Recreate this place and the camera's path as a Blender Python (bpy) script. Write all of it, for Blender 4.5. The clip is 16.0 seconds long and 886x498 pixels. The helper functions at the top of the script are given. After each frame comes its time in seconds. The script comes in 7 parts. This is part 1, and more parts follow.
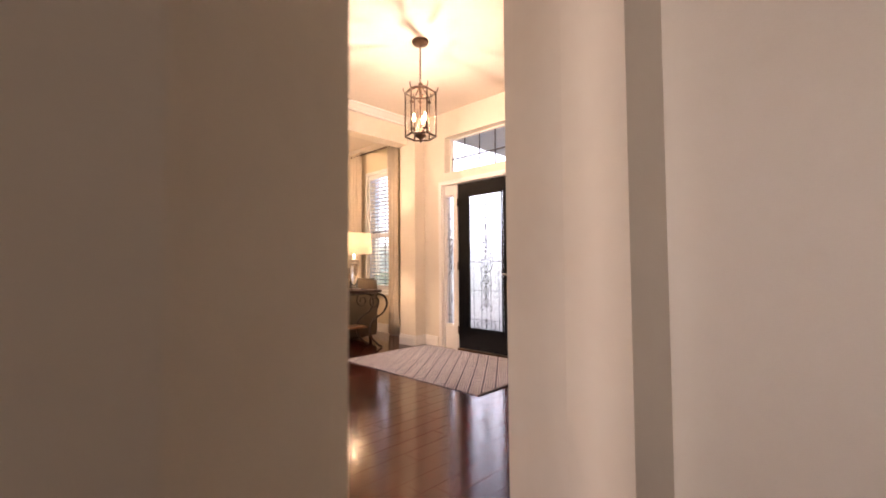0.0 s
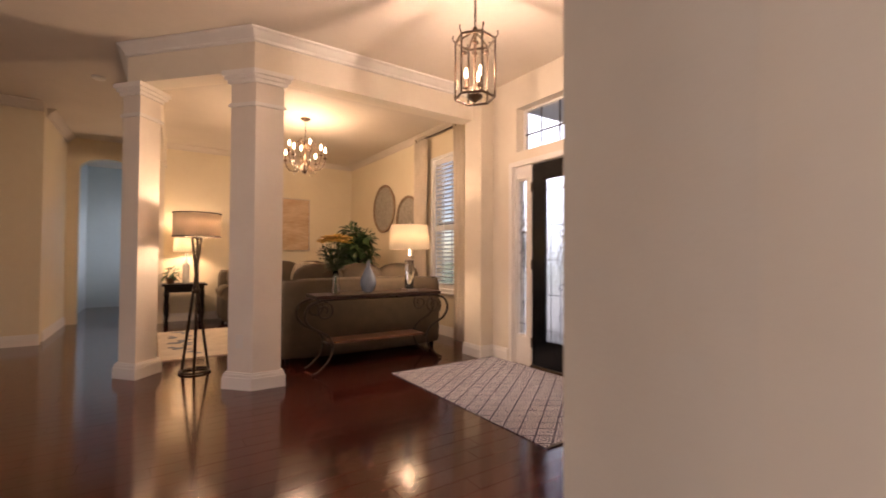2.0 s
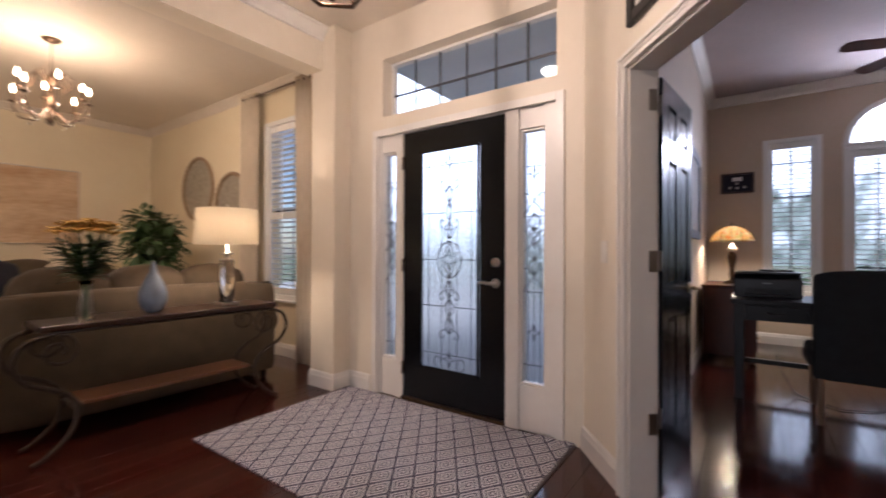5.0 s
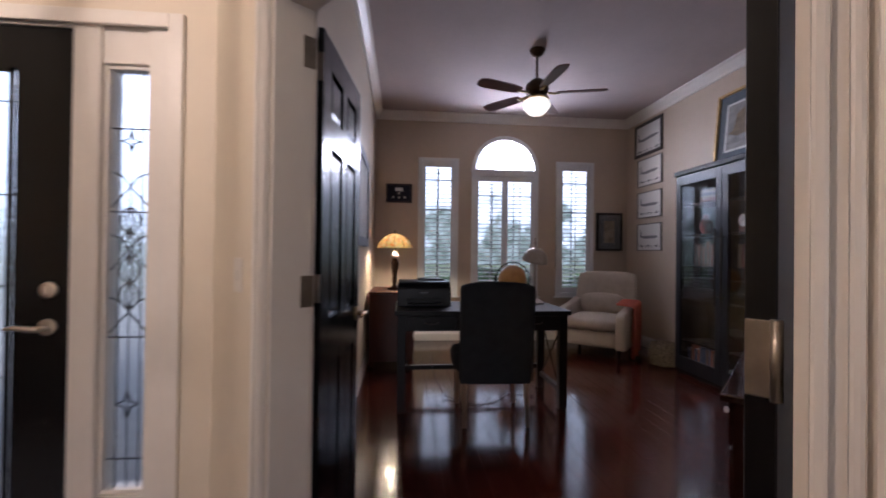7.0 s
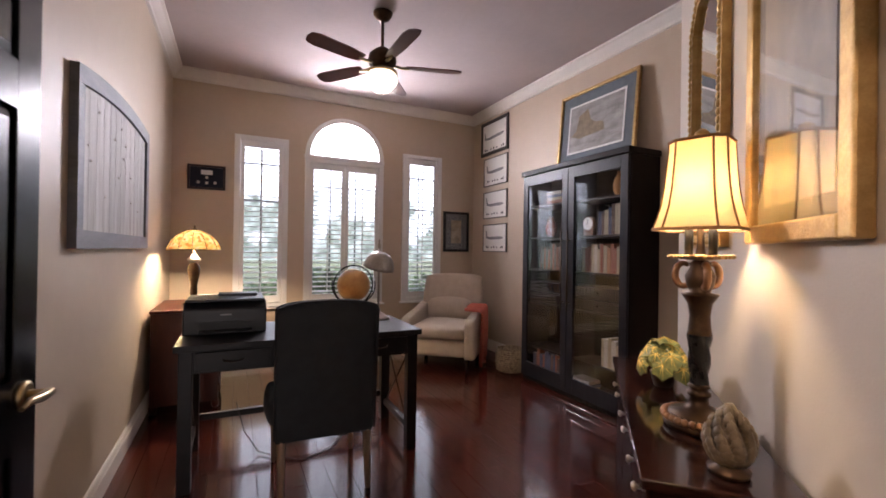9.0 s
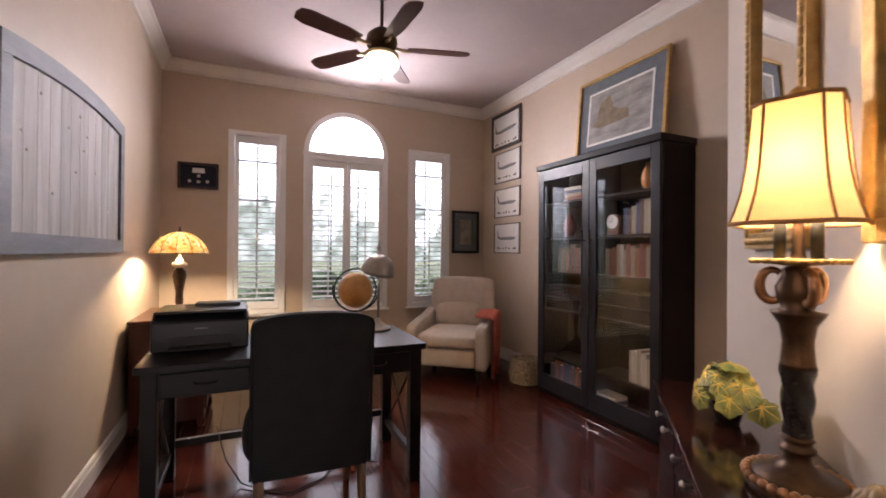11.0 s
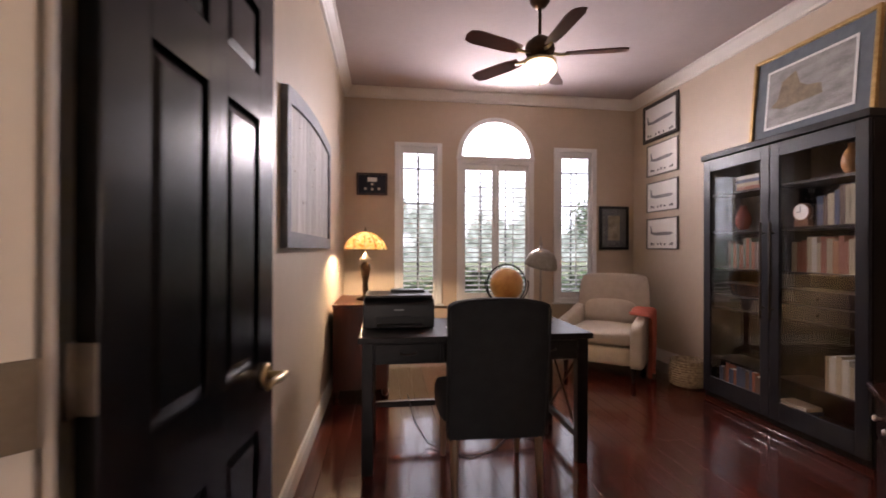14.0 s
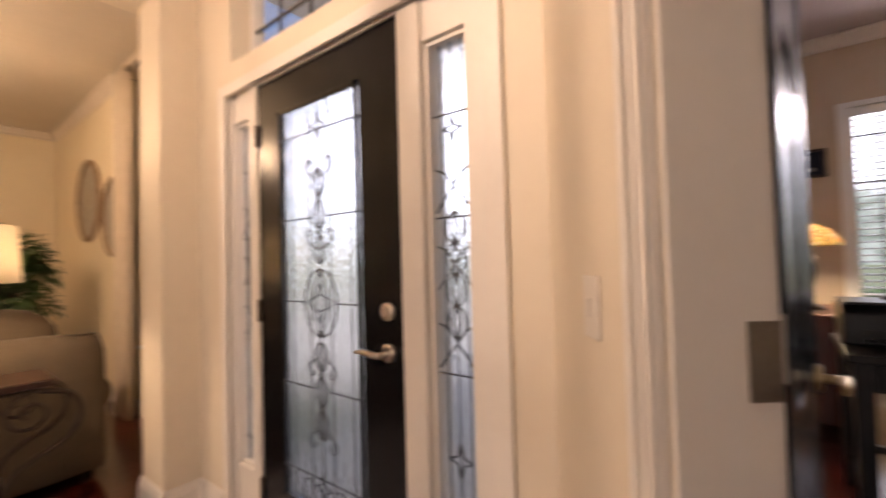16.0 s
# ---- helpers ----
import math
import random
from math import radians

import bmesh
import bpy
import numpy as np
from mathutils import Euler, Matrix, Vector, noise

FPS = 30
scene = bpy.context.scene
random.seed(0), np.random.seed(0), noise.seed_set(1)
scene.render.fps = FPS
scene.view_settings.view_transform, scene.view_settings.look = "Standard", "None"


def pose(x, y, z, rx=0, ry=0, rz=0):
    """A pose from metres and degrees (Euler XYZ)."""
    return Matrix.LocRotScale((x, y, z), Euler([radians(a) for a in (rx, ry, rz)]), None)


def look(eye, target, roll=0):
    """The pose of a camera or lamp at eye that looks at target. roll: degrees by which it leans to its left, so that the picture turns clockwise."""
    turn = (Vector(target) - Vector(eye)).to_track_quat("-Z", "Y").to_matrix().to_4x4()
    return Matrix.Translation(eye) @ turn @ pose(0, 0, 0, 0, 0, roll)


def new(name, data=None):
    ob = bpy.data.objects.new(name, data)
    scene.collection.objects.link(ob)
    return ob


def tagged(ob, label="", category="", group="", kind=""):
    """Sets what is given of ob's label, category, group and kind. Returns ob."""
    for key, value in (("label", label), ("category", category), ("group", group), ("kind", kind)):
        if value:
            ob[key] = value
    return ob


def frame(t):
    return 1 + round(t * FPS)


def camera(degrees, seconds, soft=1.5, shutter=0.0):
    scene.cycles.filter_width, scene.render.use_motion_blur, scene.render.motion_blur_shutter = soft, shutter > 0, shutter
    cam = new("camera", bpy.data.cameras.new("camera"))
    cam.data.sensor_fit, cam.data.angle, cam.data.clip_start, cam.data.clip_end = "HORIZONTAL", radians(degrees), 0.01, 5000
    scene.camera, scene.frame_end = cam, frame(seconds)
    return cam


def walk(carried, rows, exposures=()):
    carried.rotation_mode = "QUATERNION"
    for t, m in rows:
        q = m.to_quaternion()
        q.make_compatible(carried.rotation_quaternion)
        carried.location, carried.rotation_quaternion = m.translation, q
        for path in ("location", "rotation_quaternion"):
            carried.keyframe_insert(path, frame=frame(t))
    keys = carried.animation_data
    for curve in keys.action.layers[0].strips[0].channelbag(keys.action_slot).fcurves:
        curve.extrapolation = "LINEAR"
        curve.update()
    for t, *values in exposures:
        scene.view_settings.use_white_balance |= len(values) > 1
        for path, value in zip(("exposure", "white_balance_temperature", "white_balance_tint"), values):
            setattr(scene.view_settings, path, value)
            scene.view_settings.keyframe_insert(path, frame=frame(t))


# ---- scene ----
cam = camera(92.2, 16.0, soft=1.7, shutter=0.5)
PATH = [
    (0, (1.844, 1.237, 1.046), (3.274, 2.634, 1.127), -0.4),
    (0.5, (2.12, 1.328, 1.094), (3.558, 2.717, 1.15), 0.3),
    (1, (2.323, 1.407, 1.122), (3.758, 2.799, 1.17), 0.3),
    (1.5, (2.493, 1.532, 1.104), (3.796, 3.049, 1.15), 0.4),
    (2, (2.604, 1.728, 1.116), (3.723, 3.385, 1.157), 0.3),
    (2.5, (2.684, 1.914, 1.134), (3.683, 3.646, 1.17), 0.4),
    (3, (2.795, 2.136, 1.157), (3.773, 3.88, 1.185), 0.3),
    (3.2, (2.84, 2.201, 1.162), (3.816, 3.947, 1.189), 0.3),
    (5.3, (3.39, 2.672, 1.16), (5.136, 3.648, 1.178), 0.2),
    (5.5, (3.483, 2.69, 1.156), (5.296, 3.533, 1.181), 0.2),
    (6, (3.694, 2.772, 1.181), (5.637, 3.244, 1.203), 0.5),
    (6.5, (3.889, 2.774, 1.207), (5.886, 2.887, 1.228), 0.6),
    (7, (4.075, 2.702, 1.245), (6.066, 2.513, 1.261), 0.7),
    (7.5, (4.256, 2.63, 1.267), (6.214, 2.223, 1.283), 0.6),
    (8, (4.474, 2.582, 1.299), (6.377, 1.965, 1.306), 0.6),
    (8.5, (4.635, 2.533, 1.303), (6.465, 1.727, 1.308), 0.9),
    (8.7, (4.695, 2.509, 1.306), (6.493, 1.632, 1.312), 0.9),
    (10.8, (5.062, 2.312, 1.326), (6.864, 1.444, 1.338), 0.5),
    (11, (5.086, 2.302, 1.319), (6.903, 1.467, 1.33), 0.5),
    (11.5, (5.132, 2.3, 1.313), (6.985, 1.549, 1.32), 0.5),
    (12, (5.152, 2.321, 1.297), (7.041, 1.664, 1.303), 0.4),
    (12.5, (5.131, 2.355, 1.291), (7.051, 1.797, 1.292), 0.4),
    (13, (5.108, 2.42, 1.283), (7.053, 1.955, 1.286), 0.3),
    (13.5, (5.054, 2.493, 1.282), (7.02, 2.123, 1.285), 0.2),
    (14, (4.931, 2.604, 1.289), (6.913, 2.335, 1.292), 0.2),
    (14.5, (4.805, 2.742, 1.283), (6.802, 2.632, 1.284), 0.2),
    (15, (4.765, 2.864, 1.281), (6.757, 3.042, 1.279), -0.1),
    (15.5, (4.75, 2.956, 1.275), (6.649, 3.582, 1.28), -0.8),
    (16, (4.79, 2.985, 1.252), (6.368, 4.213, 1.308), -1.6),
]
walk(cam, [(t, look(eye, target, roll)) for t, eye, target, roll in PATH],
     [(0.0, 0.8, 6700, 26), (1.0, 0.42, 6800, 26), (1.5, 0.3, 6800, 26), (3.0, 0.12, 6400, 23), (5.5, -0.05, 5500, 17), (6.5, -0.15, 5500, 15), (7.0, -0.2, 5600, 18), (7.5, 0.2, 6100, 21), (8.5, 0.7, 6400, 20),
      (11.0, 0.72, 6700, 22), (14.0, 0.66, 6900, 24), (15.0, 0.6, 6700, 23), (16.0, 0.35, 6900, 22)])

# ---- light ----
world = bpy.data.worlds.new("sky")
scene.world = world
world.use_nodes = True
wn = world.node_tree
sky = wn.nodes.new("ShaderNodeTexSky")
sky.sky_type, sky.sun_disc = "NISHITA", False
sky.sun_elevation, sky.sun_rotation = radians(48), radians(267.5)
wn.nodes["Background"].inputs["Strength"].default_value = 0.15
wn.links.new(sky.outputs["Color"], wn.nodes["Background"].inputs["Color"])
sun = new("sun", bpy.data.lights.new("sun", "SUN"))
sun.data.energy, sun.data.angle, sun.data.color = 4.0, radians(3), (1.0, 0.95, 0.88)
sun.matrix_world = look((-2, -45, 50), (0, 0, 0))


def bulb_light(name, place, watts, colour, radius):
    ob = new(name, bpy.data.lights.new(name, "POINT"))
    ob.data.energy, ob.data.color, ob.data.shadow_soft_size = watts, colour, radius
    ob.location = place
    return ob


def window_light(name, place, target, width, height, watts, colour):
    ob = new(name, bpy.data.lights.new(name, "AREA"))
    ob.data.shape, ob.data.size, ob.data.size_y = "RECTANGLE", width, height
    ob.data.energy, ob.data.color = watts, colour
    ob.matrix_world = look(place, target)
    return ob


WARM = (1.0, 0.72, 0.45)
for k in range(3):
    a = 2 * math.pi * k / 3 + 0.5
    bulb_light("lantern_light", (4.37 + 0.06 * math.cos(a), 3.97 + 0.06 * math.sin(a), 2.362), 22, (1.0, 0.76, 0.56), 0.004)
bulb_light("chandelier_light", (4.30, 7.70, 2.52), 62, WARM, 0.16)
bulb_light("console_lamp_light", (4.94, 5.85, 1.34), 22, WARM, 0.05)
bulb_light("floor_lamp_light", (2.95, 6.5, 1.42), 22, WARM, 0.05)
bulb_light("side_lamp_light", (3.04, 10.08, 1.32), 28, WARM, 0.05)
bulb_light("buffet_lamp_light", (5.655, 1.11, 1.53), 17, (1.0, 0.76, 0.46), 0.04)
bulb_light("glass_lamp_light", (9.06, 2.79, 1.36), 44, (1.0, 0.80, 0.52), 0.03)
bulb_light("fan_light", (8.08, 1.43, 2.66), 0.2, (1.0, 0.86, 0.68), 0.05)

# added fill for the hall walls; no window is known at this end
window_light("hall_fill_light", (-1.68, 1.2, 1.45), (3, 1.2, 1.4), 0.8, 1.85, 4.5, (1.0, 0.90, 0.84)).data.spread = radians(55)
# added fill from the unseen west side, to brighten the angled foyer wall
window_light("west_fill_light", (-1.68, 3.35, 1.45), (3, 1.9, 1.4), 1.4, 1.8, 36, (1.0, 0.90, 0.84))
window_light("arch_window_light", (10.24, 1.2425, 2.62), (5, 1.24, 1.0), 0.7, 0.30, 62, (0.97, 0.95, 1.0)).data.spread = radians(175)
# added pale blue fill for the corridor, in a made-up side opening
window_light("corridor_fill_light", (2.69, 12.7, 1.55), (1, 12.7, 1.5), 0.9, 1.2, 6, (0.86, 0.94, 1.0))

# ---- materials ----
MATS = {}


def mat(name, dark, light=None, scale=6.0, rough=0.6, metal=0.0, bump=0.0, bump_scale=60.0, stretch=(1, 1, 1), transmission=0.0, vary=0.0, coat=0.0, rough_vary=0.1, spec=0.5):
    """A surface of two shades mixed at two scales, with fine relief."""
    if name in MATS:
        return MATS[name]
    m = bpy.data.materials.new(name)
    m.use_nodes = True
    nt = m.node_tree
    b = nt.nodes["Principled BSDF"]
    light = light or tuple(min(1, c * 1.12) for c in dark)
    co = nt.nodes.new("ShaderNodeTexCoord")
    mp = nt.nodes.new("ShaderNodeMapping")
    mp.inputs["Scale"].default_value = stretch
    nt.links.new(co.outputs["Object"], mp.inputs["Vector"])
    src = mp.outputs["Vector"]
    info = None
    if vary:
        info = nt.nodes.new("ShaderNodeObjectInfo")
        add = nt.nodes.new("ShaderNodeVectorMath")
        add.operation = "MULTIPLY_ADD"
        cmb = nt.nodes.new("ShaderNodeCombineXYZ")
        for k in range(3):
            nt.links.new(info.outputs["Random"], cmb.inputs[k])
        nt.links.new(cmb.outputs[0], add.inputs[0])
        add.inputs[1].default_value = (37, 53, 71)
        nt.links.new(src, add.inputs[2])
        src = add.outputs[0]
    n1 = nt.nodes.new("ShaderNodeTexNoise")
    n1.inputs["Scale"].default_value, n1.inputs["Detail"].default_value = scale, 5
    n2 = nt.nodes.new("ShaderNodeTexNoise")
    n2.inputs["Scale"].default_value, n2.inputs["Detail"].default_value = scale * 9, 3
    for n in (n1, n2):
        nt.links.new(src, n.inputs["Vector"])
    mix = nt.nodes.new("ShaderNodeMath")
    mix.operation = "MULTIPLY_ADD"
    nt.links.new(n2.outputs["Fac"], mix.inputs[0])
    mix.inputs[1].default_value = 0.35
    nt.links.new(n1.outputs["Fac"], mix.inputs[2])
    ramp = nt.nodes.new("ShaderNodeValToRGB")
    ramp.color_ramp.elements[0].position, ramp.color_ramp.elements[1].position = 0.42, 0.92
    ramp.color_ramp.elements[0].color, ramp.color_ramp.elements[1].color = (*dark, 1), (*light, 1)
    nt.links.new(mix.outputs[0], ramp.inputs["Fac"])
    out = ramp.outputs["Color"]
    if vary:
        hsv = nt.nodes.new("ShaderNodeHueSaturation")
        val = nt.nodes.new("ShaderNodeMapRange")
        val.inputs["To Min"].default_value, val.inputs["To Max"].default_value = 1 - vary, 1 + vary
        nt.links.new(info.outputs["Random"], val.inputs["Value"])
        nt.links.new(val.outputs[0], hsv.inputs["Value"])
        nt.links.new(out, hsv.inputs["Color"])
        out = hsv.outputs["Color"]
    nt.links.new(out, b.inputs["Base Color"])
    rr = nt.nodes.new("ShaderNodeMapRange")
    rr.inputs["To Min"].default_value, rr.inputs["To Max"].default_value = max(0.02, rough * (1 - rough_vary)), min(1, rough * (1 + rough_vary))
    nt.links.new(n1.outputs["Fac"], rr.inputs["Value"])
    nt.links.new(rr.outputs[0], b.inputs["Roughness"])
    b.inputs["Metallic"].default_value = metal
    b.inputs["Transmission Weight"].default_value = transmission
    b.inputs["Coat Weight"].default_value = coat
    b.inputs["Coat Roughness"].default_value = 0.08
    b.inputs["Specular IOR Level"].default_value = spec
    if bump:
        n3 = nt.nodes.new("ShaderNodeTexNoise")
        n3.inputs["Scale"].default_value, n3.inputs["Detail"].default_value = bump_scale, 4
        nt.links.new(src, n3.inputs["Vector"])
        bp = nt.nodes.new("ShaderNodeBump")
        bp.inputs["Strength"].default_value, bp.inputs["Distance"].default_value = bump, 0.004
        nt.links.new(n3.outputs["Fac"], bp.inputs["Height"])
        nt.links.new(bp.outputs["Normal"], b.inputs["Normal"])
    MATS[name] = m
    return m


def glow(name, colour, strength):
    if name not in MATS:
        m = bpy.data.materials.new(name)
        m.use_nodes = True
        b = m.node_tree.nodes["Principled BSDF"]
        b.inputs["Base Color"].default_value = (*colour, 1)
        b.inputs["Emission Color"].default_value = (*colour, 1)
        b.inputs["Emission Strength"].default_value = strength
        MATS[name] = m
    return MATS[name]


def cloth_shade(name, colour, through_share=0.6):
    """Thin cloth that lets lamp light through."""
    if name not in MATS:
        m = bpy.data.materials.new(name)
        m.use_nodes = True
        nt = m.node_tree
        nt.nodes.remove(nt.nodes["Principled BSDF"])
        d, t, x = nt.nodes.new("ShaderNodeBsdfDiffuse"), nt.nodes.new("ShaderNodeBsdfTranslucent"), nt.nodes.new("ShaderNodeMixShader")
        nz, rp, co = nt.nodes.new("ShaderNodeTexNoise"), nt.nodes.new("ShaderNodeValToRGB"), nt.nodes.new("ShaderNodeTexCoord")
        nz.inputs["Scale"].default_value, nz.inputs["Detail"].default_value = 240, 3
        rp.color_ramp.elements[0].color, rp.color_ramp.elements[1].color = (*[c * 0.9 for c in colour], 1), (*colour, 1)
        nt.links.new(co.outputs["Object"], nz.inputs["Vector"])
        nt.links.new(nz.outputs["Fac"], rp.inputs["Fac"])
        for s in (d, t):
            nt.links.new(rp.outputs["Color"], s.inputs["Color"])
        x.inputs[0].default_value = through_share
        nt.links.new(d.outputs[0], x.inputs[1])
        nt.links.new(t.outputs[0], x.inputs[2])
        nt.links.new(x.outputs[0], nt.nodes["Material Output"].inputs["Surface"])
        MATS[name] = m
    return MATS[name]


def pattern_mat(name, colours, scale, kind="voronoi", rough=0.8, translucent=False, bump=0.0):
    """Patches of several colours, one to a cell."""
    if name not in MATS:
        m = bpy.data.materials.new(name)
        m.use_nodes = True
        nt = m.node_tree
        b = nt.nodes["Principled BSDF"]
        co, v, rp = nt.nodes.new("ShaderNodeTexCoord"), nt.nodes.new("ShaderNodeTexVoronoi"), nt.nodes.new("ShaderNodeValToRGB")
        sep = nt.nodes.new("ShaderNodeSeparateColor")
        v.inputs["Scale"].default_value = scale
        nt.links.new(co.outputs["Object"], v.inputs["Vector"])
        nt.links.new(v.outputs["Color"], sep.inputs[0])
        nt.links.new(sep.outputs[0], rp.inputs["Fac"])
        rp.color_ramp.interpolation = "CONSTANT"
        while len(rp.color_ramp.elements) < len(colours):
            rp.color_ramp.elements.new(0.5)
        for k, c in enumerate(colours):
            rp.color_ramp.elements[k].position = k / len(colours)
            rp.color_ramp.elements[k].color = (*c, 1)
        b.inputs["Roughness"].default_value = rough
        nt.links.new(rp.outputs["Color"], b.inputs["Base Color"])
        if translucent:
            t, x = nt.nodes.new("ShaderNodeBsdfTranslucent"), nt.nodes.new("ShaderNodeMixShader")
            x.inputs[0].default_value = 0.88
            nt.links.new(rp.outputs["Color"], t.inputs["Color"])
            nt.links.new(b.outputs[0], x.inputs[1])
            nt.links.new(t.outputs[0], x.inputs[2])
            nt.links.new(x.outputs[0], nt.nodes["Material Output"].inputs["Surface"])
        MATS[name] = m
    return MATS[name]


CREAM = mat("cream_paint", (0.70, 0.62, 0.50), (0.76, 0.69, 0.57), 1.6, 0.55, bump=0.12, bump_scale=140)
IVORY = mat("ivory_paint", (0.72, 0.62, 0.44), (0.77, 0.68, 0.50), 1.6, 0.55, bump=0.12, bump_scale=140)
TAN = mat("tan_paint", (0.51, 0.41, 0.305), (0.57, 0.465, 0.355), 1.6, 0.5, bump=0.15, bump_scale=140)
# tan made paler in the colour, for light reaching this wall from the foyer
LIT_TAN = mat("lit_tan_paint", (0.53, 0.465, 0.39), (0.58, 0.515, 0.44), 1.6, 0.5, bump=0.15, bump_scale=140)
BLUE_WALL = mat("blue_grey_paint", (0.56, 0.64, 0.66), (0.62, 0.70, 0.72), 1.6, 0.55)
CEIL = mat("ceiling_paint", (0.62, 0.55, 0.46), (0.67, 0.60, 0.51), 2.0, 0.7, bump=0.25, bump_scale=90)
CEIL_S = mat("study_ceiling_paint", (0.49, 0.425, 0.415), (0.55, 0.475, 0.465), 2.0, 0.9, bump=0.25, bump_scale=90, spec=0.08)
TRIM = mat("trim_paint", (0.74, 0.70, 0.65), (0.80, 0.77, 0.72), 3.0, 0.35)
SHUTTER = mat("shutter_paint", (0.76, 0.76, 0.75), (0.82, 0.82, 0.81), 3.0, 0.35)
PLANK = mat("cherry_plank", (0.036, 0.0068, 0.0045), (0.072, 0.0145, 0.0085), 3.0, 0.14, bump=0.04, bump_scale=30, stretch=(0.6, 7, 7), vary=0.14, coat=0.25, rough_vary=0.3, spec=0.42)
BLACK_DOOR = mat("black_door_paint", (0.004, 0.0042, 0.005), (0.006, 0.0065, 0.0075), 3, 0.22, bump=0.015, bump_scale=25, spec=0.3)
BRASS = mat("aged_brass", (0.45, 0.34, 0.18), (0.6, 0.47, 0.27), 12, 0.3, 1.0)
NICKEL = mat("satin_nickel", (0.55, 0.5, 0.45), (0.66, 0.61, 0.55), 14, 0.3, 1.0)
HINGE = mat("aged_nickel", (0.26, 0.225, 0.19), (0.36, 0.32, 0.27), 14, 0.4, 1.0)
IRON = mat("dark_wrought_iron", (0.035, 0.026, 0.02), (0.07, 0.05, 0.035), 25, 0.45, 0.7, bump=0.2, bump_scale=120)
BRONZE = mat("oil_rubbed_bronze", (0.05, 0.03, 0.02), (0.11, 0.065, 0.035), 20, 0.4, 0.8)
CAME = mat("lead_came", (0.07, 0.07, 0.075), (0.11, 0.11, 0.115), 30, 0.5, 0.6)
GLASS = mat("window_glass", (0.97, 0.98, 0.98), (1, 1, 1), 3, 0.02, transmission=1.0)
FROST = mat("rippled_glass", (0.9, 0.93, 0.95), (0.97, 0.98, 1.0), 3, 0.22, transmission=1.0, bump=0.8, bump_scale=45)
DARKWOOD = mat("espresso_wood", (0.006, 0.0038, 0.0034), (0.013, 0.008, 0.0065), 4, 0.45, bump=0.12, bump_scale=70, stretch=(1, 1, 0.15), spec=0.12)
DESKWOOD = mat("black_brown_wood", (0.008, 0.007, 0.007), (0.018, 0.015, 0.014), 4, 0.36, bump=0.15, bump_scale=70, stretch=(1, 0.15, 1), spec=0.22)
REDWOOD = mat("mahogany", (0.05, 0.013, 0.008), (0.10, 0.027, 0.014), 5, 0.3, stretch=(1, 1, 0.2), spec=0.35)
BLACKRED = mat("dark_mahogany", (0.010, 0.0035, 0.003), (0.022, 0.007, 0.005), 5, 0.25, stretch=(0.3, 1, 1), spec=0.2)
DARKTOP = mat("dark_walnut_top", (0.018, 0.008, 0.005), (0.04, 0.017, 0.010), 5, 0.28, stretch=(0.2, 1, 1))
TABLEWOOD = mat("walnut_board", (0.12, 0.05, 0.025), (0.22, 0.10, 0.05), 5, 0.3, stretch=(0.2, 1, 1))
TAUPE = mat("taupe_upholstery", (0.068, 0.050, 0.030), (0.10, 0.075, 0.048), 9, 0.9, bump=0.4, bump_scale=500)
NAVY = mat("navy_cloth", (0.012, 0.014, 0.025), (0.02, 0.024, 0.04), 9, 0.9, bump=0.3, bump_scale=400)
SLATE = mat("slate_grey_upholstery", (0.018, 0.020, 0.023), (0.030, 0.033, 0.037), 14, 0.92, bump=0.5, bump_scale=600)
BEIGE = mat("beige_upholstery", (0.52, 0.44, 0.35), (0.60, 0.52, 0.43), 12, 0.9, bump=0.4, bump_scale=500)
CURTAIN = mat("cream_curtain", (0.66, 0.58, 0.46), (0.74, 0.66, 0.54), 10, 0.9, bump=0.3, bump_scale=400)
LEAF = mat("leaf_green", (0.022, 0.055, 0.018), (0.05, 0.11, 0.035), 20, 0.5, vary=0.2)
STONE_VASE = mat("blue_grey_glaze", (0.13, 0.16, 0.21), (0.20, 0.24, 0.30), 10, 0.18)
CLEAR = mat("clear_glass", (0.96, 0.98, 0.97), (1, 1, 1), 4, 0.02, transmission=1.0)
WHITE_SHADE = cloth_shade("white_shade_cloth", (0.86, 0.80, 0.68))
BULB = glow("lit_bulb", (1.0, 0.74, 0.42), 24)
PLASTIC_W = mat("white_plastic", (0.72, 0.68, 0.62), (0.76, 0.72, 0.66), 8, 0.4)
GOLD = mat("gilt_wood", (0.36, 0.22, 0.08), (0.56, 0.38, 0.16), 26, 0.38, 0.75, bump=0.5, bump_scale=160)
PAPER = mat("white_paper", (0.74, 0.73, 0.70), (0.8, 0.79, 0.76), 8, 0.8)
INK = mat("dark_ink", (0.05, 0.05, 0.055), (0.11, 0.11, 0.12), 30, 0.8)
BLACKPL = mat("black_plastic", (0.007, 0.007, 0.008), (0.013, 0.013, 0.014), 12, 0.35, spec=0.35)

# ---- building helpers ----


def box(bm, lo, hi, bevel=0.0):
    m = Matrix.LocRotScale([(a + b) / 2 for a, b in zip(lo, hi)], None, [abs(b - a) for a, b in zip(lo, hi)])
    made = bmesh.ops.create_cube(bm, size=1, matrix=m)["verts"]
    if bevel:
        edges = {e for v in made for e in v.link_edges}
        bmesh.ops.bevel(bm, geom=list(edges), offset=bevel, segments=2, affect="EDGES", profile=0.5)
    return made


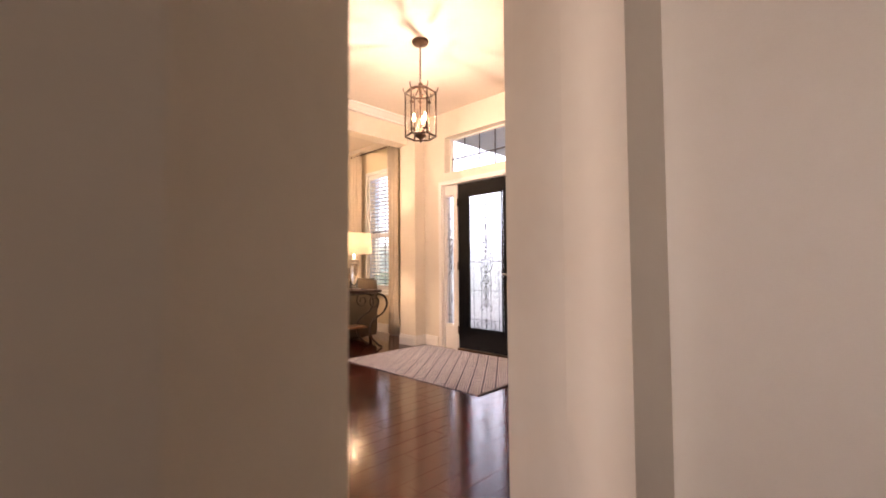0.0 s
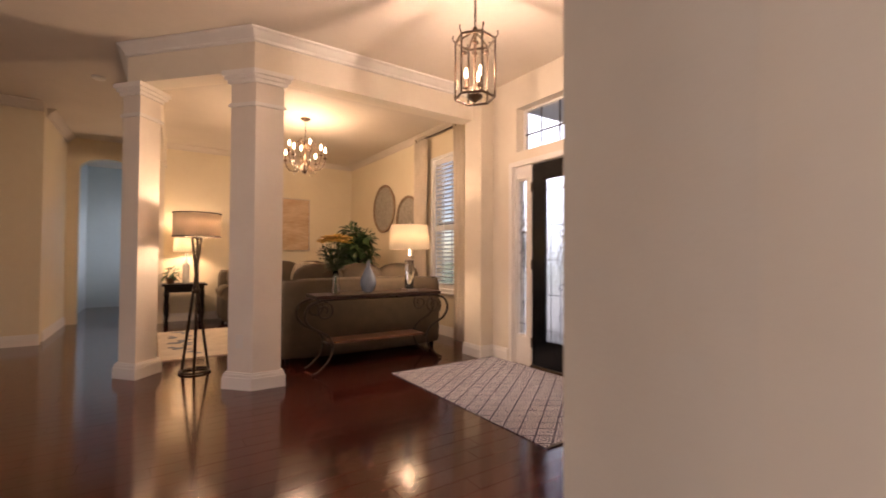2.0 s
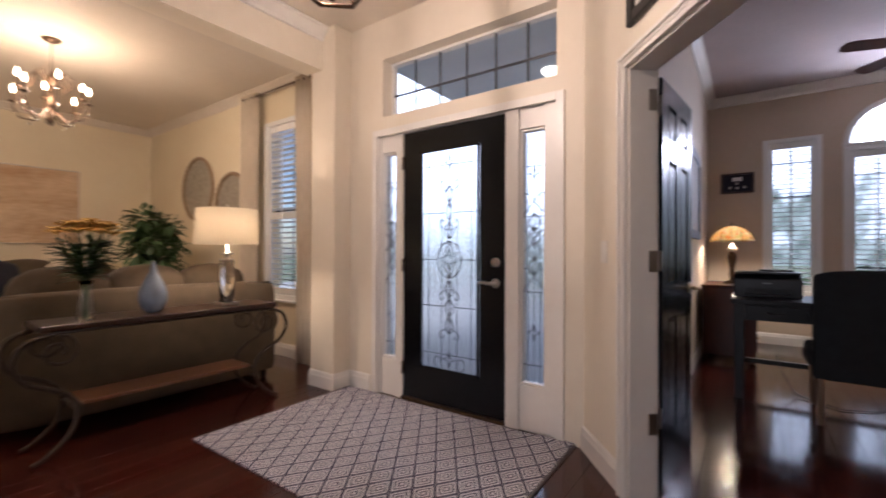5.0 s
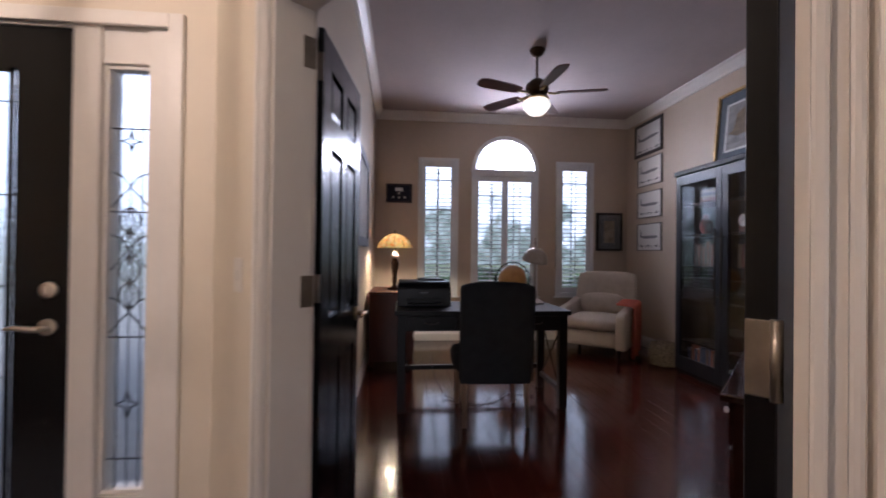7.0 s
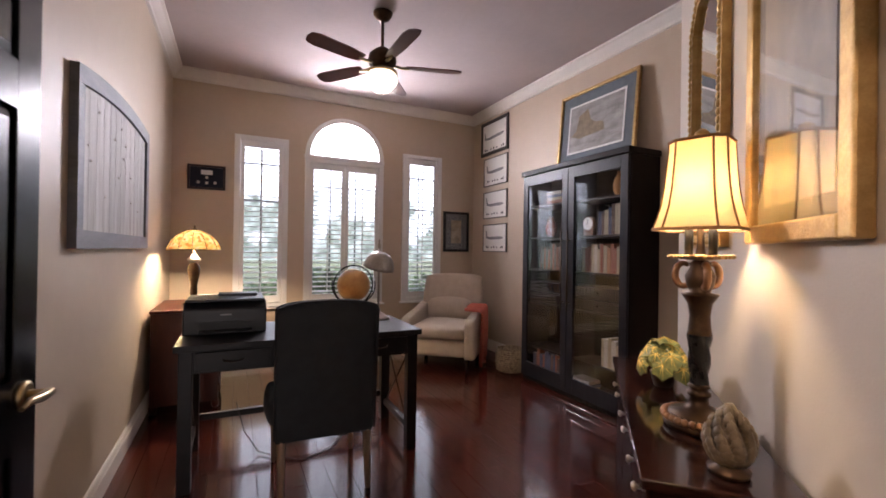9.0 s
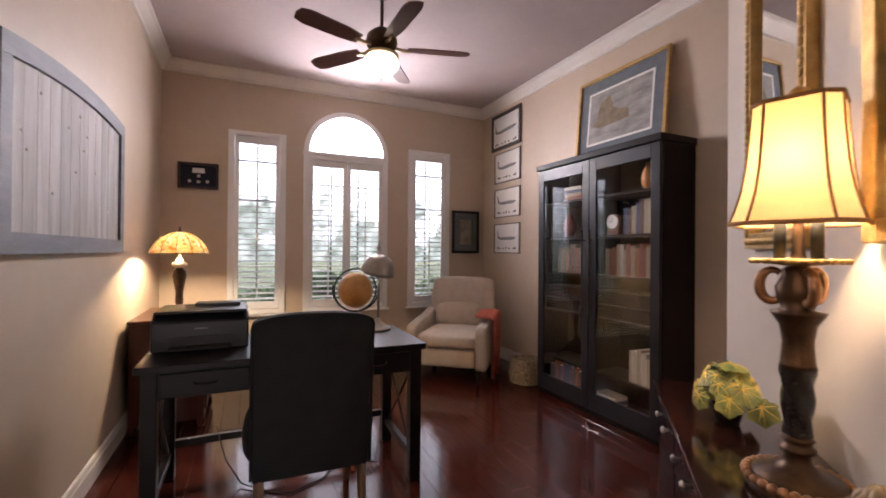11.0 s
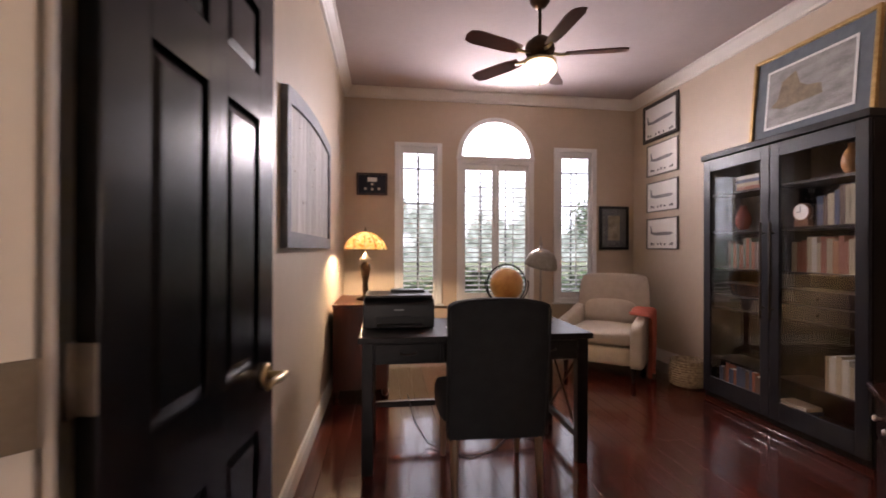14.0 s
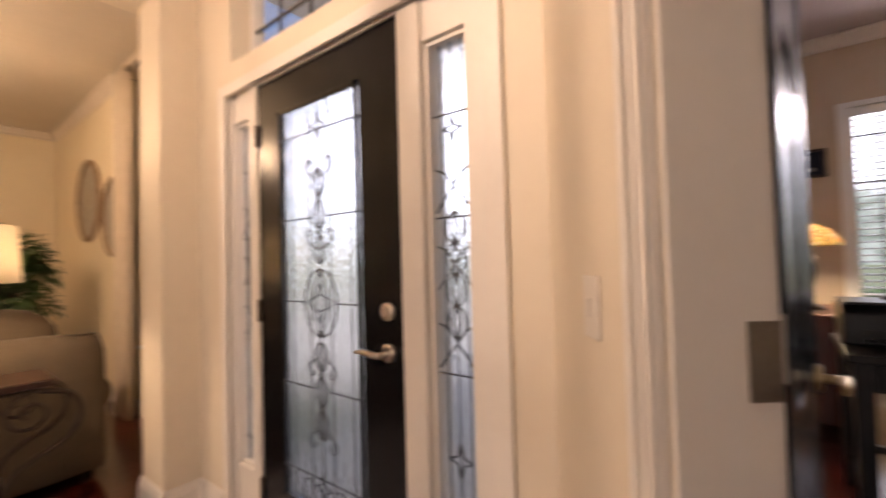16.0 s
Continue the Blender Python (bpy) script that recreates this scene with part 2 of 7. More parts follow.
def lathe(bm, profile, n=24, centre=(0, 0, 0), square=False):
    """A turned shape from (radius, height) pairs."""
    rings = []
    for r, z in profile:
        ring = []
        for k in range(n):
            a = 2 * math.pi * (k + 0.5) / n
            f = 1.0
            if square:
                f = 1 / max(abs(math.cos(a)), abs(math.sin(a)))
            ring.append(bm.verts.new((centre[0] + r * f * math.cos(a), centre[1] + r * f * math.sin(a), centre[2] + z)))
        rings.append(ring)
    for a, b in zip(rings, rings[1:]):
        for k in range(n):
            bm.faces.new((a[k], a[(k + 1) % n], b[(k + 1) % n], b[k]))
    shell = len(profile) > 4 and math.dist(profile[0], profile[-1]) < 0.012
    if shell:
        for k in range(n):
            bm.faces.new((rings[-1][k], rings[-1][(k + 1) % n], rings[0][(k + 1) % n], rings[0][k]))
    else:
        if profile[0][0] > 1e-4:
            bm.faces.new(rings[0][::-1])
        if profile[-1][0] > 1e-4:
            bm.faces.new(rings[-1])
    for f in bm.faces:
        f.smooth = True


def tube(bm, points, radius, n=8, cap=True):
    """A rod along points; radius may be a list."""
    pts = [Vector(p) for p in points]
    rad = radius if isinstance(radius, (list, tuple)) else [radius] * len(pts)
    rings, side = [], None
    for i, p in enumerate(pts):
        d = (pts[min(i + 1, len(pts) - 1)] - pts[max(i - 1, 0)]).normalized()
        if side is None:
            side = d.cross(Vector((0, 0, 1)) if abs(d.z) < 0.9 else Vector((1, 0, 0))).normalized()
        side = (side - d * side.dot(d)).normalized()
        up = d.cross(side)
        rings.append([bm.verts.new(p + rad[i] * (math.cos(2 * math.pi * k / n) * side + math.sin(2 * math.pi * k / n) * up)) for k in range(n)])
    for a, b in zip(rings, rings[1:]):
        for k in range(n):
            f = bm.faces.new((a[k], a[(k + 1) % n], b[(k + 1) % n], b[k]))
            f.smooth = True
    if cap:
        bm.faces.new(rings[0][::-1])
        bm.faces.new(rings[-1])


def prism(bm, outline, z0, z1):
    """An upright block over an outline in plan."""
    a = [bm.verts.new((x, y, z0)) for x, y in outline]
    b = [bm.verts.new((x, y, z1)) for x, y in outline]
    bm.faces.new(a[::-1]), bm.faces.new(b)
    for k in range(len(a)):
        j = (k + 1) % len(a)
        bm.faces.new((a[k], a[j], b[j], b[k]))
    bmesh.ops.recalc_face_normals(bm, faces=bm.faces[:])


def slab(bm, outline, axis, lo, hi):
    """A flat plate: outline (u, z) pairs in the plane across axis ('x': u is y; 'y': u is x), from lo to hi on that axis."""
    put = (lambda u, z, d: (d, u, z)) if axis == "x" else (lambda u, z, d: (u, d, z))
    a = [bm.verts.new(put(u, z, lo)) for u, z in outline]
    b = [bm.verts.new(put(u, z, hi)) for u, z in outline]
    bm.faces.new(a[::-1]), bm.faces.new(b)
    for k in range(len(a)):
        j = (k + 1) % len(a)
        bm.faces.new((a[k], a[j], b[j], b[k]))
    bmesh.ops.recalc_face_normals(bm, faces=bm.faces[:])


def ball(bm, centre, r, scale=(1, 1, 1), seg=16):
    m = Matrix.LocRotScale(centre, None, [r * s for s in scale])
    made = bmesh.ops.create_uvsphere(bm, u_segments=seg, v_segments=max(6, seg // 2), radius=1, matrix=m)["verts"]
    for v in made:
        for f in v.link_faces:
            f.smooth = True


def cushion(bm, lo, hi, puff=0.03, cuts=5):
    """A soft block with bulging faces and rounded edges."""
    c = Vector([(a + b) / 2 for a, b in zip(lo, hi)])
    h = Vector([abs(b - a) / 2 for a, b in zip(lo, hi)])
    before = set(bm.verts)
    made = bmesh.ops.create_cube(bm, size=2)["verts"]
    edges = list({e for v in made for e in v.link_edges})
    bmesh.ops.subdivide_edges(bm, edges=edges, cuts=cuts, use_grid_fill=True)
    vs = [v for v in bm.verts if v not in before]
    r = min(h) * 0.55
    for v in vs:
        q = v.co.copy()
        bulge = Vector([puff * (1 - q[(k + 1) % 3] ** 2) * (1 - q[(k + 2) % 3] ** 2) * q[k] for k in range(3)])
        p = Vector([q[k] * h[k] for k in range(3)])
        inner = Vector([max(-h[k] + r, min(h[k] - r, p[k])) for k in range(3)])
        d = p - inner
        if d.length > 1e-6:
            p = inner + d.normalized() * min(d.length, r)
        v.co = c + p + bulge
        for f in v.link_faces:
            f.smooth = True


def mesh_of(name, bm, material):
    me = bpy.data.meshes.new(name)
    bm.to_mesh(me)
    bm.free()
    me.materials.append(material)
    return me


def part(name, bm, material, parent=None, label="", kind=""):
    ob = new(name, mesh_of(name, bm, material))
    ob.parent = parent
    return tagged(ob, label, kind=kind)


def thing(name, place, label, category, group="", turn=0.0, kind=""):
    ob = new(name)
    ob.empty_display_size = 0.1
    ob.matrix_world = pose(*place, 0, 0, turn)
    return tagged(ob, label, category, group, kind)


def setting(name, bm, material, label, category):
    return tagged(part(name, bm, material), label, category, kind="structure")


def holed_wall(bm, axis, lo, hi, u0, u1, z0, z1, holes):
    """A wall across axis with rectangular holes (u0, u1, z0, z1), as butted blocks."""
    us = sorted({u0, u1, *[h[0] for h in holes], *[h[1] for h in holes]})
    for a, b in zip(us, us[1:]):
        mid, cuts = (a + b) / 2, [z0]
        for h in sorted(holes, key=lambda h: h[2]):
            if h[0] < mid < h[1]:
                cuts += [h[2], h[3]]
        cuts.append(z1)
        for c, d in zip(cuts[::2], cuts[1::2]):
            if d - c > 1e-4:
                box(bm, (lo, a, c) if axis == "x" else (a, lo, c), (hi, b, d) if axis == "x" else (b, hi, d))


def mould(bm, path, profile, closed=False):
    """A moulding along a path in plan; profile: (inset to the path's left, height) pairs."""
    pts = [Vector((*p, 0)) for p in path]
    rings = []
    for i, p in enumerate(pts):
        before = (p - pts[i - 1]).normalized() if i or closed else None
        after = (pts[(i + 1) % len(pts)] - p).normalized() if i < len(pts) - 1 or closed else None
        nb = Vector((-before.y, before.x, 0)) if before else None
        na = Vector((-after.y, after.x, 0)) if after else None
        if nb and na:
            n = (nb + na)
            n = n / max(0.3, n.length_squared / 2)
        else:
            n = nb or na
        rings.append([bm.verts.new(p + n * d + Vector((0, 0, z))) for d, z in profile])
    pairs = list(zip(rings, rings[1:])) + ([(rings[-1], rings[0])] if closed else [])
    for a, b in pairs:
        for k in range(len(profile)):
            j = (k + 1) % len(profile)
            bm.faces.new((a[k], b[k], b[j], a[j]))
    if not closed:
        bm.faces.new(rings[0]), bm.faces.new(rings[-1][::-1])
    bmesh.ops.recalc_face_normals(bm, faces=bm.faces[:])


BASE = [(0.001, 0), (0.018, 0), (0.018, 0.095), (0.014, 0.105), (0.011, 0.125), (0.006, 0.135), (0.001, 0.138)]


def crown_profile(z, s=1.0):
    return [(0.001, z - 0.001), (0.095 * s, z - 0.001), (0.095 * s, z - 0.018 * s), (0.075 * s, z - 0.028 * s), (0.04 * s, z - 0.07 * s), (0.026 * s, z - 0.085 * s), (0.022 * s, z - 0.11 * s), (0.001, z - 0.115 * s)]


# ---- the shell ----
H, HS = 3.05, 3.215
# ground and distance
bm = bmesh.new()
box(bm, (-60, -70, -0.5), (120, 90, -0.16))
setting("ground", bm, mat("lawn", (0.09, 0.115, 0.06), (0.15, 0.18, 0.10), 2.0, 0.95, bump=0.5, bump_scale=60), "mown green lawn outside the house", "lawn")
bm = bmesh.new()
# beyond the porch the slab is added to brighten the front door glass
box(bm, (6.0, 3.28, -0.155), (24.0, 5.72, -0.02)), box(bm, (7.6, 5.72, -0.155), (24.0, 17.0, -0.05))
setting("porch_floor", bm, mat("concrete", (0.32, 0.31, 0.29), (0.42, 0.41, 0.39), 5, 0.8, bump=0.3), "pale concrete porch slab, with an added path and drive that brighten the door glass", "porch")
bm = bmesh.new()
box(bm, (6.0, 3.28, 2.82), (7.5, 5.3, 2.9))
setting("porch_ceiling", bm, mat("porch_grey", (0.50, 0.54, 0.60), (0.58, 0.62, 0.68), 4, 0.7), "grey painted porch ceiling", "ceiling")
bm = bmesh.new()
box(bm, (5.82, 3.25, -0.1), (10.3, 3.27, 3.4))
setting("porch_walls", bm, mat("stucco", (0.5, 0.48, 0.45), (0.58, 0.56, 0.52), 6, 0.85, bump=0.5, bump_scale=120), "pale stucco porch walls", "wall")
# glowing panel: sky light and haze are put into its emission colour
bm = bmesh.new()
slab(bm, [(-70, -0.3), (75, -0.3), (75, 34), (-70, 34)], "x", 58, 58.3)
BACK = bpy.data.materials.new("glowing_haze")
BACK.use_nodes = True
nt = BACK.node_tree
nt.nodes.remove(nt.nodes["Principled BSDF"])
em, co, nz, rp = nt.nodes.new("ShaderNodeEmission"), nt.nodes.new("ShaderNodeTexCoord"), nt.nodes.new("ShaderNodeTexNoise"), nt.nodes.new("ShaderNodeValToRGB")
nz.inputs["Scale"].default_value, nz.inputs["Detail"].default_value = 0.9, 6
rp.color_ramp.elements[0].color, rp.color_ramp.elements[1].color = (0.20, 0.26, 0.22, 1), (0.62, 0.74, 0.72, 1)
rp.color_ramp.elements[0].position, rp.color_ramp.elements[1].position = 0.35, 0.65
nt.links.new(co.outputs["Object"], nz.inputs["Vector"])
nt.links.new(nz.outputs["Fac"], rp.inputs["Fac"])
# a ragged far tree line; its paleness and the haze are painted glow
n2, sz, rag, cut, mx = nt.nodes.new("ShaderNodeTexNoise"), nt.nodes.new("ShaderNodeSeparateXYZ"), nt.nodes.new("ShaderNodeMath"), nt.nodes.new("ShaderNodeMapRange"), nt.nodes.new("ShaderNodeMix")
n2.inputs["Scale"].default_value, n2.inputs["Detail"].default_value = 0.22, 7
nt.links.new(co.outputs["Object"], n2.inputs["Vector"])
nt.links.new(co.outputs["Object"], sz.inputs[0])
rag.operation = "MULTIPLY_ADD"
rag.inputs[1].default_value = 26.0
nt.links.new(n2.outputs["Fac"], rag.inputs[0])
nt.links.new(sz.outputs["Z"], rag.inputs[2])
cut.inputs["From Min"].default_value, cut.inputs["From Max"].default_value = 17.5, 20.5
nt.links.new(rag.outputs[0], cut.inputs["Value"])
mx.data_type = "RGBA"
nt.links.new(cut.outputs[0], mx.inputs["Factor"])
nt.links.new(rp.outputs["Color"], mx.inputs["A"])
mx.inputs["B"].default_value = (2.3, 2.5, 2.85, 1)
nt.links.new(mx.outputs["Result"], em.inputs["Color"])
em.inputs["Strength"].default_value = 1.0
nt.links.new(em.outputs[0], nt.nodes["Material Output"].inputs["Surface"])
setting("backdrop", bm, BACK, "glowing panel painted as hazy sky and pale far trees beyond the garden", "sky")
# floor under the planks
bm = bmesh.new()
box(bm, (-2, -1.2, -0.15), (6.05, 14, -0.016)), box(bm, (6.05, -0.9, -0.15), (10.3, 3.22, -0.016)), box(bm, (6.05, 5.6, -0.15), (6.3, 10.6, -0.016))
floor = setting("floor", bm, mat("floor_joint", (0.02, 0.006, 0.004), (0.03, 0.01, 0.006), 5, 0.6), "glossy dark cherry plank floor", "floor")
# ceilings
bm = bmesh.new()
prism(bm, [(-2, -1.2), (3.2, -1.2), (3.2, 2.08), (4.40, 2.20), (5.80, 3.36), (6.2, 3.42), (6.2, 14), (-2, 14)], H, H + 0.15)
setting("ceiling_main", bm, CEIL, "warm white plaster ceiling", "ceiling")
bm = bmesh.new()
prism(bm, [(4.30, 2.16), (6.2, -0.75), (10.3, -0.75), (10.3, 3.2), (5.6, 3.2)], HS, HS + 0.12)
setting("ceiling_study", bm, CEIL_S, "muted mauve study ceiling", "ceiling")
# front wall of the foyer
bm = bmesh.new()
holed_wall(bm, "x", 5.80, 5.98, 3.43, 5.75, 0, H, [(3.56, 5.15, 0, 2.11), (3.60, 5.06, 2.25, 2.72)])
setting("wall_front", bm, CREAM, "cream painted foyer wall round the front door", "wall")
bm = bmesh.new()
holed_wall(bm, "x", 6.08, 6.26, 5.75, 10.58, 0, H, [(6.48, 7.17, 0.62, 2.62)])
setting("wall_living_front", bm, IVORY, "ivory living room wall with a shuttered window", "wall")
bm = bmesh.new()
box(bm, (2.5, 10.4, 0), (6.08, 10.58, H))
setting("wall_living_back", bm, IVORY, "ivory living room back wall", "wall")
bm = bmesh.new()
box(bm, (5.62, 5.44, 0), (5.8, 5.74, H)), box(bm, (5.8, 5.75, 0), (6.08, 5.9, H))
setting("pilaster", bm, CREAM, "cream square pilaster beside the front door", "pilaster")
# wall with the arched hallway openings


def arch(u0, u1, spring, rise, top, n=14):
    c, r = (u0 + u1) / 2, (u1 - u0) / 2
    low = [(c - r * math.cos(math.pi * k / n), spring + rise * math.sin(math.pi * k / n)) for k in range(n + 1)]
    return low


def arch_fill(bm, axis, lo, hi, u0, u1, spring, rise, top, n=14):
    """The wall above an arched opening."""
    low = arch(u0, u1, spring, rise, top, n)
    for (a, za), (b, zb) in zip(low, low[1:]):
        slab(bm, [(a, za), (b, zb), (b, top), (a, top)], axis, lo, hi)


bm = bmesh.new()
holed_wall(bm, "y", 10.85, 11.03, 1.2, 2.7, 0, H, [(1.55, 2.33, 0, H)])
arch_fill(bm, "y", 10.85, 11.03, 1.55, 2.33, 2.55, 0.20, H)
setting("wall_arch", bm, IVORY, "ivory hallway wall with an arched opening", "wall")
bm = bmesh.new()
holed_wall(bm, "y", 9.04, 9.22, -1.6, 1.40, 0, H, [(-0.05, 1.0, 0, H)])
arch_fill(bm, "y", 9.04, 9.22, -0.05, 1.0, 2.5, 0.33, H)
setting("wall_arch_west", bm, CREAM, "cream wall with a shallow arched opening", "wall")
bm = bmesh.new()
box(bm, (1.22, 9.22, 0), (1.40, 10.85, H)), box(bm, (1.02, 8.98, 0), (1.42, 9.04, H))
setting("wall_hall", bm, IVORY, "ivory hallway wall", "wall")
bm = bmesh.new()
# the side opening is added, out of view, to let the corridor fill in
box(bm, (1.2, 11.03, 0), (1.38, 13.6, H)), holed_wall(bm, "x", 2.6, 2.78, 11.03, 13.6, 0, H, [(12.2, 13.2, 0.9, 2.2)])
box(bm, (1.2, 13.6, 0), (2.78, 13.75, H))
setting("wall_corridor", bm, BLUE_WALL, "blue grey corridor walls", "wall")
bm = bmesh.new()
box(bm, (-1.6, 9.22, 0), (-1.5, 9.75, H)), box(bm, (-1.6, 9.75, 0), (1.22, 9.85, H))
setting("wall_alcove", bm, CREAM, "cream wall at the back of the arched recess", "wall")
bm = bmesh.new()
# both openings are added, out of view, for the hall and west fill lamps
holed_wall(bm, "x", -1.75, -1.6, -0.9, 10.6, 0, H, [(0.78, 1.62, 0.5, 2.4), (2.6, 4.1, 0.5, 2.4)])
box(bm, (-1.6, -0.9, 0), (3.2, -0.75, H))
setting("wall_west", bm, CREAM, "cream hallway walls", "wall")
bm = bmesh.new()
prism(bm, [(2.267, 1.884), (1.95, 1.72), (-1.6, 1.72), (-1.6, 1.90)], 0, H)
setting("wall_hall_end", bm, CREAM, "cream wall end at the hallway mouth", "wall")
bm = bmesh.new()
prism(bm, [(3.075, 2.126), (3.01, 1.87), (2.888, 1.63), (3.0, 1.58), (3.0, -0.75), (3.15, -0.75), (3.22, 2.0), (4.42, 2.07), (4.368, 2.262)], 0, H)
setting("wall_foyer_side", bm, CREAM, "cream angled wall between hallway and foyer", "wall")
# angled wall with the study doorway, along u from its outer corner
CA, SA = math.cos(radians(39)), math.sin(radians(39))
DIAG = Matrix.Translation((5.80, 3.43, 0)) @ Matrix(((-CA, SA, 0, 0), (-SA, -CA, 0, 0), (0, 0, 1, 0), (0, 0, 0, 1)))
J0, J1, JZ, JD = 0.53, 1.755, 2.02, 0.13
bm = bmesh.new()
holed_wall(bm, "y", 0, JD, 0.0, 1.85, 0, HS, [(J0, J1, 0, JZ)])
ob = setting("wall_study_door", bm, CREAM, "cream angled wall with the study doorway", "wall")
ob.matrix_world = DIAG
bm = bmesh.new()
holed_wall(bm, "y", JD + 0.001, JD + 0.004, 0.33, 1.85, 0, HS, [(J0 - 0.06, J1 + 0.06, 0, JZ + 0.06)])
ob = setting("wall_study_door_inside", bm, TAN, "tan study side of the doorway wall", "wall")
ob.matrix_world = DIAG
# study walls
bm = bmesh.new()
prism(bm, [(5.59, 3.09), (10.1, 3.09), (10.1, 3.24), (5.80, 3.24), (5.74, 3.24)], 0, HS)
setting("wall_study_left", bm, TAN, "tan study wall", "wall")
WL, WC, WR = (1.93, 2.48), (0.765, 1.72), (-0.07, 0.475)
SILL, WTOP, SPRING = 0.63, 2.585, 2.46
bm = bmesh.new()
holed_wall(bm, "x", 10.1, 10.28, -0.78, 3.24, 0, HS, [(*WL, SILL, WTOP), (*WC, SILL, HS), (*WR, SILL, WTOP)])
arch_fill(bm, "x", 10.1, 10.28, *WC, SPRING, (WC[1] - WC[0]) / 2, HS, 24)
setting("wall_study_back", bm, TAN, "tan study wall with three shuttered windows", "wall")
bm = bmesh.new()
box(bm, (6.31, -0.78, 0), (10.1, -0.6, HS))
setting("wall_study_right", bm, TAN, "tan study wall behind the bookcase", "wall")
bm = bmesh.new()
prism(bm, [(4.40, 2.128), (6.463, 0.065), (6.463, -0.6), (6.34, -0.6), (6.34, 0.02), (4.33, 2.03)], 0, HS)
setting("wall_study_angled", bm, LIT_TAN, "angled study wall behind the console, its tan painted paler as lit", "wall")

# ---- mouldings ----
bm = bmesh.new()
mould(bm, [(5.8, 5.19), (5.8, 5.44), (5.62, 5.44), (5.62, 5.74), (6.08, 5.74 + 0.16), (6.08, 10.4), (2.72, 10.4)], BASE)
setting("baseboard_living", bm, TRIM, "white moulded baseboard", "baseboard")
bm = bmesh.new()
c = DIAG @ Vector((J0 - 0.07, 0, 0))
mould(bm, [(c.x, c.y), (5.8, 3.43)], BASE)
setting("baseboard_door", bm, TRIM, "white moulded baseboard", "baseboard")
bm = bmesh.new()
mould(bm, [(10.1, -0.6), (10.1, 3.09), (5.62, 3.09)], BASE)
mould(bm, [(6.463, 0.065), (6.463, -0.6), (10.1, -0.6)], BASE)
setting("baseboard_study", bm, TRIM, "white moulded baseboard in the study", "baseboard")
bm = bmesh.new()
mould(bm, [(1.40, 10.85), (1.40, 9.22)], BASE)
mould(bm, [(1.42, 8.98), (1.02, 8.98)], BASE)
mould(bm, [(-0.05, 9.04), (-1.6, 9.04)], BASE)
mould(bm, [(3.075, 2.126), (4.32, 2.255)], BASE)
setting("baseboard_hall", bm, TRIM, "white moulded hallway baseboard", "baseboard")
bm = bmesh.new()
mould(bm, [(4.475, 2.053), (6.463, 0.065), (6.463, -0.6), (10.1, -0.6), (10.1, 3.09), (5.60, 3.09)], crown_profile(HS), closed=True)
setting("crown_study", bm, TRIM, "white crown moulding round the study", "crown moulding")
bm = bmesh.new()
mould(bm, [(6.08, 5.9), (6.08, 10.4), (2.72, 10.4)], crown_profile(H, 0.8))
setting("crown_living", bm, CEIL, "cream crown moulding in the living room", "crown moulding")
bm = bmesh.new()
mould(bm, [(1.40, 10.85), (1.40, 9.22)], crown_profile(H))
mould(bm, [(1.42, 8.98), (1.02, 8.98)], crown_profile(H))
setting("crown_hall", bm, CEIL, "cream crown moulding in the hallway", "crown moulding")

# ---- columns and beam between foyer and living room ----
C1 = [(2.47, 6.47), (2.66, 6.69), (2.47, 6.89), (2.31, 6.66)]
C2 = [(3.10, 5.775), (3.285, 5.575), (3.545, 5.575), (3.545, 5.83), (3.40, 5.83), (3.26, 5.97)]


def grown(outline, d):
    """The outline pushed out by d."""
    n = len(outline)
    out = []
    for i in range(n):
        p, q, r = Vector(outline[i - 1]), Vector(outline[i]), Vector(outline[(i + 1) % n])
        a, b = (q - p).normalized(), (r - q).normalized()
        m = Vector((a.y + b.y, -a.x - b.x))
        out.append(tuple(q + m * (d / max(0.35, m.length_squared / 2))))
    return out


def column(name, outline):
    bm = bmesh.new()
    prism(bm, grown(outline, -0.022), 0, 2.70)
    ob = setting(name, bm, mat("column_paint", (0.74, 0.66, 0.57), (0.79, 0.72, 0.63), 2.5, 0.5), "cream square column with plain moulded base and capital", "column")
    for nm, steps in (("base_moulding", ((0, 0.10, 0.012), (0.10, 0.125, 0.004), (0.125, 0.14, -0.006))), ("neck_moulding", ((2.40, 2.42, -0.004), (2.42, 2.435, -0.012))), ("capital", ((2.60, 2.63, 0.0), (2.63, 2.66, 0.02), (2.66, 2.70, 0.04)))):
        bm = bmesh.new()
        for z0, z1, d in steps:
            prism(bm, grown(outline, d), z0, z1)
        part(nm, bm, TRIM, ob)
    return ob


column("column_1", C1)
column("column_2", C2)
bm = bmesh.new()
prism(bm, [(2.37, 6.58), (3.28, 5.60), (5.62, 5.60), (5.62, 5.80), (3.36, 5.80), (2.60, 6.62), (2.74, 10.4), (2.52, 10.4)], 2.702, H)
setting("beam", bm, CREAM, "cream dropped beam above the columns", "beam")
bm = bmesh.new()
mould(bm, [(5.62, 5.60), (3.28, 5.60), (2.37, 6.58), (2.52, 10.4)], [(d, z) for d, z in crown_profile(H, 0.9)])
setting("crown_beam", bm, TRIM, "white crown moulding along the beam", "crown moulding")
bm = bmesh.new()
box(bm, (2.5, 10.22, 0), (2.72, 10.4, 2.70)), box(bm, (2.47, 10.19, 2.62), (2.75, 10.4, 2.70))
setting("pilaster_back", bm, CREAM, "cream pilaster at the living room back wall", "pilaster")

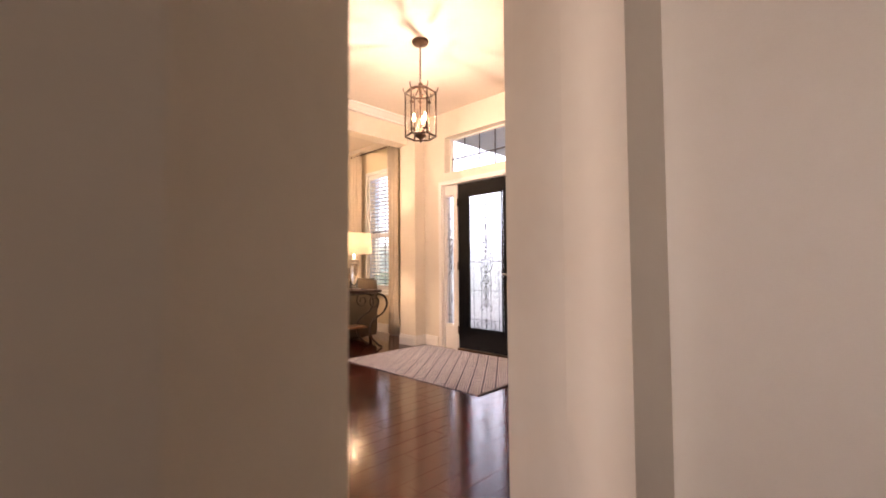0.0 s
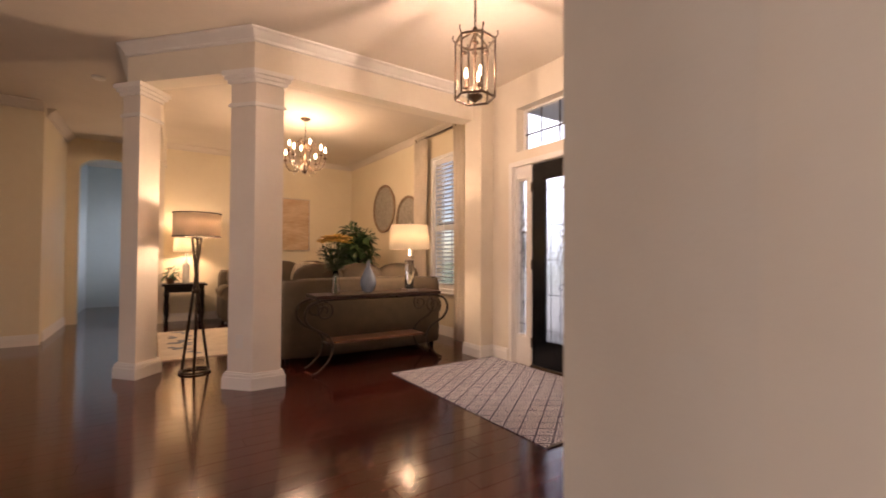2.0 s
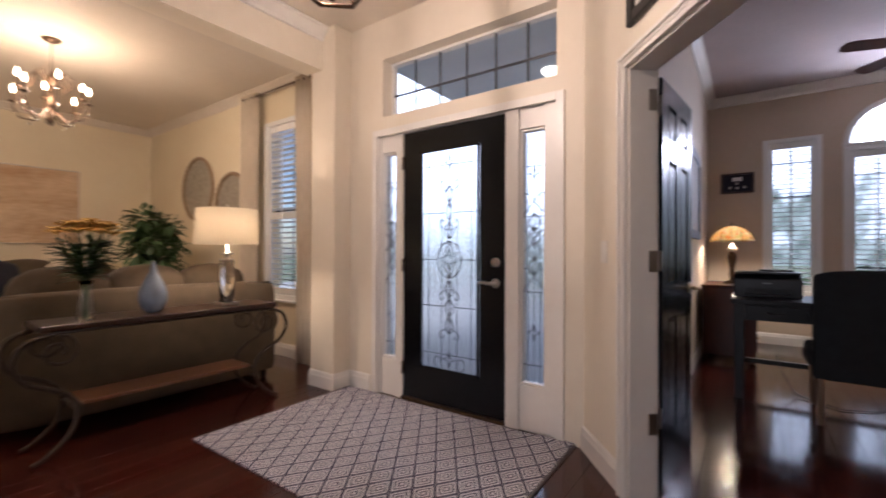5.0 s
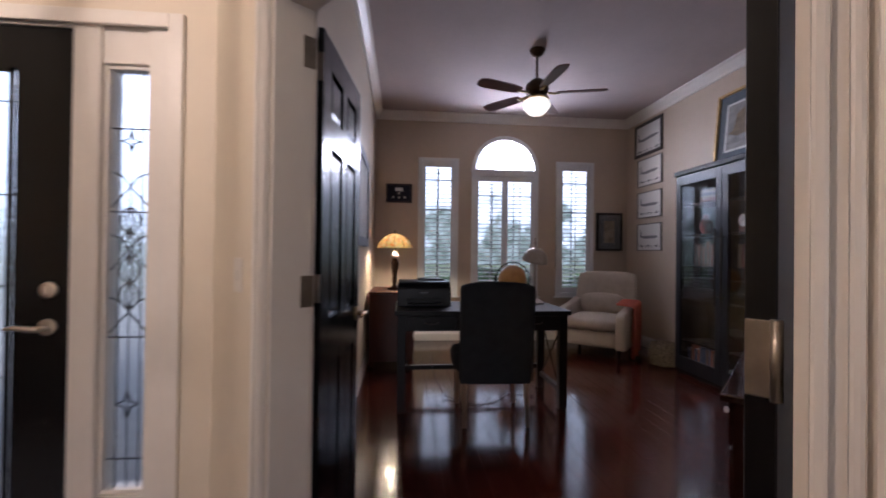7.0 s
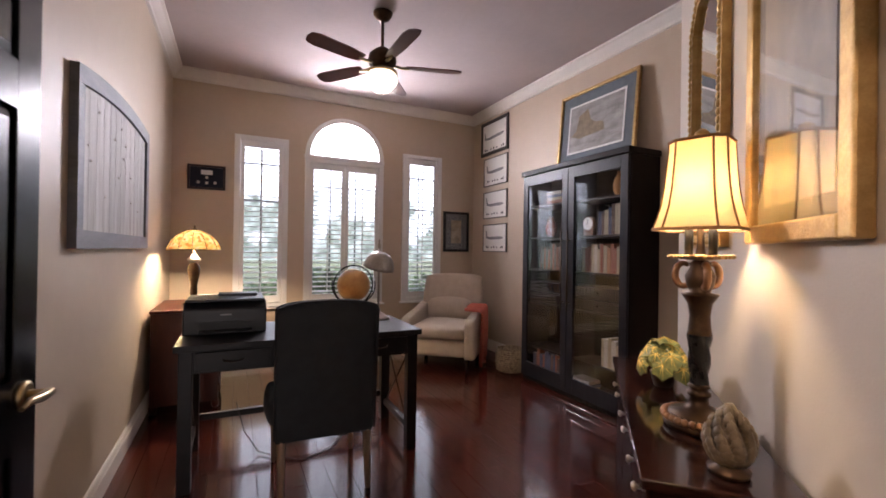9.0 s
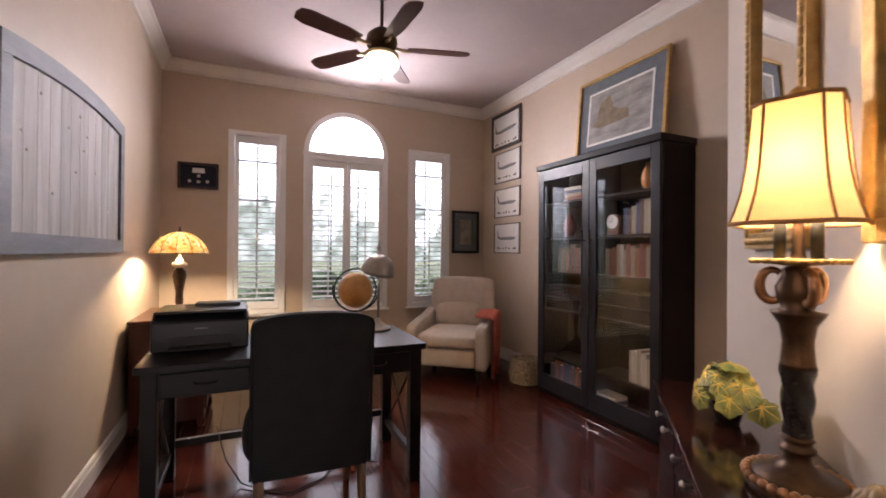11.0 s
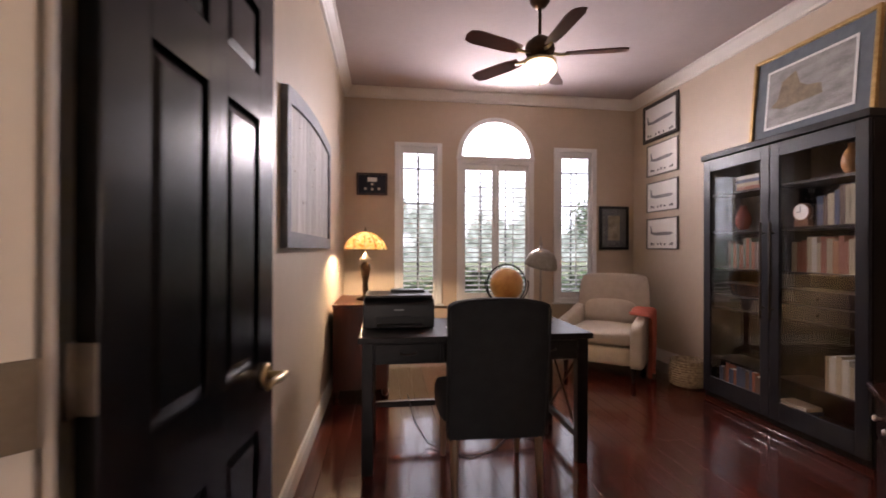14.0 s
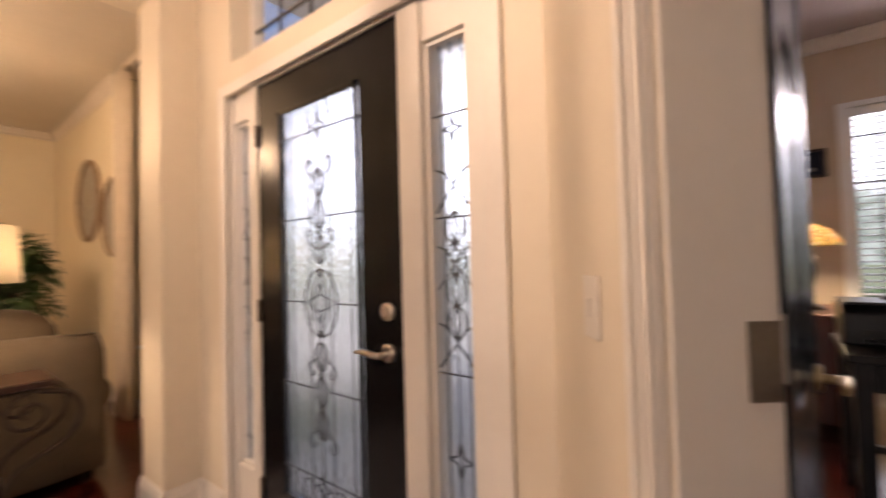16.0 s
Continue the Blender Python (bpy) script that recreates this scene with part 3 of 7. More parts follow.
# ---- front door unit ----


def casing(bm, axis_box, u0, u1, z1, d0, d1, w=0.07, z0=0.0):
    """Three boards round an opening; axis_box(u0, u1, z0, z1, d0, d1) adds one."""
    axis_box(bm, u0 - w, u0, z0, z1 + w, d0, d1)
    axis_box(bm, u1, u1 + w, z0, z1 + w, d0, d1)
    axis_box(bm, u0, u1, z1, z1 + w, d0, d1)


def xbox(bm, u0, u1, z0, z1, d0, d1, bevel=0.004):
    box(bm, (d0, u0, z0), (d1, u1, z1), bevel)


def ybox(bm, u0, u1, z0, z1, d0, d1, bevel=0.004):
    box(bm, (u0, d0, z0), (u1, d1, z1), bevel)


bm = bmesh.new()
# jamb posts, head and panels round the sidelights
for a, b in ((3.562, 3.682), (3.858, 3.955), (4.852, 4.925), (5.092, 5.148)):
    xbox(bm, a, b, 0, 2.105, 5.81, 5.95)
for a, b in ((3.682, 3.858), (4.925, 5.092)):
    xbox(bm, a, b, 0, 0.295, 5.825, 5.94), xbox(bm, a, b, 1.958, 2.105, 5.825, 5.94)
xbox(bm, 3.955, 4.852, 2.083, 2.105, 5.81, 5.95)
unit = setting("door_frame_front", bm, TRIM, "white front door frame with two sidelights", "door frame")
bm = bmesh.new()
casing(bm, xbox, 3.60, 5.11, 2.09, 5.782, 5.799, 0.055)
part("casing", bm, TRIM, unit)
bm = bmesh.new()
xbox(bm, 3.955, 4.852, 0.0, 0.03, 5.79, 5.97)
part("threshold", bm, BRONZE, unit)


def came_line(bm, pts, x, r=0.0032):
    tube(bm, [(x, y, z) for y, z in pts], r, 5)


def leaded(parent, y0, y1, z0, z1, x, wide):
    """A rippled pane with lead lines: border, cross lines, and a chain of scrolls and lozenges."""
    bm = bmesh.new()
    xbox(bm, y0, y1, z0, z1, x - 0.004, x + 0.004, 0)
    pane = part("pane", bm, FROST, parent, "rippled obscure glass pane")
    pane.visible_shadow = False
    bm = bmesh.new()
    c, w, h = (y0 + y1) / 2, y1 - y0, z1 - z0
    xf = x - 0.008
    big = wide > 0.5
    for q in (0.075, 0.29, 0.5, 0.71, 0.925) if big else (0.07, 0.36, 0.66, 0.86):
        z = z0 + h * q
        gap = 0.05 if big and 0.1 < q < 0.9 else 0.0
        if big and q == 0.5:
            gap = 0.105
        came_line(bm, [(y0, z), (c - gap, z)], xf), came_line(bm, [(c + gap, z), (y1, z)], xf)
    for d in (0.36, -0.36, 0.13, -0.13) if big else (0.28, -0.28):
        came_line(bm, [(c + d * w, z0), (c + d * w, z1)], xf, 0.0026)
    came_line(bm, [(c, z0), (c, z1)], xf, 0.0022)
    part("came_grid", bm, CAME, pane)
    bm = bmesh.new()

    def oval(cy, cz, ry, rz, r=0.0036):
        came_line(bm, [(cy + ry * math.cos(a), cz + rz * math.sin(a)) for a in np.linspace(0, 2 * math.pi, 19)], xf - 0.001, r)

    def lens(cz, half, bow):
        for s in (1, -1):
            came_line(bm, [(c + s * bow * math.sin(math.pi * q), cz - half + 2 * half * q) for q in np.linspace(0, 1, 11)], xf - 0.001, 0.0034)

    def curl(cz, s, up, size):
        """A scroll that springs from the chain and rolls in on itself."""
        pts = [(c + s * size * 0.15, cz - up * size * 0.9), (c + s * size * 0.6, cz - up * size * 0.75)]
        for q in np.linspace(0, 1, 14):
            a = -math.pi / 2 + q * 5.0
            rr = size * 0.5 * (1 - 0.65 * q)
            pts.append((c + s * (size * 0.85 + rr * math.cos(a)), cz + up * (rr * math.sin(a) - size * 0.1)))
        came_line(bm, pts, xf - 0.001, 0.0032)

    def star(cz, r):
        for a in range(4):
            p, q = math.pi / 2 * a, math.pi / 2 * (a + 1)
            came_line(bm, [(c + r * math.cos(p), cz + r * 1.2 * math.sin(p)), (c + r * 0.38 * math.cos((p + q) / 2), cz + r * 0.38 * math.sin((p + q) / 2)), (c + r * math.cos(q), cz + r * 1.2 * math.sin(q))], xf - 0.001, 0.0034)

    if big:
        for q in (0.205, 0.285, 0.37, 0.63, 0.715, 0.795):
            oval(c, z0 + h * q, 0.04, h * 0.034)
            lens(z0 + h * q, h * 0.034, 0.018)
        for q in (0.245, 0.325, 0.425, 0.575, 0.675, 0.755):
            oval(c, z0 + h * q, 0.013, 0.013)
        oval(c, z0 + h * 0.5, 0.105, h * 0.082)
        lens(z0 + h * 0.5, h * 0.082, 0.05), lens(z0 + h * 0.5, h * 0.05, 0.028)
        for s in (1, -1):
            came_line(bm, [(c, z0 + h * 0.5 + 0.035), (c + s * 0.105, z0 + h * 0.5), (c, z0 + h * 0.5 - 0.035)], xf - 0.001, 0.0032)
            for q, up in ((0.155, 1), (0.33, 1), (0.67, -1), (0.845, -1)):
                curl(z0 + h * q, s, -up, 0.07)
            curl(z0 + h * 0.05, s, 1, 0.11)
        star(z0 + h * 0.935, 0.045), star(z0 + h * 0.055, 0.05)
    else:
        for q in (0.46, 0.52, 0.58, 0.64):
            oval(c, z0 + h * q, 0.036, h * 0.030)
            lens(z0 + h * q, h * 0.03, 0.016)
        for s in (1, -1):
            for q in (0.40, 0.55, 0.70):
                came_line(bm, [(c + s * 0.07, z0 + h * (q - 0.03)), (c + s * 0.03, z0 + h * q), (c, z0 + h * (q + 0.02)), (c + s * 0.03, z0 + h * (q + 0.045)), (c + s * 0.07, z0 + h * (q + 0.055))], xf - 0.001, 0.0034)
        star(z0 + h * 0.2, 0.045), star(z0 + h * 0.83, 0.035)
    part("came_scrolls", bm, CAME, pane)
    return pane


door = thing("door_1", (5.84, 4.40, 0), "black front door with a tall leaded glass panel", "door", kind="structure")
DY0, DY1, DX = 3.962 - 4.40, 4.846 - 4.40, 0.0
GY0, GY1, GZ0, GZ1 = -0.245, 0.285, 0.275, 1.922
bm = bmesh.new()
xbox(bm, DY0, GY0, 0.032, 2.08, -0.022, 0.022, 0.001), xbox(bm, GY1, DY1, 0.032, 2.08, -0.022, 0.022, 0.001)
xbox(bm, GY0, GY1, 0.032, GZ0, -0.022, 0.022, 0), xbox(bm, GY0, GY1, GZ1, 2.08, -0.022, 0.022, 0)
part("door_leaf", bm, BLACK_DOOR, door)
bm = bmesh.new()
for a, b, c, d in ((GY0, GY0 + 0.022, GZ0, GZ1), (GY1 - 0.022, GY1, GZ0, GZ1), (GY0, GY1, GZ0, GZ0 + 0.022), (GY0, GY1, GZ1 - 0.022, GZ1)):
    xbox(bm, a, b, c, d, -0.03, -0.0225, 0.003)
part("glass_moulding", bm, BLACK_DOOR, door)
leaded(door, GY0 + 0.002, GY1 - 0.002, GZ0 + 0.002, GZ1 - 0.002, 0.0, 1.0)


def lever(parent, place, side, along, name="door_handle", metal=None, label="aged brass lever handle"):
    """A lever on its rose; side: way out of the door, along: way of the lever."""
    p, n, a = Vector(place), Vector(side), Vector(along)
    bm = bmesh.new()
    tube(bm, [p, p + n * 0.008, p + n * 0.012], [0.032, 0.032, 0.024], 20)
    tube(bm, [p + n * 0.01, p + n * 0.05], 0.011, 10)
    q = p + n * 0.05
    tube(bm, [q - a * 0.01, q + a * 0.03, q + a * 0.08 + Vector((0, 0, 0.006)), q + a * 0.115], [0.011, 0.012, 0.009, 0.006], 10)
    return part(name, bm, metal or BRASS, parent, label)


lever(door, (-0.024, DY0 + 0.065, 0.945), (-1, 0, 0), (0, 1, 0), "door_handle", NICKEL, "satin nickel lever handle")
bm = bmesh.new()
tube(bm, [(-0.022, DY0 + 0.065, 1.085), (-0.03, DY0 + 0.065, 1.085), (-0.036, DY0 + 0.065, 1.085)], [0.032, 0.032, 0.022], 20)
box(bm, (-0.05, DY0 + 0.061, 1.07), (-0.034, DY0 + 0.069, 1.10), 0.002)
part("deadbolt", bm, NICKEL, door, "round nickel deadbolt")
for z in (0.25, 1.05, 1.85):
    bm = bmesh.new()
    tube(bm, [(-0.03, DY1 + 0.004, z - 0.05), (-0.03, DY1 + 0.004, z + 0.05)], 0.008, 8)
    part("hinge", bm, BRONZE, door)
for nm, a, b in (("window_1", 3.682, 3.858), ("window_2", 4.925, 5.092)):
    w = thing(nm, (5.87, 0, 0), "narrow leaded sidelight with rippled glass", "sidelight", "sidelights", kind="structure")
    leaded(w, a + 0.012, b - 0.012, 0.307, 1.946, 0.0, 0.3)
    bm = bmesh.new()
    for p, q, r, s in ((a + 0.001, a + 0.014, 0.297, 1.956), (b - 0.014, b - 0.001, 0.297, 1.956), (a + 0.014, b - 0.014, 0.297, 0.311), (a + 0.014, b - 0.014, 1.942, 1.956)):
        xbox(bm, p, q, r, s, -0.03, 0.02, 0.003)
    part("window_frame", bm, TRIM, w)
w = thing("window_3", (5.93, 0, 0), "wide transom window with dark glazing bars", "transom window", kind="structure")
bm = bmesh.new()
xbox(bm, 3.602, 5.058, 2.252, 2.718, -0.003, 0.003, 0)
ob = part("pane", bm, GLASS, w)
ob.visible_shadow = False
bm = bmesh.new()
for k in range(1, 6):
    y = 3.60 + 1.46 * k / 6
    xbox(bm, y - 0.008, y + 0.008, 2.252, 2.718, -0.012, -0.0035, 0.002)
xbox(bm, 3.602, 5.058, 2.438, 2.456, -0.0125, -0.0036, 0.002)
part("glazing_bars", bm, CAME, w)
bm = bmesh.new()
for p, q, r, s in ((3.602, 3.622, 2.252, 2.718), (5.038, 5.058, 2.252, 2.718), (3.622, 5.038, 2.252, 2.272), (3.622, 5.038, 2.698, 2.718)):
    xbox(bm, p, q, r, s, -0.03, 0.03, 0.003)
part("window_frame", bm, TRIM, w)

# ---- study doorway: casings and the open pair of doors ----
bm = bmesh.new()
for d0, d1 in ((-0.018, -0.001), (JD + 0.005, JD + 0.018)):
    casing(bm, ybox, J0, J1, JZ, d0, d1, 0.06)
casing(bm, ybox, J0 - 0.001, J1 + 0.001, JZ, -0.024, -0.0185, 0.014)
casing(bm, ybox, J0 - 0.026, J1 + 0.026, JZ + 0.026, -0.022, -0.0185, 0.012)
casing(bm, ybox, J0 - 0.044, J1 + 0.044, JZ + 0.044, -0.03, -0.0185, 0.018)
for a, b in ((J0 - 0.0005, J0 + 0.012), (J1 - 0.012, J1 + 0.0005)):
    ybox(bm, a, b, 0, JZ, 0.001, JD - 0.001, 0)
ybox(bm, J0 + 0.012, J1 - 0.012, JZ - 0.012, JZ - 0.0005, 0.001, JD - 0.001, 0)
frame_s = setting("door_frame_study", bm, TRIM, "white moulded casing round the study doorway", "door frame")
frame_s.matrix_world = DIAG


def panel_door(name, hinge, free, face, label, w):
    """A narrow six-panel door leaf standing open; face: +1 if the lever side is on the left of its run."""
    h, f = Vector((*hinge, 0)), Vector((*free, 0))
    d = (f - h)
    root = thing(name, (h.x, h.y, 0), label, "door", "study double doors", math.degrees(math.atan2(d.y, d.x)), kind="structure")
    z1 = JZ - 0.015
    t = 0.0175
    rows = ((0.22, 0.83), (1.0, 1.62), (1.73, 1.90))
    k = w / 0.575
    cols = ((0.095 * k, 0.255 * k), (0.325 * k, 0.485 * k))
    bm = bmesh.new()
    ybox(bm, 0.0, cols[0][0], 0.01, z1, -t, t, 0.002), ybox(bm, cols[1][1], w, 0.01, z1, -t, t, 0.002), ybox(bm, cols[0][1], cols[1][0], 0.01, z1, -t, t, 0.002)
    zs = [0.01, rows[0][0], rows[0][1], rows[1][0], rows[1][1], rows[2][0], rows[2][1], z1]
    for a, b in zip(zs[::2], zs[1::2]):
        for c in cols:
            ybox(bm, *c, a, b, -t, t, 0)
    leaf = part("door_leaf", bm, BLACK_DOOR, root)
    for c in cols:
        for r in rows:
            bm = bmesh.new()
            ybox(bm, *c, *r, -0.006, 0.006, 0)
            for s in (1, -1):
                m = bmesh.ops.create_grid(bm, x_segments=1, y_segments=1, size=0.5)["verts"]
                e = 0.028
                outer = [(c[0], r[0]), (c[1], r[0]), (c[1], r[1]), (c[0], r[1])]
                inner = [(c[0] + e, r[0] + e), (c[1] - e, r[0] + e), (c[1] - e, r[1] - e), (c[0] + e, r[1] - e)]
                bmesh.ops.delete(bm, geom=m, context="VERTS")
                vo = [bm.verts.new((u, s * 0.0062, z)) for u, z in outer]
                vi = [bm.verts.new((u, s * 0.0145, z)) for u, z in inner]
                bm.faces.new(vi)
                for k in range(4):
                    bm.faces.new((vo[k], vo[(k + 1) % 4], vi[(k + 1) % 4], vi[k]))
            bmesh.ops.recalc_face_normals(bm, faces=bm.faces[:])
            part("panel", bm, BLACK_DOOR, leaf)
    for s in (1, -1):
        lever(root, (w - 0.06, s * t, 0.955), (0, s, 0), (-1, 0, 0))
    for z in (0.36, 1.117, 1.87):
        bm = bmesh.new()
        tube(bm, [(-0.006, -t * face, z - 0.05), (-0.006, -t * face, z + 0.05)], 0.007, 8)
        box(bm, (-0.004, -0.016, z - 0.048), (-0.0005, 0.016, z + 0.048), 0.001)
        part("hinge", bm, HINGE, root, "aged nickel butt hinge")
    return root


hl, hr = DIAG @ Vector((J0 - 0.06, 0.182, 0)), DIAG @ Vector((J1 - 0.06, 0.145, 0))
panel_door("door_2", (hl.x, hl.y), (6.19, 2.93), -1, "open black six-panel study door beside the wall", 0.63)
panel_door("door_3", (hr.x, hr.y), (5.064, 1.615), 1, "open black six-panel study door near the console", 0.69)
for u in (J0 + 0.0145, J1 - 0.0145):
    for z in (0.36, 1.117, 1.87):
        bm = bmesh.new()
        ybox(bm, u - 0.0015, u + 0.0015, z - 0.05, z + 0.05, JD - 0.038, JD + 0.004, 0.001)
        part("hinge_plate", bm, HINGE, frame_s, "aged nickel hinge plate on the jamb")
# switch and picture on the angled wall
sw = thing("light_switch", (0, 0, 0), "white light switch plate beside the study doorway", "light switch")
sw.matrix_world = DIAG @ Matrix.Translation((0.283, 0, 1.16))
bm = bmesh.new()
ybox(bm, -0.036, 0.036, -0.058, 0.058, -0.007, -0.001, 0.003)
part("plate", bm, PLASTIC_W, sw)
bm = bmesh.new()
ybox(bm, -0.009, 0.009, -0.017, 0.017, -0.013, -0.0072, 0.002)
part("rocker", bm, PLASTIC_W, sw)


def framed(name, m, w, h, depth, frame_w, frame_mat, art_mat, label, mat_w=0.0, mat_mat=None, glass=False, group=""):
    """A framed picture that hangs flat; local x across, z up, -y out of the wall."""
    root = thing(name, (0, 0, 0), label, "picture", group)
    root.matrix_world = m
    bm = bmesh.new()
    a, b, c, d = -w / 2, w / 2, -h / 2, h / 2
    for u0, u1, z0, z1 in ((a, a + frame_w, c, d), (b - frame_w, b, c, d), (a + frame_w, b - frame_w, c, c + frame_w), (a + frame_w, b - frame_w, d - frame_w, d)):
        ybox(bm, u0, u1, z0, z1, -depth, -0.001, min(0.006, frame_w * 0.3))
    part("frame", bm, frame_mat, root)
    f = frame_w
    if mat_w:
        bm = bmesh.new()
        ybox(bm, a + f, b - f, c + f, d - f, -depth * 0.45, -0.002, 0)
        part("mount", bm, mat_mat, root)
        f += mat_w
    bm = bmesh.new()
    ybox(bm, a + f, b - f, c + f, d - f, -depth * 0.45 - 0.002, -0.003, 0)
    part("print", bm, art_mat, root)
    if glass:
        bm = bmesh.new()
        ybox(bm, a + frame_w, b - frame_w, c + frame_w, d - frame_w, -depth * 0.72, -depth * 0.70, 0)
        g = part("glass", bm, GLASS, root)
        g.visible_shadow = False
    return root


ART_SEPIA = mat("sepia_print", (0.35, 0.24, 0.15), (0.66, 0.55, 0.42), 7, 0.7)
framed("framed_print", DIAG @ Matrix.Translation((1.06, 0, 2.53)), 1.0, 0.68, 0.03, 0.055, BLACKPL, ART_SEPIA, "black framed sepia print above the study doorway", 0.06, PAPER)
# foyer rug
rug = thing("entry_rug", (5.15, 4.44, 0.001), "flat woven cream and grey-blue diamond lattice rug", "rug", turn=0.5)
RUGM = bpy.data.materials.new("diamond_weave")
RUGM.use_nodes = True
nt = RUGM.node_tree
bs = nt.nodes["Principled BSDF"]
bs.inputs["Roughness"].default_value = 0.95
co = nt.nodes.new("ShaderNodeTexCoord")
sep = nt.nodes.new("ShaderNodeSeparateXYZ")
nt.links.new(co.outputs["Object"], sep.inputs[0])


def mnode(op, a, b=None):
    n = nt.nodes.new("ShaderNodeMath")
    n.operation = op
    for k, v in enumerate((a, b)):
        if v is None:
            continue
        if isinstance(v, (int, float)):
            n.inputs[k].default_value = v
        else:
            nt.links.new(v, n.inputs[k])
    return n.outputs[0]


ux, uy = mnode("MULTIPLY", sep.outputs[0], 1 / 0.19), mnode("MULTIPLY", sep.outputs[1], 1 / 0.135)
p, q = mnode("FRACT", mnode("ADD", ux, uy)), mnode("FRACT", mnode("SUBTRACT", ux, uy))
ring = mnode("MAXIMUM", mnode("ABSOLUTE", mnode("SUBTRACT", p, 0.5)), mnode("ABSOLUTE", mnode("SUBTRACT", q, 0.5)))
fac = mnode("GREATER_THAN", mnode("SINE", mnode("MULTIPLY", ring, 37.7)), -0.1)
nz = nt.nodes.new("ShaderNodeTexNoise")
nz.inputs["Scale"].default_value = 300
fac = mnode("ADD", fac, mnode("MULTIPLY", mnode("SUBTRACT", nz.outputs["Fac"], 0.5), 0.3))
mx = nt.nodes.new("ShaderNodeMix")
mx.data_type = "RGBA"
nt.links.new(fac, mx.inputs["Factor"])
mx.inputs["A"].default_value, mx.inputs["B"].default_value = (0.065, 0.06, 0.105, 1), (0.66, 0.66, 0.73, 1)
nt.links.new(mx.outputs["Result"], bs.inputs["Base Color"])
bm = bmesh.new()
g = bmesh.ops.create_grid(bm, x_segments=30, y_segments=44, size=0.5, matrix=Matrix.Diagonal((1.27, 1.92, 1, 1)))["verts"]
for v in bm.verts:
    edge = max(abs(v.co.x) / 0.635, abs(v.co.y) / 0.96)
    v.co.z = 0.008 + 0.002 * math.sin(v.co.x * 9) * math.sin(v.co.y * 7) + (0.012 * max(0, edge - 0.93) / 0.07 if v.co.y < -0.7 and v.co.x > 0.3 else 0)
ext = bmesh.ops.extrude_face_region(bm, geom=bm.faces[:])
bmesh.ops.translate(bm, verts=[v for v in ext["geom"] if isinstance(v, bmesh.types.BMVert)], vec=(0, 0, -0.006))
part("weave", bm, RUGM, rug)
for s in (-1, 1):
    bm = bmesh.new()
    box(bm, (-0.64, s * 0.965 - 0.007, 0.0), (0.64, s * 0.965 + 0.007, 0.011), 0.003)
    part("hem", bm, mat("rug_hem", (0.12, 0.11, 0.12), (0.18, 0.17, 0.18), 60, 0.95), rug)

# ---- lantern ----
lan = thing("lantern_pendant", (4.37, 3.97, H), "hexagonal bronze lantern pendant with candle bulbs and glass panes", "pendant light")
bm = bmesh.new()
lathe(bm, [(0.075, -0.001), (0.075, -0.012), (0.06, -0.035), (0.02, -0.045), (0.0, -0.05)][::-1], 20)
part("canopy", bm, BRONZE, lan)
bm = bmesh.new()
for k in range(12):
    z = -0.06 - 0.026 * k
    ax = (1, 0) if k % 2 else (0, 1)
    tube(bm, [(0.008 * math.cos(a) * ax[0], 0.008 * math.cos(a) * ax[1], z + 0.018 * math.sin(a)) for a in np.linspace(0, 2 * math.pi, 9)], 0.0028, 5)
part("chain", bm, BRONZE, lan)
LT, LB, LR = -0.47, -0.86, 0.135
hexa = [(LR * math.cos(math.pi / 3 * k + 0.2), LR * math.sin(math.pi / 3 * k + 0.2)) for k in range(7)]
for nm, z in (("top_ring", LT), ("bottom_ring", LB)):
    bm = bmesh.new()
    tube(bm, [(x, y, z) for x, y in hexa], 0.009, 6)
    part(nm, bm, BRONZE, lan)
for k in range(6):
    bm = bmesh.new()
    x, y = hexa[k]
    tube(bm, [(x, y, LB), (x, y, LT)], 0.0075, 6)
    part("corner_post", bm, BRONZE, lan)
    bm = bmesh.new()
    tube(bm, [(x, y, LT), (x * 1.06, y * 1.06, LT + 0.01), (x * 1.16, y * 1.16, LT + 0.03), (x * 1.12, y * 1.12, LT + 0.05)], 0.005, 6)
    part("scroll", bm, BRONZE, lan)
    bm = bmesh.new()
    tube(bm, [(x, y, LT), (x * 0.55, y * 0.55, LT + 0.035), (x * 0.1, y * 0.1, LT + 0.06)], 0.007, 6)
    part("roof_rib", bm, BRONZE, lan)
    x2, y2 = hexa[k + 1]
    bm = bmesh.new()
    v = [bm.verts.new(p) for p in ((x, y, LB), (x2, y2, LB), (x2, y2, LT), (x, y, LT))]
    bm.faces.new(v)
    ext = bmesh.ops.extrude_face_region(bm, geom=bm.faces[:])
    bmesh.ops.translate(bm, verts=[q for q in ext["geom"] if isinstance(q, bmesh.types.BMVert)], vec=(-(x + x2) * 0.012, -(y + y2) * 0.012, 0))
    bmesh.ops.recalc_face_normals(bm, faces=bm.faces[:])
    g = part("pane", bm, CLEAR, lan)
    g.visible_shadow = False
bm = bmesh.new()
lathe(bm, [(0.0, LB - 0.055), (0.012, LB - 0.045), (0.006, LB - 0.03), (0.05, LB + 0.0), (0.055, LB + 0.015), (0.012, LB + 0.03), (0.008, LB + 0.3), (0.014, LT + 0.06), (0.02, LT + 0.08), (0.006, LT + 0.1)], 16)
part("stem", bm, BRONZE, lan)
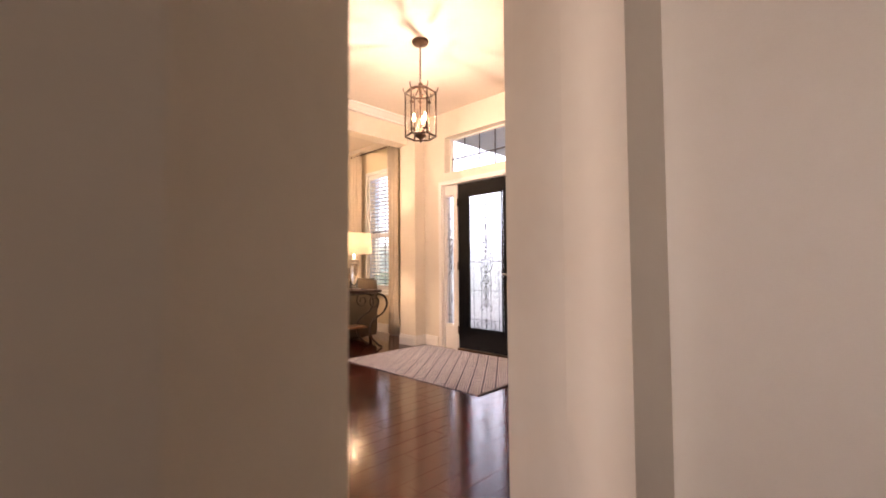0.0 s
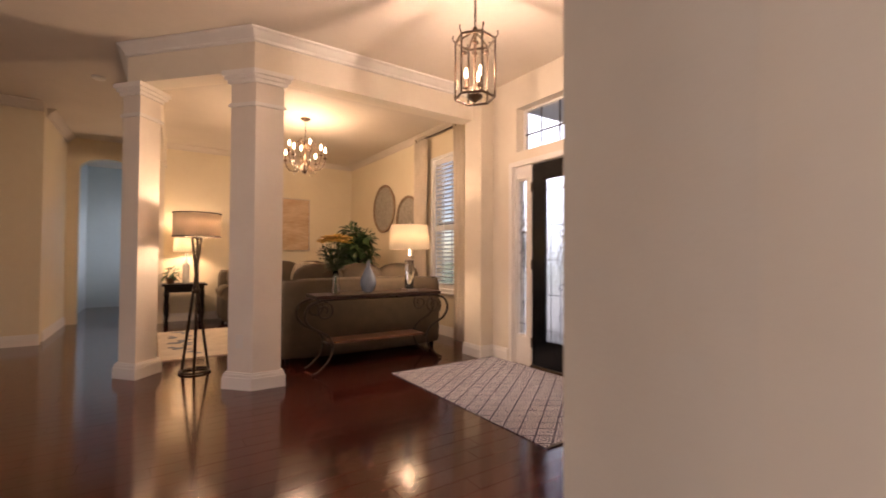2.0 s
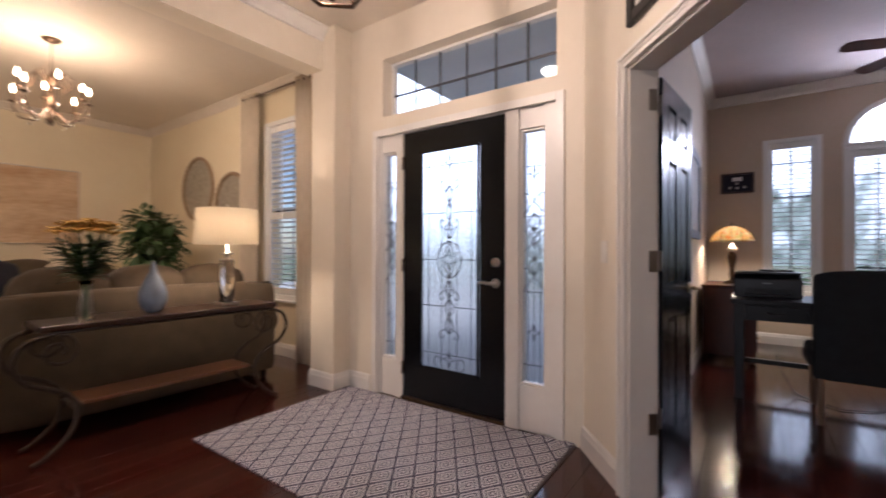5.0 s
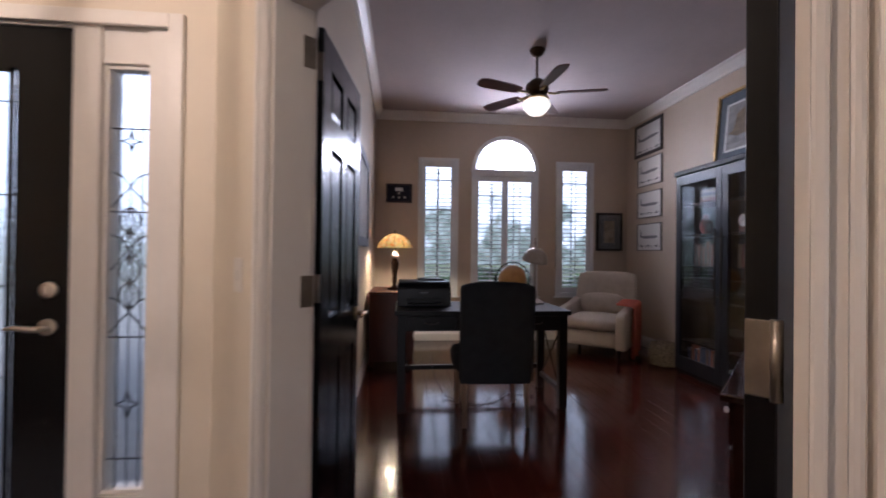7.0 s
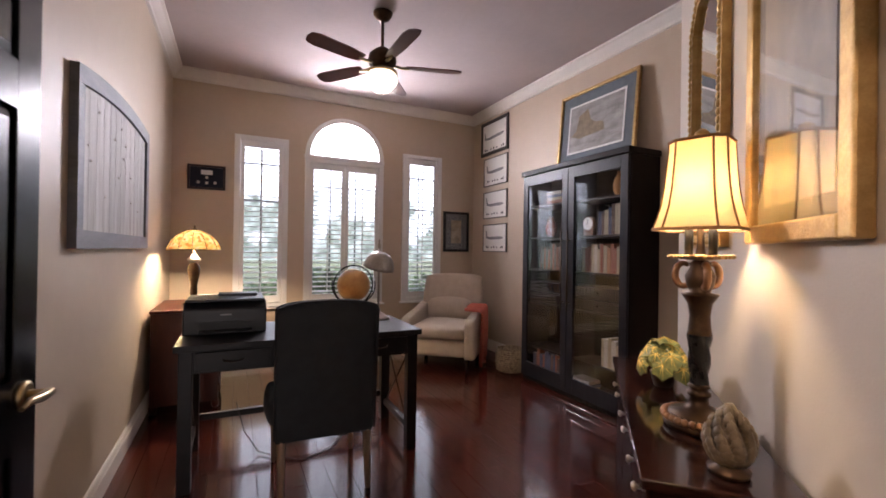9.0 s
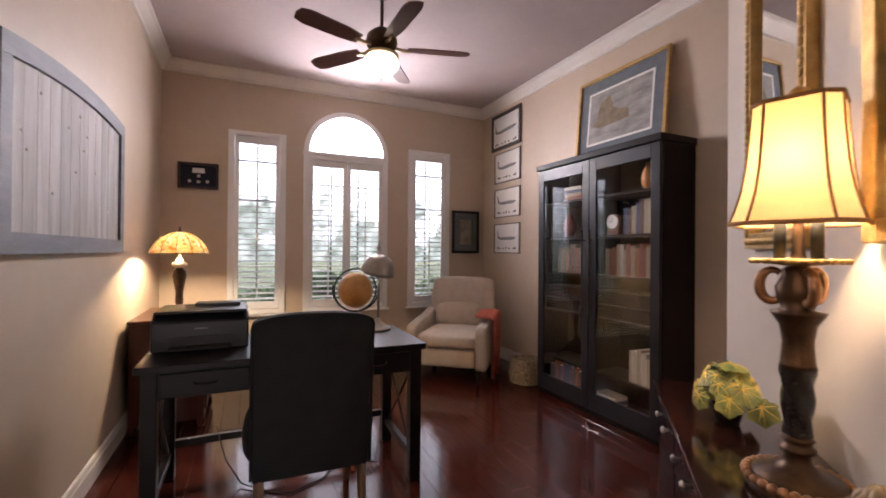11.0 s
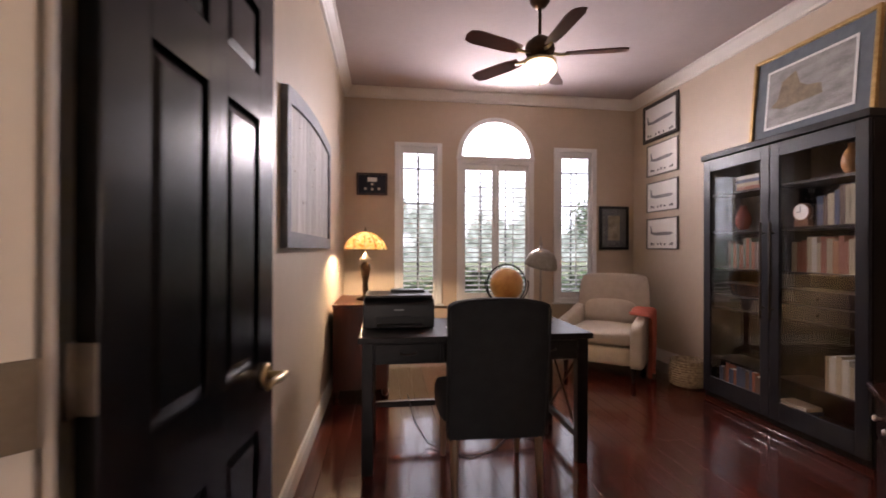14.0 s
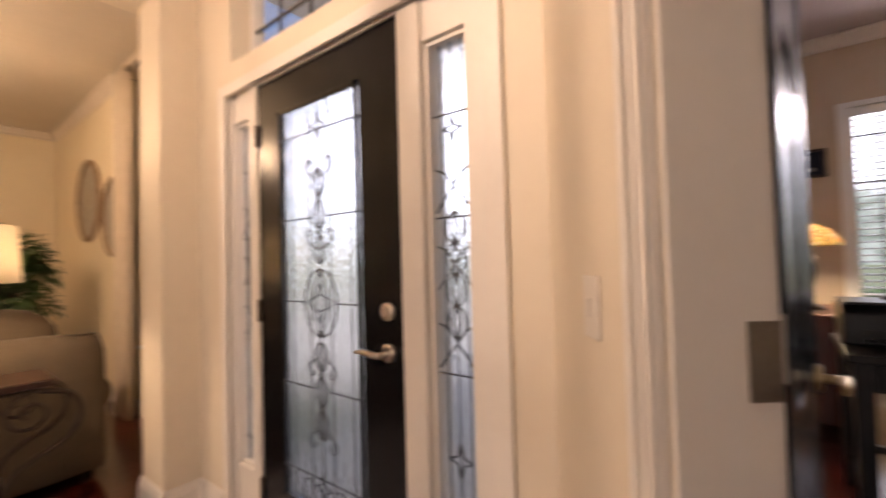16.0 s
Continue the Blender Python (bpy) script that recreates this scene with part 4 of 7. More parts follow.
for k in range(3):
    a = 2 * math.pi * k / 3 + 0.5
    x, y = 0.06 * math.cos(a), 0.06 * math.sin(a)
    bm = bmesh.new()
    tube(bm, [(0, 0, LB + 0.04), (x * 0.6, y * 0.6, LB + 0.02), (x, y, LB + 0.06)], 0.004, 6)
    lathe(bm, [(0.004, LB + 0.055), (0.022, LB + 0.065), (0.022, LB + 0.07), (0.010, LB + 0.072), (0.010, LB + 0.13)], 12, (x, y, 0))
    arm = part("candle_arm", bm, BRONZE, lan)
    bm = bmesh.new()
    lathe(bm, [(0.004, LB + 0.131), (0.013, LB + 0.15), (0.011, LB + 0.175), (0.003, LB + 0.205)], 12, (x, y, 0))
    g = part("bulb", bm, BULB, arm)
    g.visible_shadow = False
for k in range(4):
    a = 1.6 * k + 0.9
    bm = bmesh.new()
    ball(bm, (0.075 * math.cos(a), 0.075 * math.sin(a), LT - 0.05 - 0.03 * (k % 2)), 0.03, (0.9, 0.5, 0.45), 10)
    part("leaf", bm, BRONZE, lan)

# ---- console table of iron and wood with its vases and lamp ----


def scroll(cx, cz, r0, turns, start, n=22, sgn=1):
    return [(cx + r0 * (1 - 0.75 * q) * math.cos(start + sgn * turns * 2 * math.pi * q), cz + r0 * (1 - 0.75 * q) * math.sin(start + sgn * turns * 2 * math.pi * q)) for q in np.linspace(0, 1, n)]


con = thing("console_table", (4.56, 5.86, 0), "wrought iron scroll console table with walnut boards", "console table")
bm = bmesh.new()
box(bm, (-0.70, -0.17, 0.715), (0.70, 0.17, 0.75), 0.008)
part("tabletop", bm, DARKTOP, con)
bm = bmesh.new()
for y in (-0.165, 0.165):
    tube(bm, [(-0.66, y * 0.9, 0.705), (0.66, y * 0.9, 0.705)], 0.009, 6)
part("top_rail", bm, IRON, con)
bm = bmesh.new()
box(bm, (-0.50, -0.13, 0.275), (0.50, 0.13, 0.298), 0.005)
part("shelf", bm, TABLEWOOD, con)
for sx in (-1, 1):
    for sy in (-1, 1):
        y = sy * 0.145
        bm = bmesh.new()
        up = [(sx * (0.64 - 0.0), 0.70), (sx * 0.76, 0.66), (sx * 0.80, 0.55), (sx * 0.74, 0.45), (sx * 0.64, 0.40), (sx * 0.56, 0.34), (sx * 0.53, 0.26), (sx * 0.56, 0.14), (sx * 0.66, 0.04), (sx * 0.72, 0.014)]
        pts = [Vector((x, y, z)) for x, z in up]
        fine = []
        for i in range(len(pts) - 1):
            p0, p1, p2, p3 = pts[max(i - 1, 0)], pts[i], pts[i + 1], pts[min(i + 2, len(pts) - 1)]
            for q in (0, 0.25, 0.5, 0.75):
                fine.append(0.5 * ((2 * p1) + (p2 - p0) * q + (2 * p0 - 5 * p1 + 4 * p2 - p3) * q * q + (3 * p1 - p0 - 3 * p2 + p3) * q ** 3))
        tube(bm, fine + [pts[-1]], 0.013, 8)
        part("leg", bm, IRON, con)
        bm = bmesh.new()
        tube(bm, [(x, y, z) for x, z in scroll(sx * 0.615, 0.60, 0.095, 1.4, math.pi / 2, sgn=sx)], 0.009, 7)
        part("scroll", bm, IRON, con)
    bm = bmesh.new()
    tube(bm, [(sx * 0.53, -0.145, 0.262), (sx * 0.53, 0.145, 0.262)], 0.009, 6)
    part("stretcher", bm, IRON, con)
bm = bmesh.new()
tube(bm, [(-0.53, 0, 0.262), (0.53, 0, 0.262)], 0.008, 6)
part("stretcher", bm, IRON, con)

vase = thing("blue_vase", (4.45, 5.85, 0.751), "blue-grey glazed bottle vase on the console", "vase")
bm = bmesh.new()
lathe(bm, [(0.04, 0), (0.06, 0.02), (0.082, 0.08), (0.08, 0.13), (0.055, 0.2), (0.025, 0.26), (0.014, 0.31), (0.013, 0.335), (0.008, 0.335), (0.008, 0.25)], 24)
part("body", bm, STONE_VASE, vase)
fv = thing("flower_vase", (4.09, 5.83, 0.751), "clear glass vase of yellow-orange lilies on the console", "flower vase")
bm = bmesh.new()
lathe(bm, [(0.035, 0), (0.045, 0.03), (0.04, 0.1), (0.028, 0.17), (0.032, 0.23), (0.028, 0.23), (0.024, 0.17), (0.036, 0.1), (0.04, 0.03), (0.03, 0.008)], 20)
part("glass", bm, CLEAR, fv).visible_shadow = False
rnd = random.Random(4)


def leaf_card(bm, p, way, length, width, bend=0.3):
    """A pointed, folded leaf from p along way."""
    w = Vector(way).normalized()
    s = w.cross(Vector((0, 0, 1)))
    s = s.normalized() if s.length > 0.01 else Vector((1, 0, 0))
    up = s.cross(w)
    pts = []
    for q, ww in ((0, 0.1), (0.3, 0.9), (0.6, 1.0), (0.85, 0.55), (1.0, 0.02)):
        c = Vector(p) + w * length * q - Vector((0, 0, bend * length * q * q))
        pts.append((bm.verts.new(c - s * width * ww * 0.5 + up * width * 0.12), bm.verts.new(c), bm.verts.new(c + s * width * ww * 0.5 + up * width * 0.12)))
    for a, b in zip(pts, pts[1:]):
        for k in (0, 1):
            f = bm.faces.new((a[k], a[k + 1], b[k + 1], b[k]))
            f.smooth = True


bm, bl = bmesh.new(), bmesh.new()
heads = []
for k in range(26):
    a, r = k * 2.4, 0.03 + 0.125 * math.sqrt(k / 26)
    tip = Vector((r * math.cos(a), r * math.sin(a) * 0.8, 0.50 + 0.04 * math.cos(r * 12) + rnd.uniform(-0.02, 0.02)))
    neck = Vector((0.012 * math.cos(a), 0.012 * math.sin(a), 0.21))
    tube(bm, [(0.012 * math.cos(a + 2), 0.012 * math.sin(a + 2), 0.02), neck, neck.lerp(tip, 0.5) + Vector((0, 0, 0.02)), tip], 0.003, 5)
    heads.append(tip)
    for j in range(8):
        p = neck.lerp(tip, rnd.uniform(0.05, 0.75))
        o = Vector((tip.x, tip.y, 0)).normalized()
        leaf_card(bl, p, (o.x + rnd.uniform(-0.6, 0.6), o.y + rnd.uniform(-0.6, 0.6), rnd.uniform(0.2, 1.0)), rnd.uniform(0.08, 0.13), 0.030)
part("stems", bm, LEAF, fv)
part("leaves", bl, LEAF, fv, "green leaves")
LILY = mat("lily_petal", (0.78, 0.40, 0.07), (0.88, 0.66, 0.20), 30, 0.6)
for tip in heads:
    bm = bmesh.new()
    for j in range(6):
        a = j * math.pi / 3 + rnd.uniform(-0.2, 0.2)
        leaf_card(bm, tip + Vector((0, 0, 0.02)), (math.cos(a), math.sin(a), 1.5), 0.105, 0.068, 0.75)
    part("flower", bm, LILY, fv)


def drum_shade(bm, r0, r1, z0, z1, n=32, t=0.004):
    lathe_open = [(r0, z0), (r1, z1), (r1 - t, z1), (r0 - t, z0)]
    rings = [[bm.verts.new((r * math.cos(2 * math.pi * k / n), r * math.sin(2 * math.pi * k / n), z)) for k in range(n)] for r, z in lathe_open]
    for a, b in zip(rings, rings[1:] + rings[:1]):
        for k in range(n):
            f = bm.faces.new((a[k], a[(k + 1) % n], b[(k + 1) % n], b[k]))
            f.smooth = True


lamp = thing("table_lamp", (4.94, 5.85, 0.751), "lit crystal column table lamp with a white drum shade", "table lamp")
bm = bmesh.new()
box(bm, (-0.065, -0.065, 0), (0.065, 0.065, 0.022), 0.006)
part("base", bm, NICKEL, lamp, "polished nickel base")
bm = bmesh.new()
lathe(bm, [(0.05, 0.0225), (0.05, 0.33), (0.046, 0.335)], 24)
part("column", bm, CLEAR, lamp, "clear glass column").visible_shadow = False
bm = bmesh.new()
lathe(bm, [(0.052, 0.336), (0.052, 0.346), (0.015, 0.35), (0.015, 0.375), (0.05, 0.38), (0.05, 0.39), (0.012, 0.395), (0.01, 0.5)], 20)
lathe(bm, [(0.004, 0.5), (0.004, 0.735), (0.009, 0.74), (0.009, 0.752), (0.002, 0.757)], 10)
part("stem", bm, NICKEL, lamp)
bm = bmesh.new()
ball(bm, (0, 0, 0.585), 0.03, (1, 1, 1.3), 12)
part("bulb", bm, BULB, lamp).visible_shadow = False
bm = bmesh.new()
drum_shade(bm, 0.225, 0.21, 0.455, 0.72)
part("shade", bm, WHITE_SHADE, lamp, "white linen drum shade")
bm = bmesh.new()
for k in range(3):
    a = 2 * math.pi * k / 3
    tube(bm, [(0.004 * math.cos(a), 0.004 * math.sin(a), 0.715), (0.208 * math.cos(a), 0.208 * math.sin(a), 0.715)], 0.0025, 5)
part("spider", bm, NICKEL, lamp)

# ---- living room ----


def sofa(name, place, turn, length, label):
    root = thing(name, place, label, "sofa", turn=turn)
    L = length / 2
    bm = bmesh.new()
    cushion(bm, (-L + 0.02, -0.40, 0.06), (L - 0.02, 0.42, 0.42), 0.01)
    part("seat_frame", bm, TAUPE, root)
    bm = bmesh.new()
    cushion(bm, (-L + 0.03, -0.46, 0.07), (L - 0.03, -0.24, 0.88), 0.015, 7)
    part("backrest", bm, TAUPE, root)
    bm = bmesh.new()
    tube(bm, [(-L + 0.06, -0.40, 0.875), (L - 0.06, -0.40, 0.875)], 0.008, 6)
    part("piping", bm, TAUPE, root)
    for s in (-1, 1):
        bm = bmesh.new()
        cushion(bm, (s * L - s * 0.22, -0.42, 0.06), (s * L, 0.42, 0.50), 0.01)
        tube(bm, [(s * (L - 0.11), -0.42, 0.52), (s * (L - 0.11), 0.44, 0.52)], 0.12, 18)
        part("arm", bm, TAUPE, root)
    n = 3 if length > 1.7 else 2
    w = (length - 0.46) / n
    for k in range(n):
        x0 = -L + 0.23 + w * k
        bm = bmesh.new()
        cushion(bm, (x0 + 0.005, -0.20, 0.42), (x0 + w - 0.005, 0.42, 0.56), 0.02)
        part("seat_cushion", bm, TAUPE, root)
        bm = bmesh.new()
        cushion(bm, (x0 + 0.005, -0.26, 0.56), (x0 + w - 0.005, -0.06, 1.0), 0.05)
        part("back_cushion", bm, TAUPE, root)
    for sx in (-1, 1):
        for y in (-0.36, 0.36):
            bm = bmesh.new()
            lathe(bm, [(0.022, 0), (0.028, 0.07)], 10, (sx * (L - 0.1), y, 0))
            part("foot", bm, DARKWOOD, root)
    return root


sofa("sofa", (4.62, 6.62, 0), 0, 1.95, "taupe rolled-arm sofa with its back to the foyer")
sofa("sofa_facing", (4.55, 9.72, 0), 180, 2.1, "taupe rolled-arm sofa against the back wall")


def pillow(name, place, turn, tilt, size, material, label):
    root = thing(name, place, label, "cushion", "sofa cushions")
    root.matrix_world = pose(*place, tilt, 0, turn)
    bm = bmesh.new()
    cushion(bm, (-size / 2, -0.05, 0), (size / 2, 0.05, size), 0.05, 6)
    part("cover", bm, material, root)
    return root


STRIPE = mat("striped_linen", (0.30, 0.22, 0.14), (0.68, 0.60, 0.48), 2.5, 0.9, stretch=(9, 0.3, 0.3))
pillow("throw_pillow", (4.15, 9.55, 0.57), 8, 18, 0.45, NAVY, "dark navy throw pillow leaning on the far sofa")
pillow("throw_pillow", (3.85, 9.5, 0.57), -14, 18, 0.42, STRIPE, "tan striped throw pillow leaning on the far sofa")
pillow("throw_pillow", (4.85, 9.52, 0.57), 5, 18, 0.44, STRIPE, "tan striped throw pillow leaning on the far sofa")
# living room rug
lr = thing("living_rug", (3.95, 8.15, 0.001), "cream rug with a blue-grey floral border", "rug")
bm = bmesh.new()
box(bm, (-1.3, -1.0, 0), (1.3, 1.0, 0.012), 0.004)
part("field", bm, mat("cream_pile", (0.50, 0.43, 0.33), (0.64, 0.56, 0.45), 5, 0.95, bump=0.4, bump_scale=300), lr)
for k in range(46):
    bm = bmesh.new()
    a = rnd.uniform(0, 6.3)
    x, y = rnd.choice((-1.05, 1.05)) + rnd.uniform(-0.13, 0.13), rnd.uniform(-0.9, 0.9)
    lathe(bm, [(0.06 * rnd.uniform(0.5, 1), 0.0125), (0.03, 0.0145)], 7, (x, y, 0))
    part("motif", bm, mat("blue_motif", (0.14, 0.17, 0.22), (0.24, 0.26, 0.30), 20, 0.95), lr)
# tripod floor lamp
fl = thing("floor_lamp", (2.94, 6.5, 0), "dark iron crossed-rod floor lamp with an oatmeal drum shade", "floor lamp")
bm = bmesh.new()
tube(bm, [(0.13 * math.cos(a), 0.13 * math.sin(a), 0.013) for a in np.linspace(0, 2 * math.pi, 25)], 0.012, 8)
part("base_ring", bm, IRON, fl)
for k in range(3):
    a = 2 * math.pi * k / 3 + 0.4
    bm = bmesh.new()
    tube(bm, [(0.13 * math.cos(a), 0.13 * math.sin(a), 0.015), (0.02 * math.cos(a + 0.6), 0.02 * math.sin(a + 0.6), 0.8), (-0.045 * math.cos(a), -0.045 * math.sin(a), 1.3)], 0.013, 8)
    part("leg", bm, IRON, fl)
bm = bmesh.new()
lathe(bm, [(0.035, 0.76), (0.04, 0.78), (0.035, 0.80)], 14)
part("collar", bm, IRON, fl)
bm = bmesh.new()
lathe(bm, [(0.05, 1.29), (0.05, 1.305), (0.01, 1.31), (0.008, 1.5)], 14)
part("socket", bm, IRON, fl)
bm = bmesh.new()
drum_shade(bm, 0.205, 0.205, 1.305, 1.535)
part("shade", bm, cloth_shade("oatmeal_shade_cloth", (0.66, 0.56, 0.45), 0.4), fl, "oatmeal drum shade with dark trim")
for z in (1.308, 1.532):
    bm = bmesh.new()
    tube(bm, [(0.207 * math.cos(a), 0.207 * math.sin(a), z) for a in np.linspace(0, 2 * math.pi, 33)], 0.006, 6)
    part("shade_trim", bm, IRON, fl)
bm = bmesh.new()
ball(bm, (0, 0, 1.42), 0.03, (1, 1, 1.3), 12)
part("bulb", bm, BULB, fl).visible_shadow = False
# end table with lamp and plant
et = thing("end_table", (3.02, 10.08, 0), "dark turned-leg end table", "side table")
bm = bmesh.new()
box(bm, (-0.32, -0.24, 0.63), (0.32, 0.24, 0.665), 0.008)
part("tabletop", bm, DARKWOOD, et)
bm = bmesh.new()
box(bm, (-0.28, -0.2, 0.53), (0.28, 0.2, 0.629), 0.004)
part("apron", bm, DARKWOOD, et)
for sx in (-1, 1):
    for sy in (-1, 1):
        bm = bmesh.new()
        lathe(bm, [(0.022, 0), (0.03, 0.05), (0.02, 0.08), (0.034, 0.16), (0.038, 0.3), (0.026, 0.42), (0.038, 0.45), (0.038, 0.53)], 14, (sx * 0.25, sy * 0.17, 0))
        part("leg", bm, DARKWOOD, et)
sl = thing("side_lamp", (3.04, 10.08, 0.666), "lit grey ceramic lamp with a white shade on the end table", "table lamp")
bm = bmesh.new()
lathe(bm, [(0.06, 0), (0.06, 0.015), (0.05, 0.02), (0.055, 0.3), (0.02, 0.34), (0.01, 0.5)], 20)
part("body", bm, mat("grey_ceramic", (0.18, 0.17, 0.15), (0.27, 0.25, 0.22), 15, 0.35), sl)
bm = bmesh.new()
drum_shade(bm, 0.19, 0.175, 0.53, 0.77)
part("shade", bm, WHITE_SHADE, sl)
bm = bmesh.new()
ball(bm, (0, 0, 0.655), 0.03, (1, 1, 1.3), 12)
part("bulb", bm, BULB, sl).visible_shadow = False


def foliage(bm, centre, radius, count, size, seed, flat=1.0):
    r = random.Random(seed)
    for _ in range(count):
        d = Vector((r.gauss(0, 1), r.gauss(0, 1), r.gauss(0, 0.8))).normalized()
        p = Vector(centre) + d * radius * r.uniform(0.35, 1.0) * Vector((1, 1, flat)).length / 1.73
        leaf_card(bm, p, (d.x + r.uniform(-0.5, 0.5), d.y + r.uniform(-0.5, 0.5), d.z + r.uniform(-0.4, 0.4)), size * r.uniform(0.7, 1.3), size * 0.5)


pp = thing("potted_plant", (2.82, 10.0, 0.666), "small green plant in a brown pot on the end table", "plant")
bm = bmesh.new()
lathe(bm, [(0.05, 0), (0.07, 0.10), (0.075, 0.10), (0.075, 0.115), (0.06, 0.115), (0.055, 0.09)], 18)
part("pot", bm, mat("terracotta_glaze", (0.16, 0.08, 0.04), (0.24, 0.13, 0.07), 20, 0.5), pp)
bm = bmesh.new()
foliage(bm, (0, 0, 0.17), 0.12, 90, 0.07, 3)
part("leaves", bm, LEAF, pp)
# artificial tree in the corner
tr = thing("potted_tree", (5.45, 8.55, 0), "leafy dark green indoor tree in a basket", "plant")
bm = bmesh.new()
lathe(bm, [(0.15, 0), (0.2, 0.3), (0.21, 0.32), (0.18, 0.32), (0.17, 0.28)], 20)
part("basket", bm, mat("wicker", (0.16, 0.10, 0.05), (0.28, 0.18, 0.10), 60, 0.8, bump=0.6, bump_scale=120), tr)
bm = bmesh.new()
tube(bm, [(0, 0, 0.25), (0.03, 0.02, 0.7), (-0.02, 0.0, 1.1), (0.02, -0.02, 1.5)], [0.02, 0.017, 0.014, 0.006], 8)
for k in range(9):
    a = k * 2.4
    z = 0.75 + 0.09 * k
    tube(bm, [(0, 0, z), (0.14 * math.cos(a), 0.14 * math.sin(a), z + 0.12), (0.26 * math.cos(a), 0.26 * math.sin(a), z + 0.16)], [0.008, 0.006, 0.003], 5)
part("trunk", bm, mat("bark", (0.07, 0.045, 0.03), (0.14, 0.09, 0.06), 30, 0.9), tr)
bm = bmesh.new()
for k in range(13):
    a = k * 2.4
    foliage(bm, (0.17 * math.cos(a), 0.17 * math.sin(a), 0.95 + 0.048 * k), 0.15, 70, 0.11, 20 + k)
part("crown", bm, LEAF, tr)
# chandelier
ch = thing("chandelier", (4.32, 7.72, H), "dark scrolled chandelier with candle bulbs and crystal drops", "chandelier")
bm = bmesh.new()
lathe(bm, [(0.0, -0.04), (0.03, -0.035), (0.065, -0.015), (0.07, -0.001)], 20)
part("canopy", bm, BRONZE, ch)
bm = bmesh.new()
tube(bm, [(0, 0, -0.04), (0, 0, -0.30)], 0.005, 6)
lathe(bm, [(0.006, -0.78), (0.03, -0.74), (0.012, -0.68), (0.03, -0.6), (0.01, -0.5), (0.022, -0.4), (0.006, -0.3)], 14)
part("stem", bm, BRONZE, ch)
for k in range(8):
    a = math.pi / 4 * k
    ca, sa = math.cos(a), math.sin(a)
    r, dz = (0.30, 0.0) if k % 2 else (0.22, 0.09)
    bm = bmesh.new()
    tube(bm, [(0.02 * ca, 0.02 * sa, -0.62), (r * 0.4 * ca, r * 0.4 * sa, -0.74), (r * 0.8 * ca, r * 0.8 * sa, -0.72 + dz * 0.5), (r * ca, r * sa, -0.62 + dz), (r * ca, r * sa, -0.585 + dz)], 0.006, 6)
    arm = part("arm", bm, BRONZE, ch)
    bm = bmesh.new()
    tube(bm, [(0.02 * ca, 0.02 * sa, -0.42), (r * 0.35 * ca, r * 0.35 * sa, -0.30), (r * 0.6 * ca, r * 0.6 * sa, -0.36), (r * 0.55 * ca, r * 0.55 * sa, -0.44)], 0.005, 6)
    part("scroll", bm, BRONZE, ch)
    bm = bmesh.new()
    lathe(bm, [(0.004, -0.59 + dz), (0.028, -0.575 + dz), (0.028, -0.57 + dz), (0.009, -0.568 + dz), (0.009, -0.50 + dz)], 10, (r * ca, r * sa, 0))
    part("candle_cup", bm, BRONZE, arm)
    bm = bmesh.new()
    lathe(bm, [(0.004, -0.499 + dz), (0.015, -0.475 + dz), (0.012, -0.45 + dz), (0.002, -0.415 + dz)], 10, (r * ca, r * sa, 0))
    part("bulb", bm, BULB, arm).visible_shadow = False
    for j in range(3):
        bm = bmesh.new()
        q = Vector((r * ca * (0.55 + 0.22 * j), r * sa * (0.55 + 0.22 * j), -0.76 + 0.05 * j + dz * 0.4))
        ball(bm, q, 0.011, (1, 1, 1.7), 8)
        part("crystal", bm, CLEAR, arm)
# pictures and woven discs
ABSTRACT = mat("sand_abstract", (0.42, 0.25, 0.13), (0.74, 0.58, 0.40), 1.6, 0.8, stretch=(0.6, 1, 2.2))
framed("abstract_painting", Matrix.Translation((4.54, 10.398, 1.755)), 1.29, 1.03, 0.035, 0.012, NICKEL, ABSTRACT, "sand and rust abstract canvas on the back wall")
for y, z, r in ((8.78, 2.0, 0.415), (7.90, 1.76, 0.36)):
    root = thing("wall_disc", (6.078, y, z), "round carved wooden wall disc with beaded rim", "wall decor", "carved wall discs")
    bm = bmesh.new()
    tube(bm, [(-0.02, r * math.cos(a), r * math.sin(a)) for a in np.linspace(0, 2 * math.pi, 41)], 0.02, 8)
    for k in range(36):
        a = 2 * math.pi * k / 36
        ball(bm, (-0.025, (r + 0.012) * math.cos(a), (r + 0.012) * math.sin(a)), 0.017, seg=6)
    part("rim", bm, mat("weathered_rim", (0.22, 0.14, 0.08), (0.36, 0.25, 0.16), 15, 0.7), root)
    bm = bmesh.new()
    tube(bm, [(-0.004, 0, 0), (-0.012, 0, 0)], r - 0.01, 40)
    part("face", bm, mat("carved_face", (0.24, 0.21, 0.16), (0.42, 0.38, 0.31), 24, 0.7, bump=0.8, bump_scale=70), root)


# ---- shuttered windows ----


def louvre_mesh(length):
    bm = bmesh.new()
    prof = [(0.027 * math.cos(a), 0.0048 * math.sin(a)) for a in np.linspace(0, 2 * math.pi, 9)[:-1]]
    rings = [[bm.verts.new((u, y, v)) for u, v in prof] for y in (-length / 2, length / 2)]
    for k in range(8):
        f = bm.faces.new((rings[0][k], rings[0][(k + 1) % 8], rings[1][(k + 1) % 8], rings[1][k]))
        f.smooth = True
    bm.faces.new(rings[0]), bm.faces.new(rings[1][::-1])
    return mesh_of("slat", bm, SHUTTER)


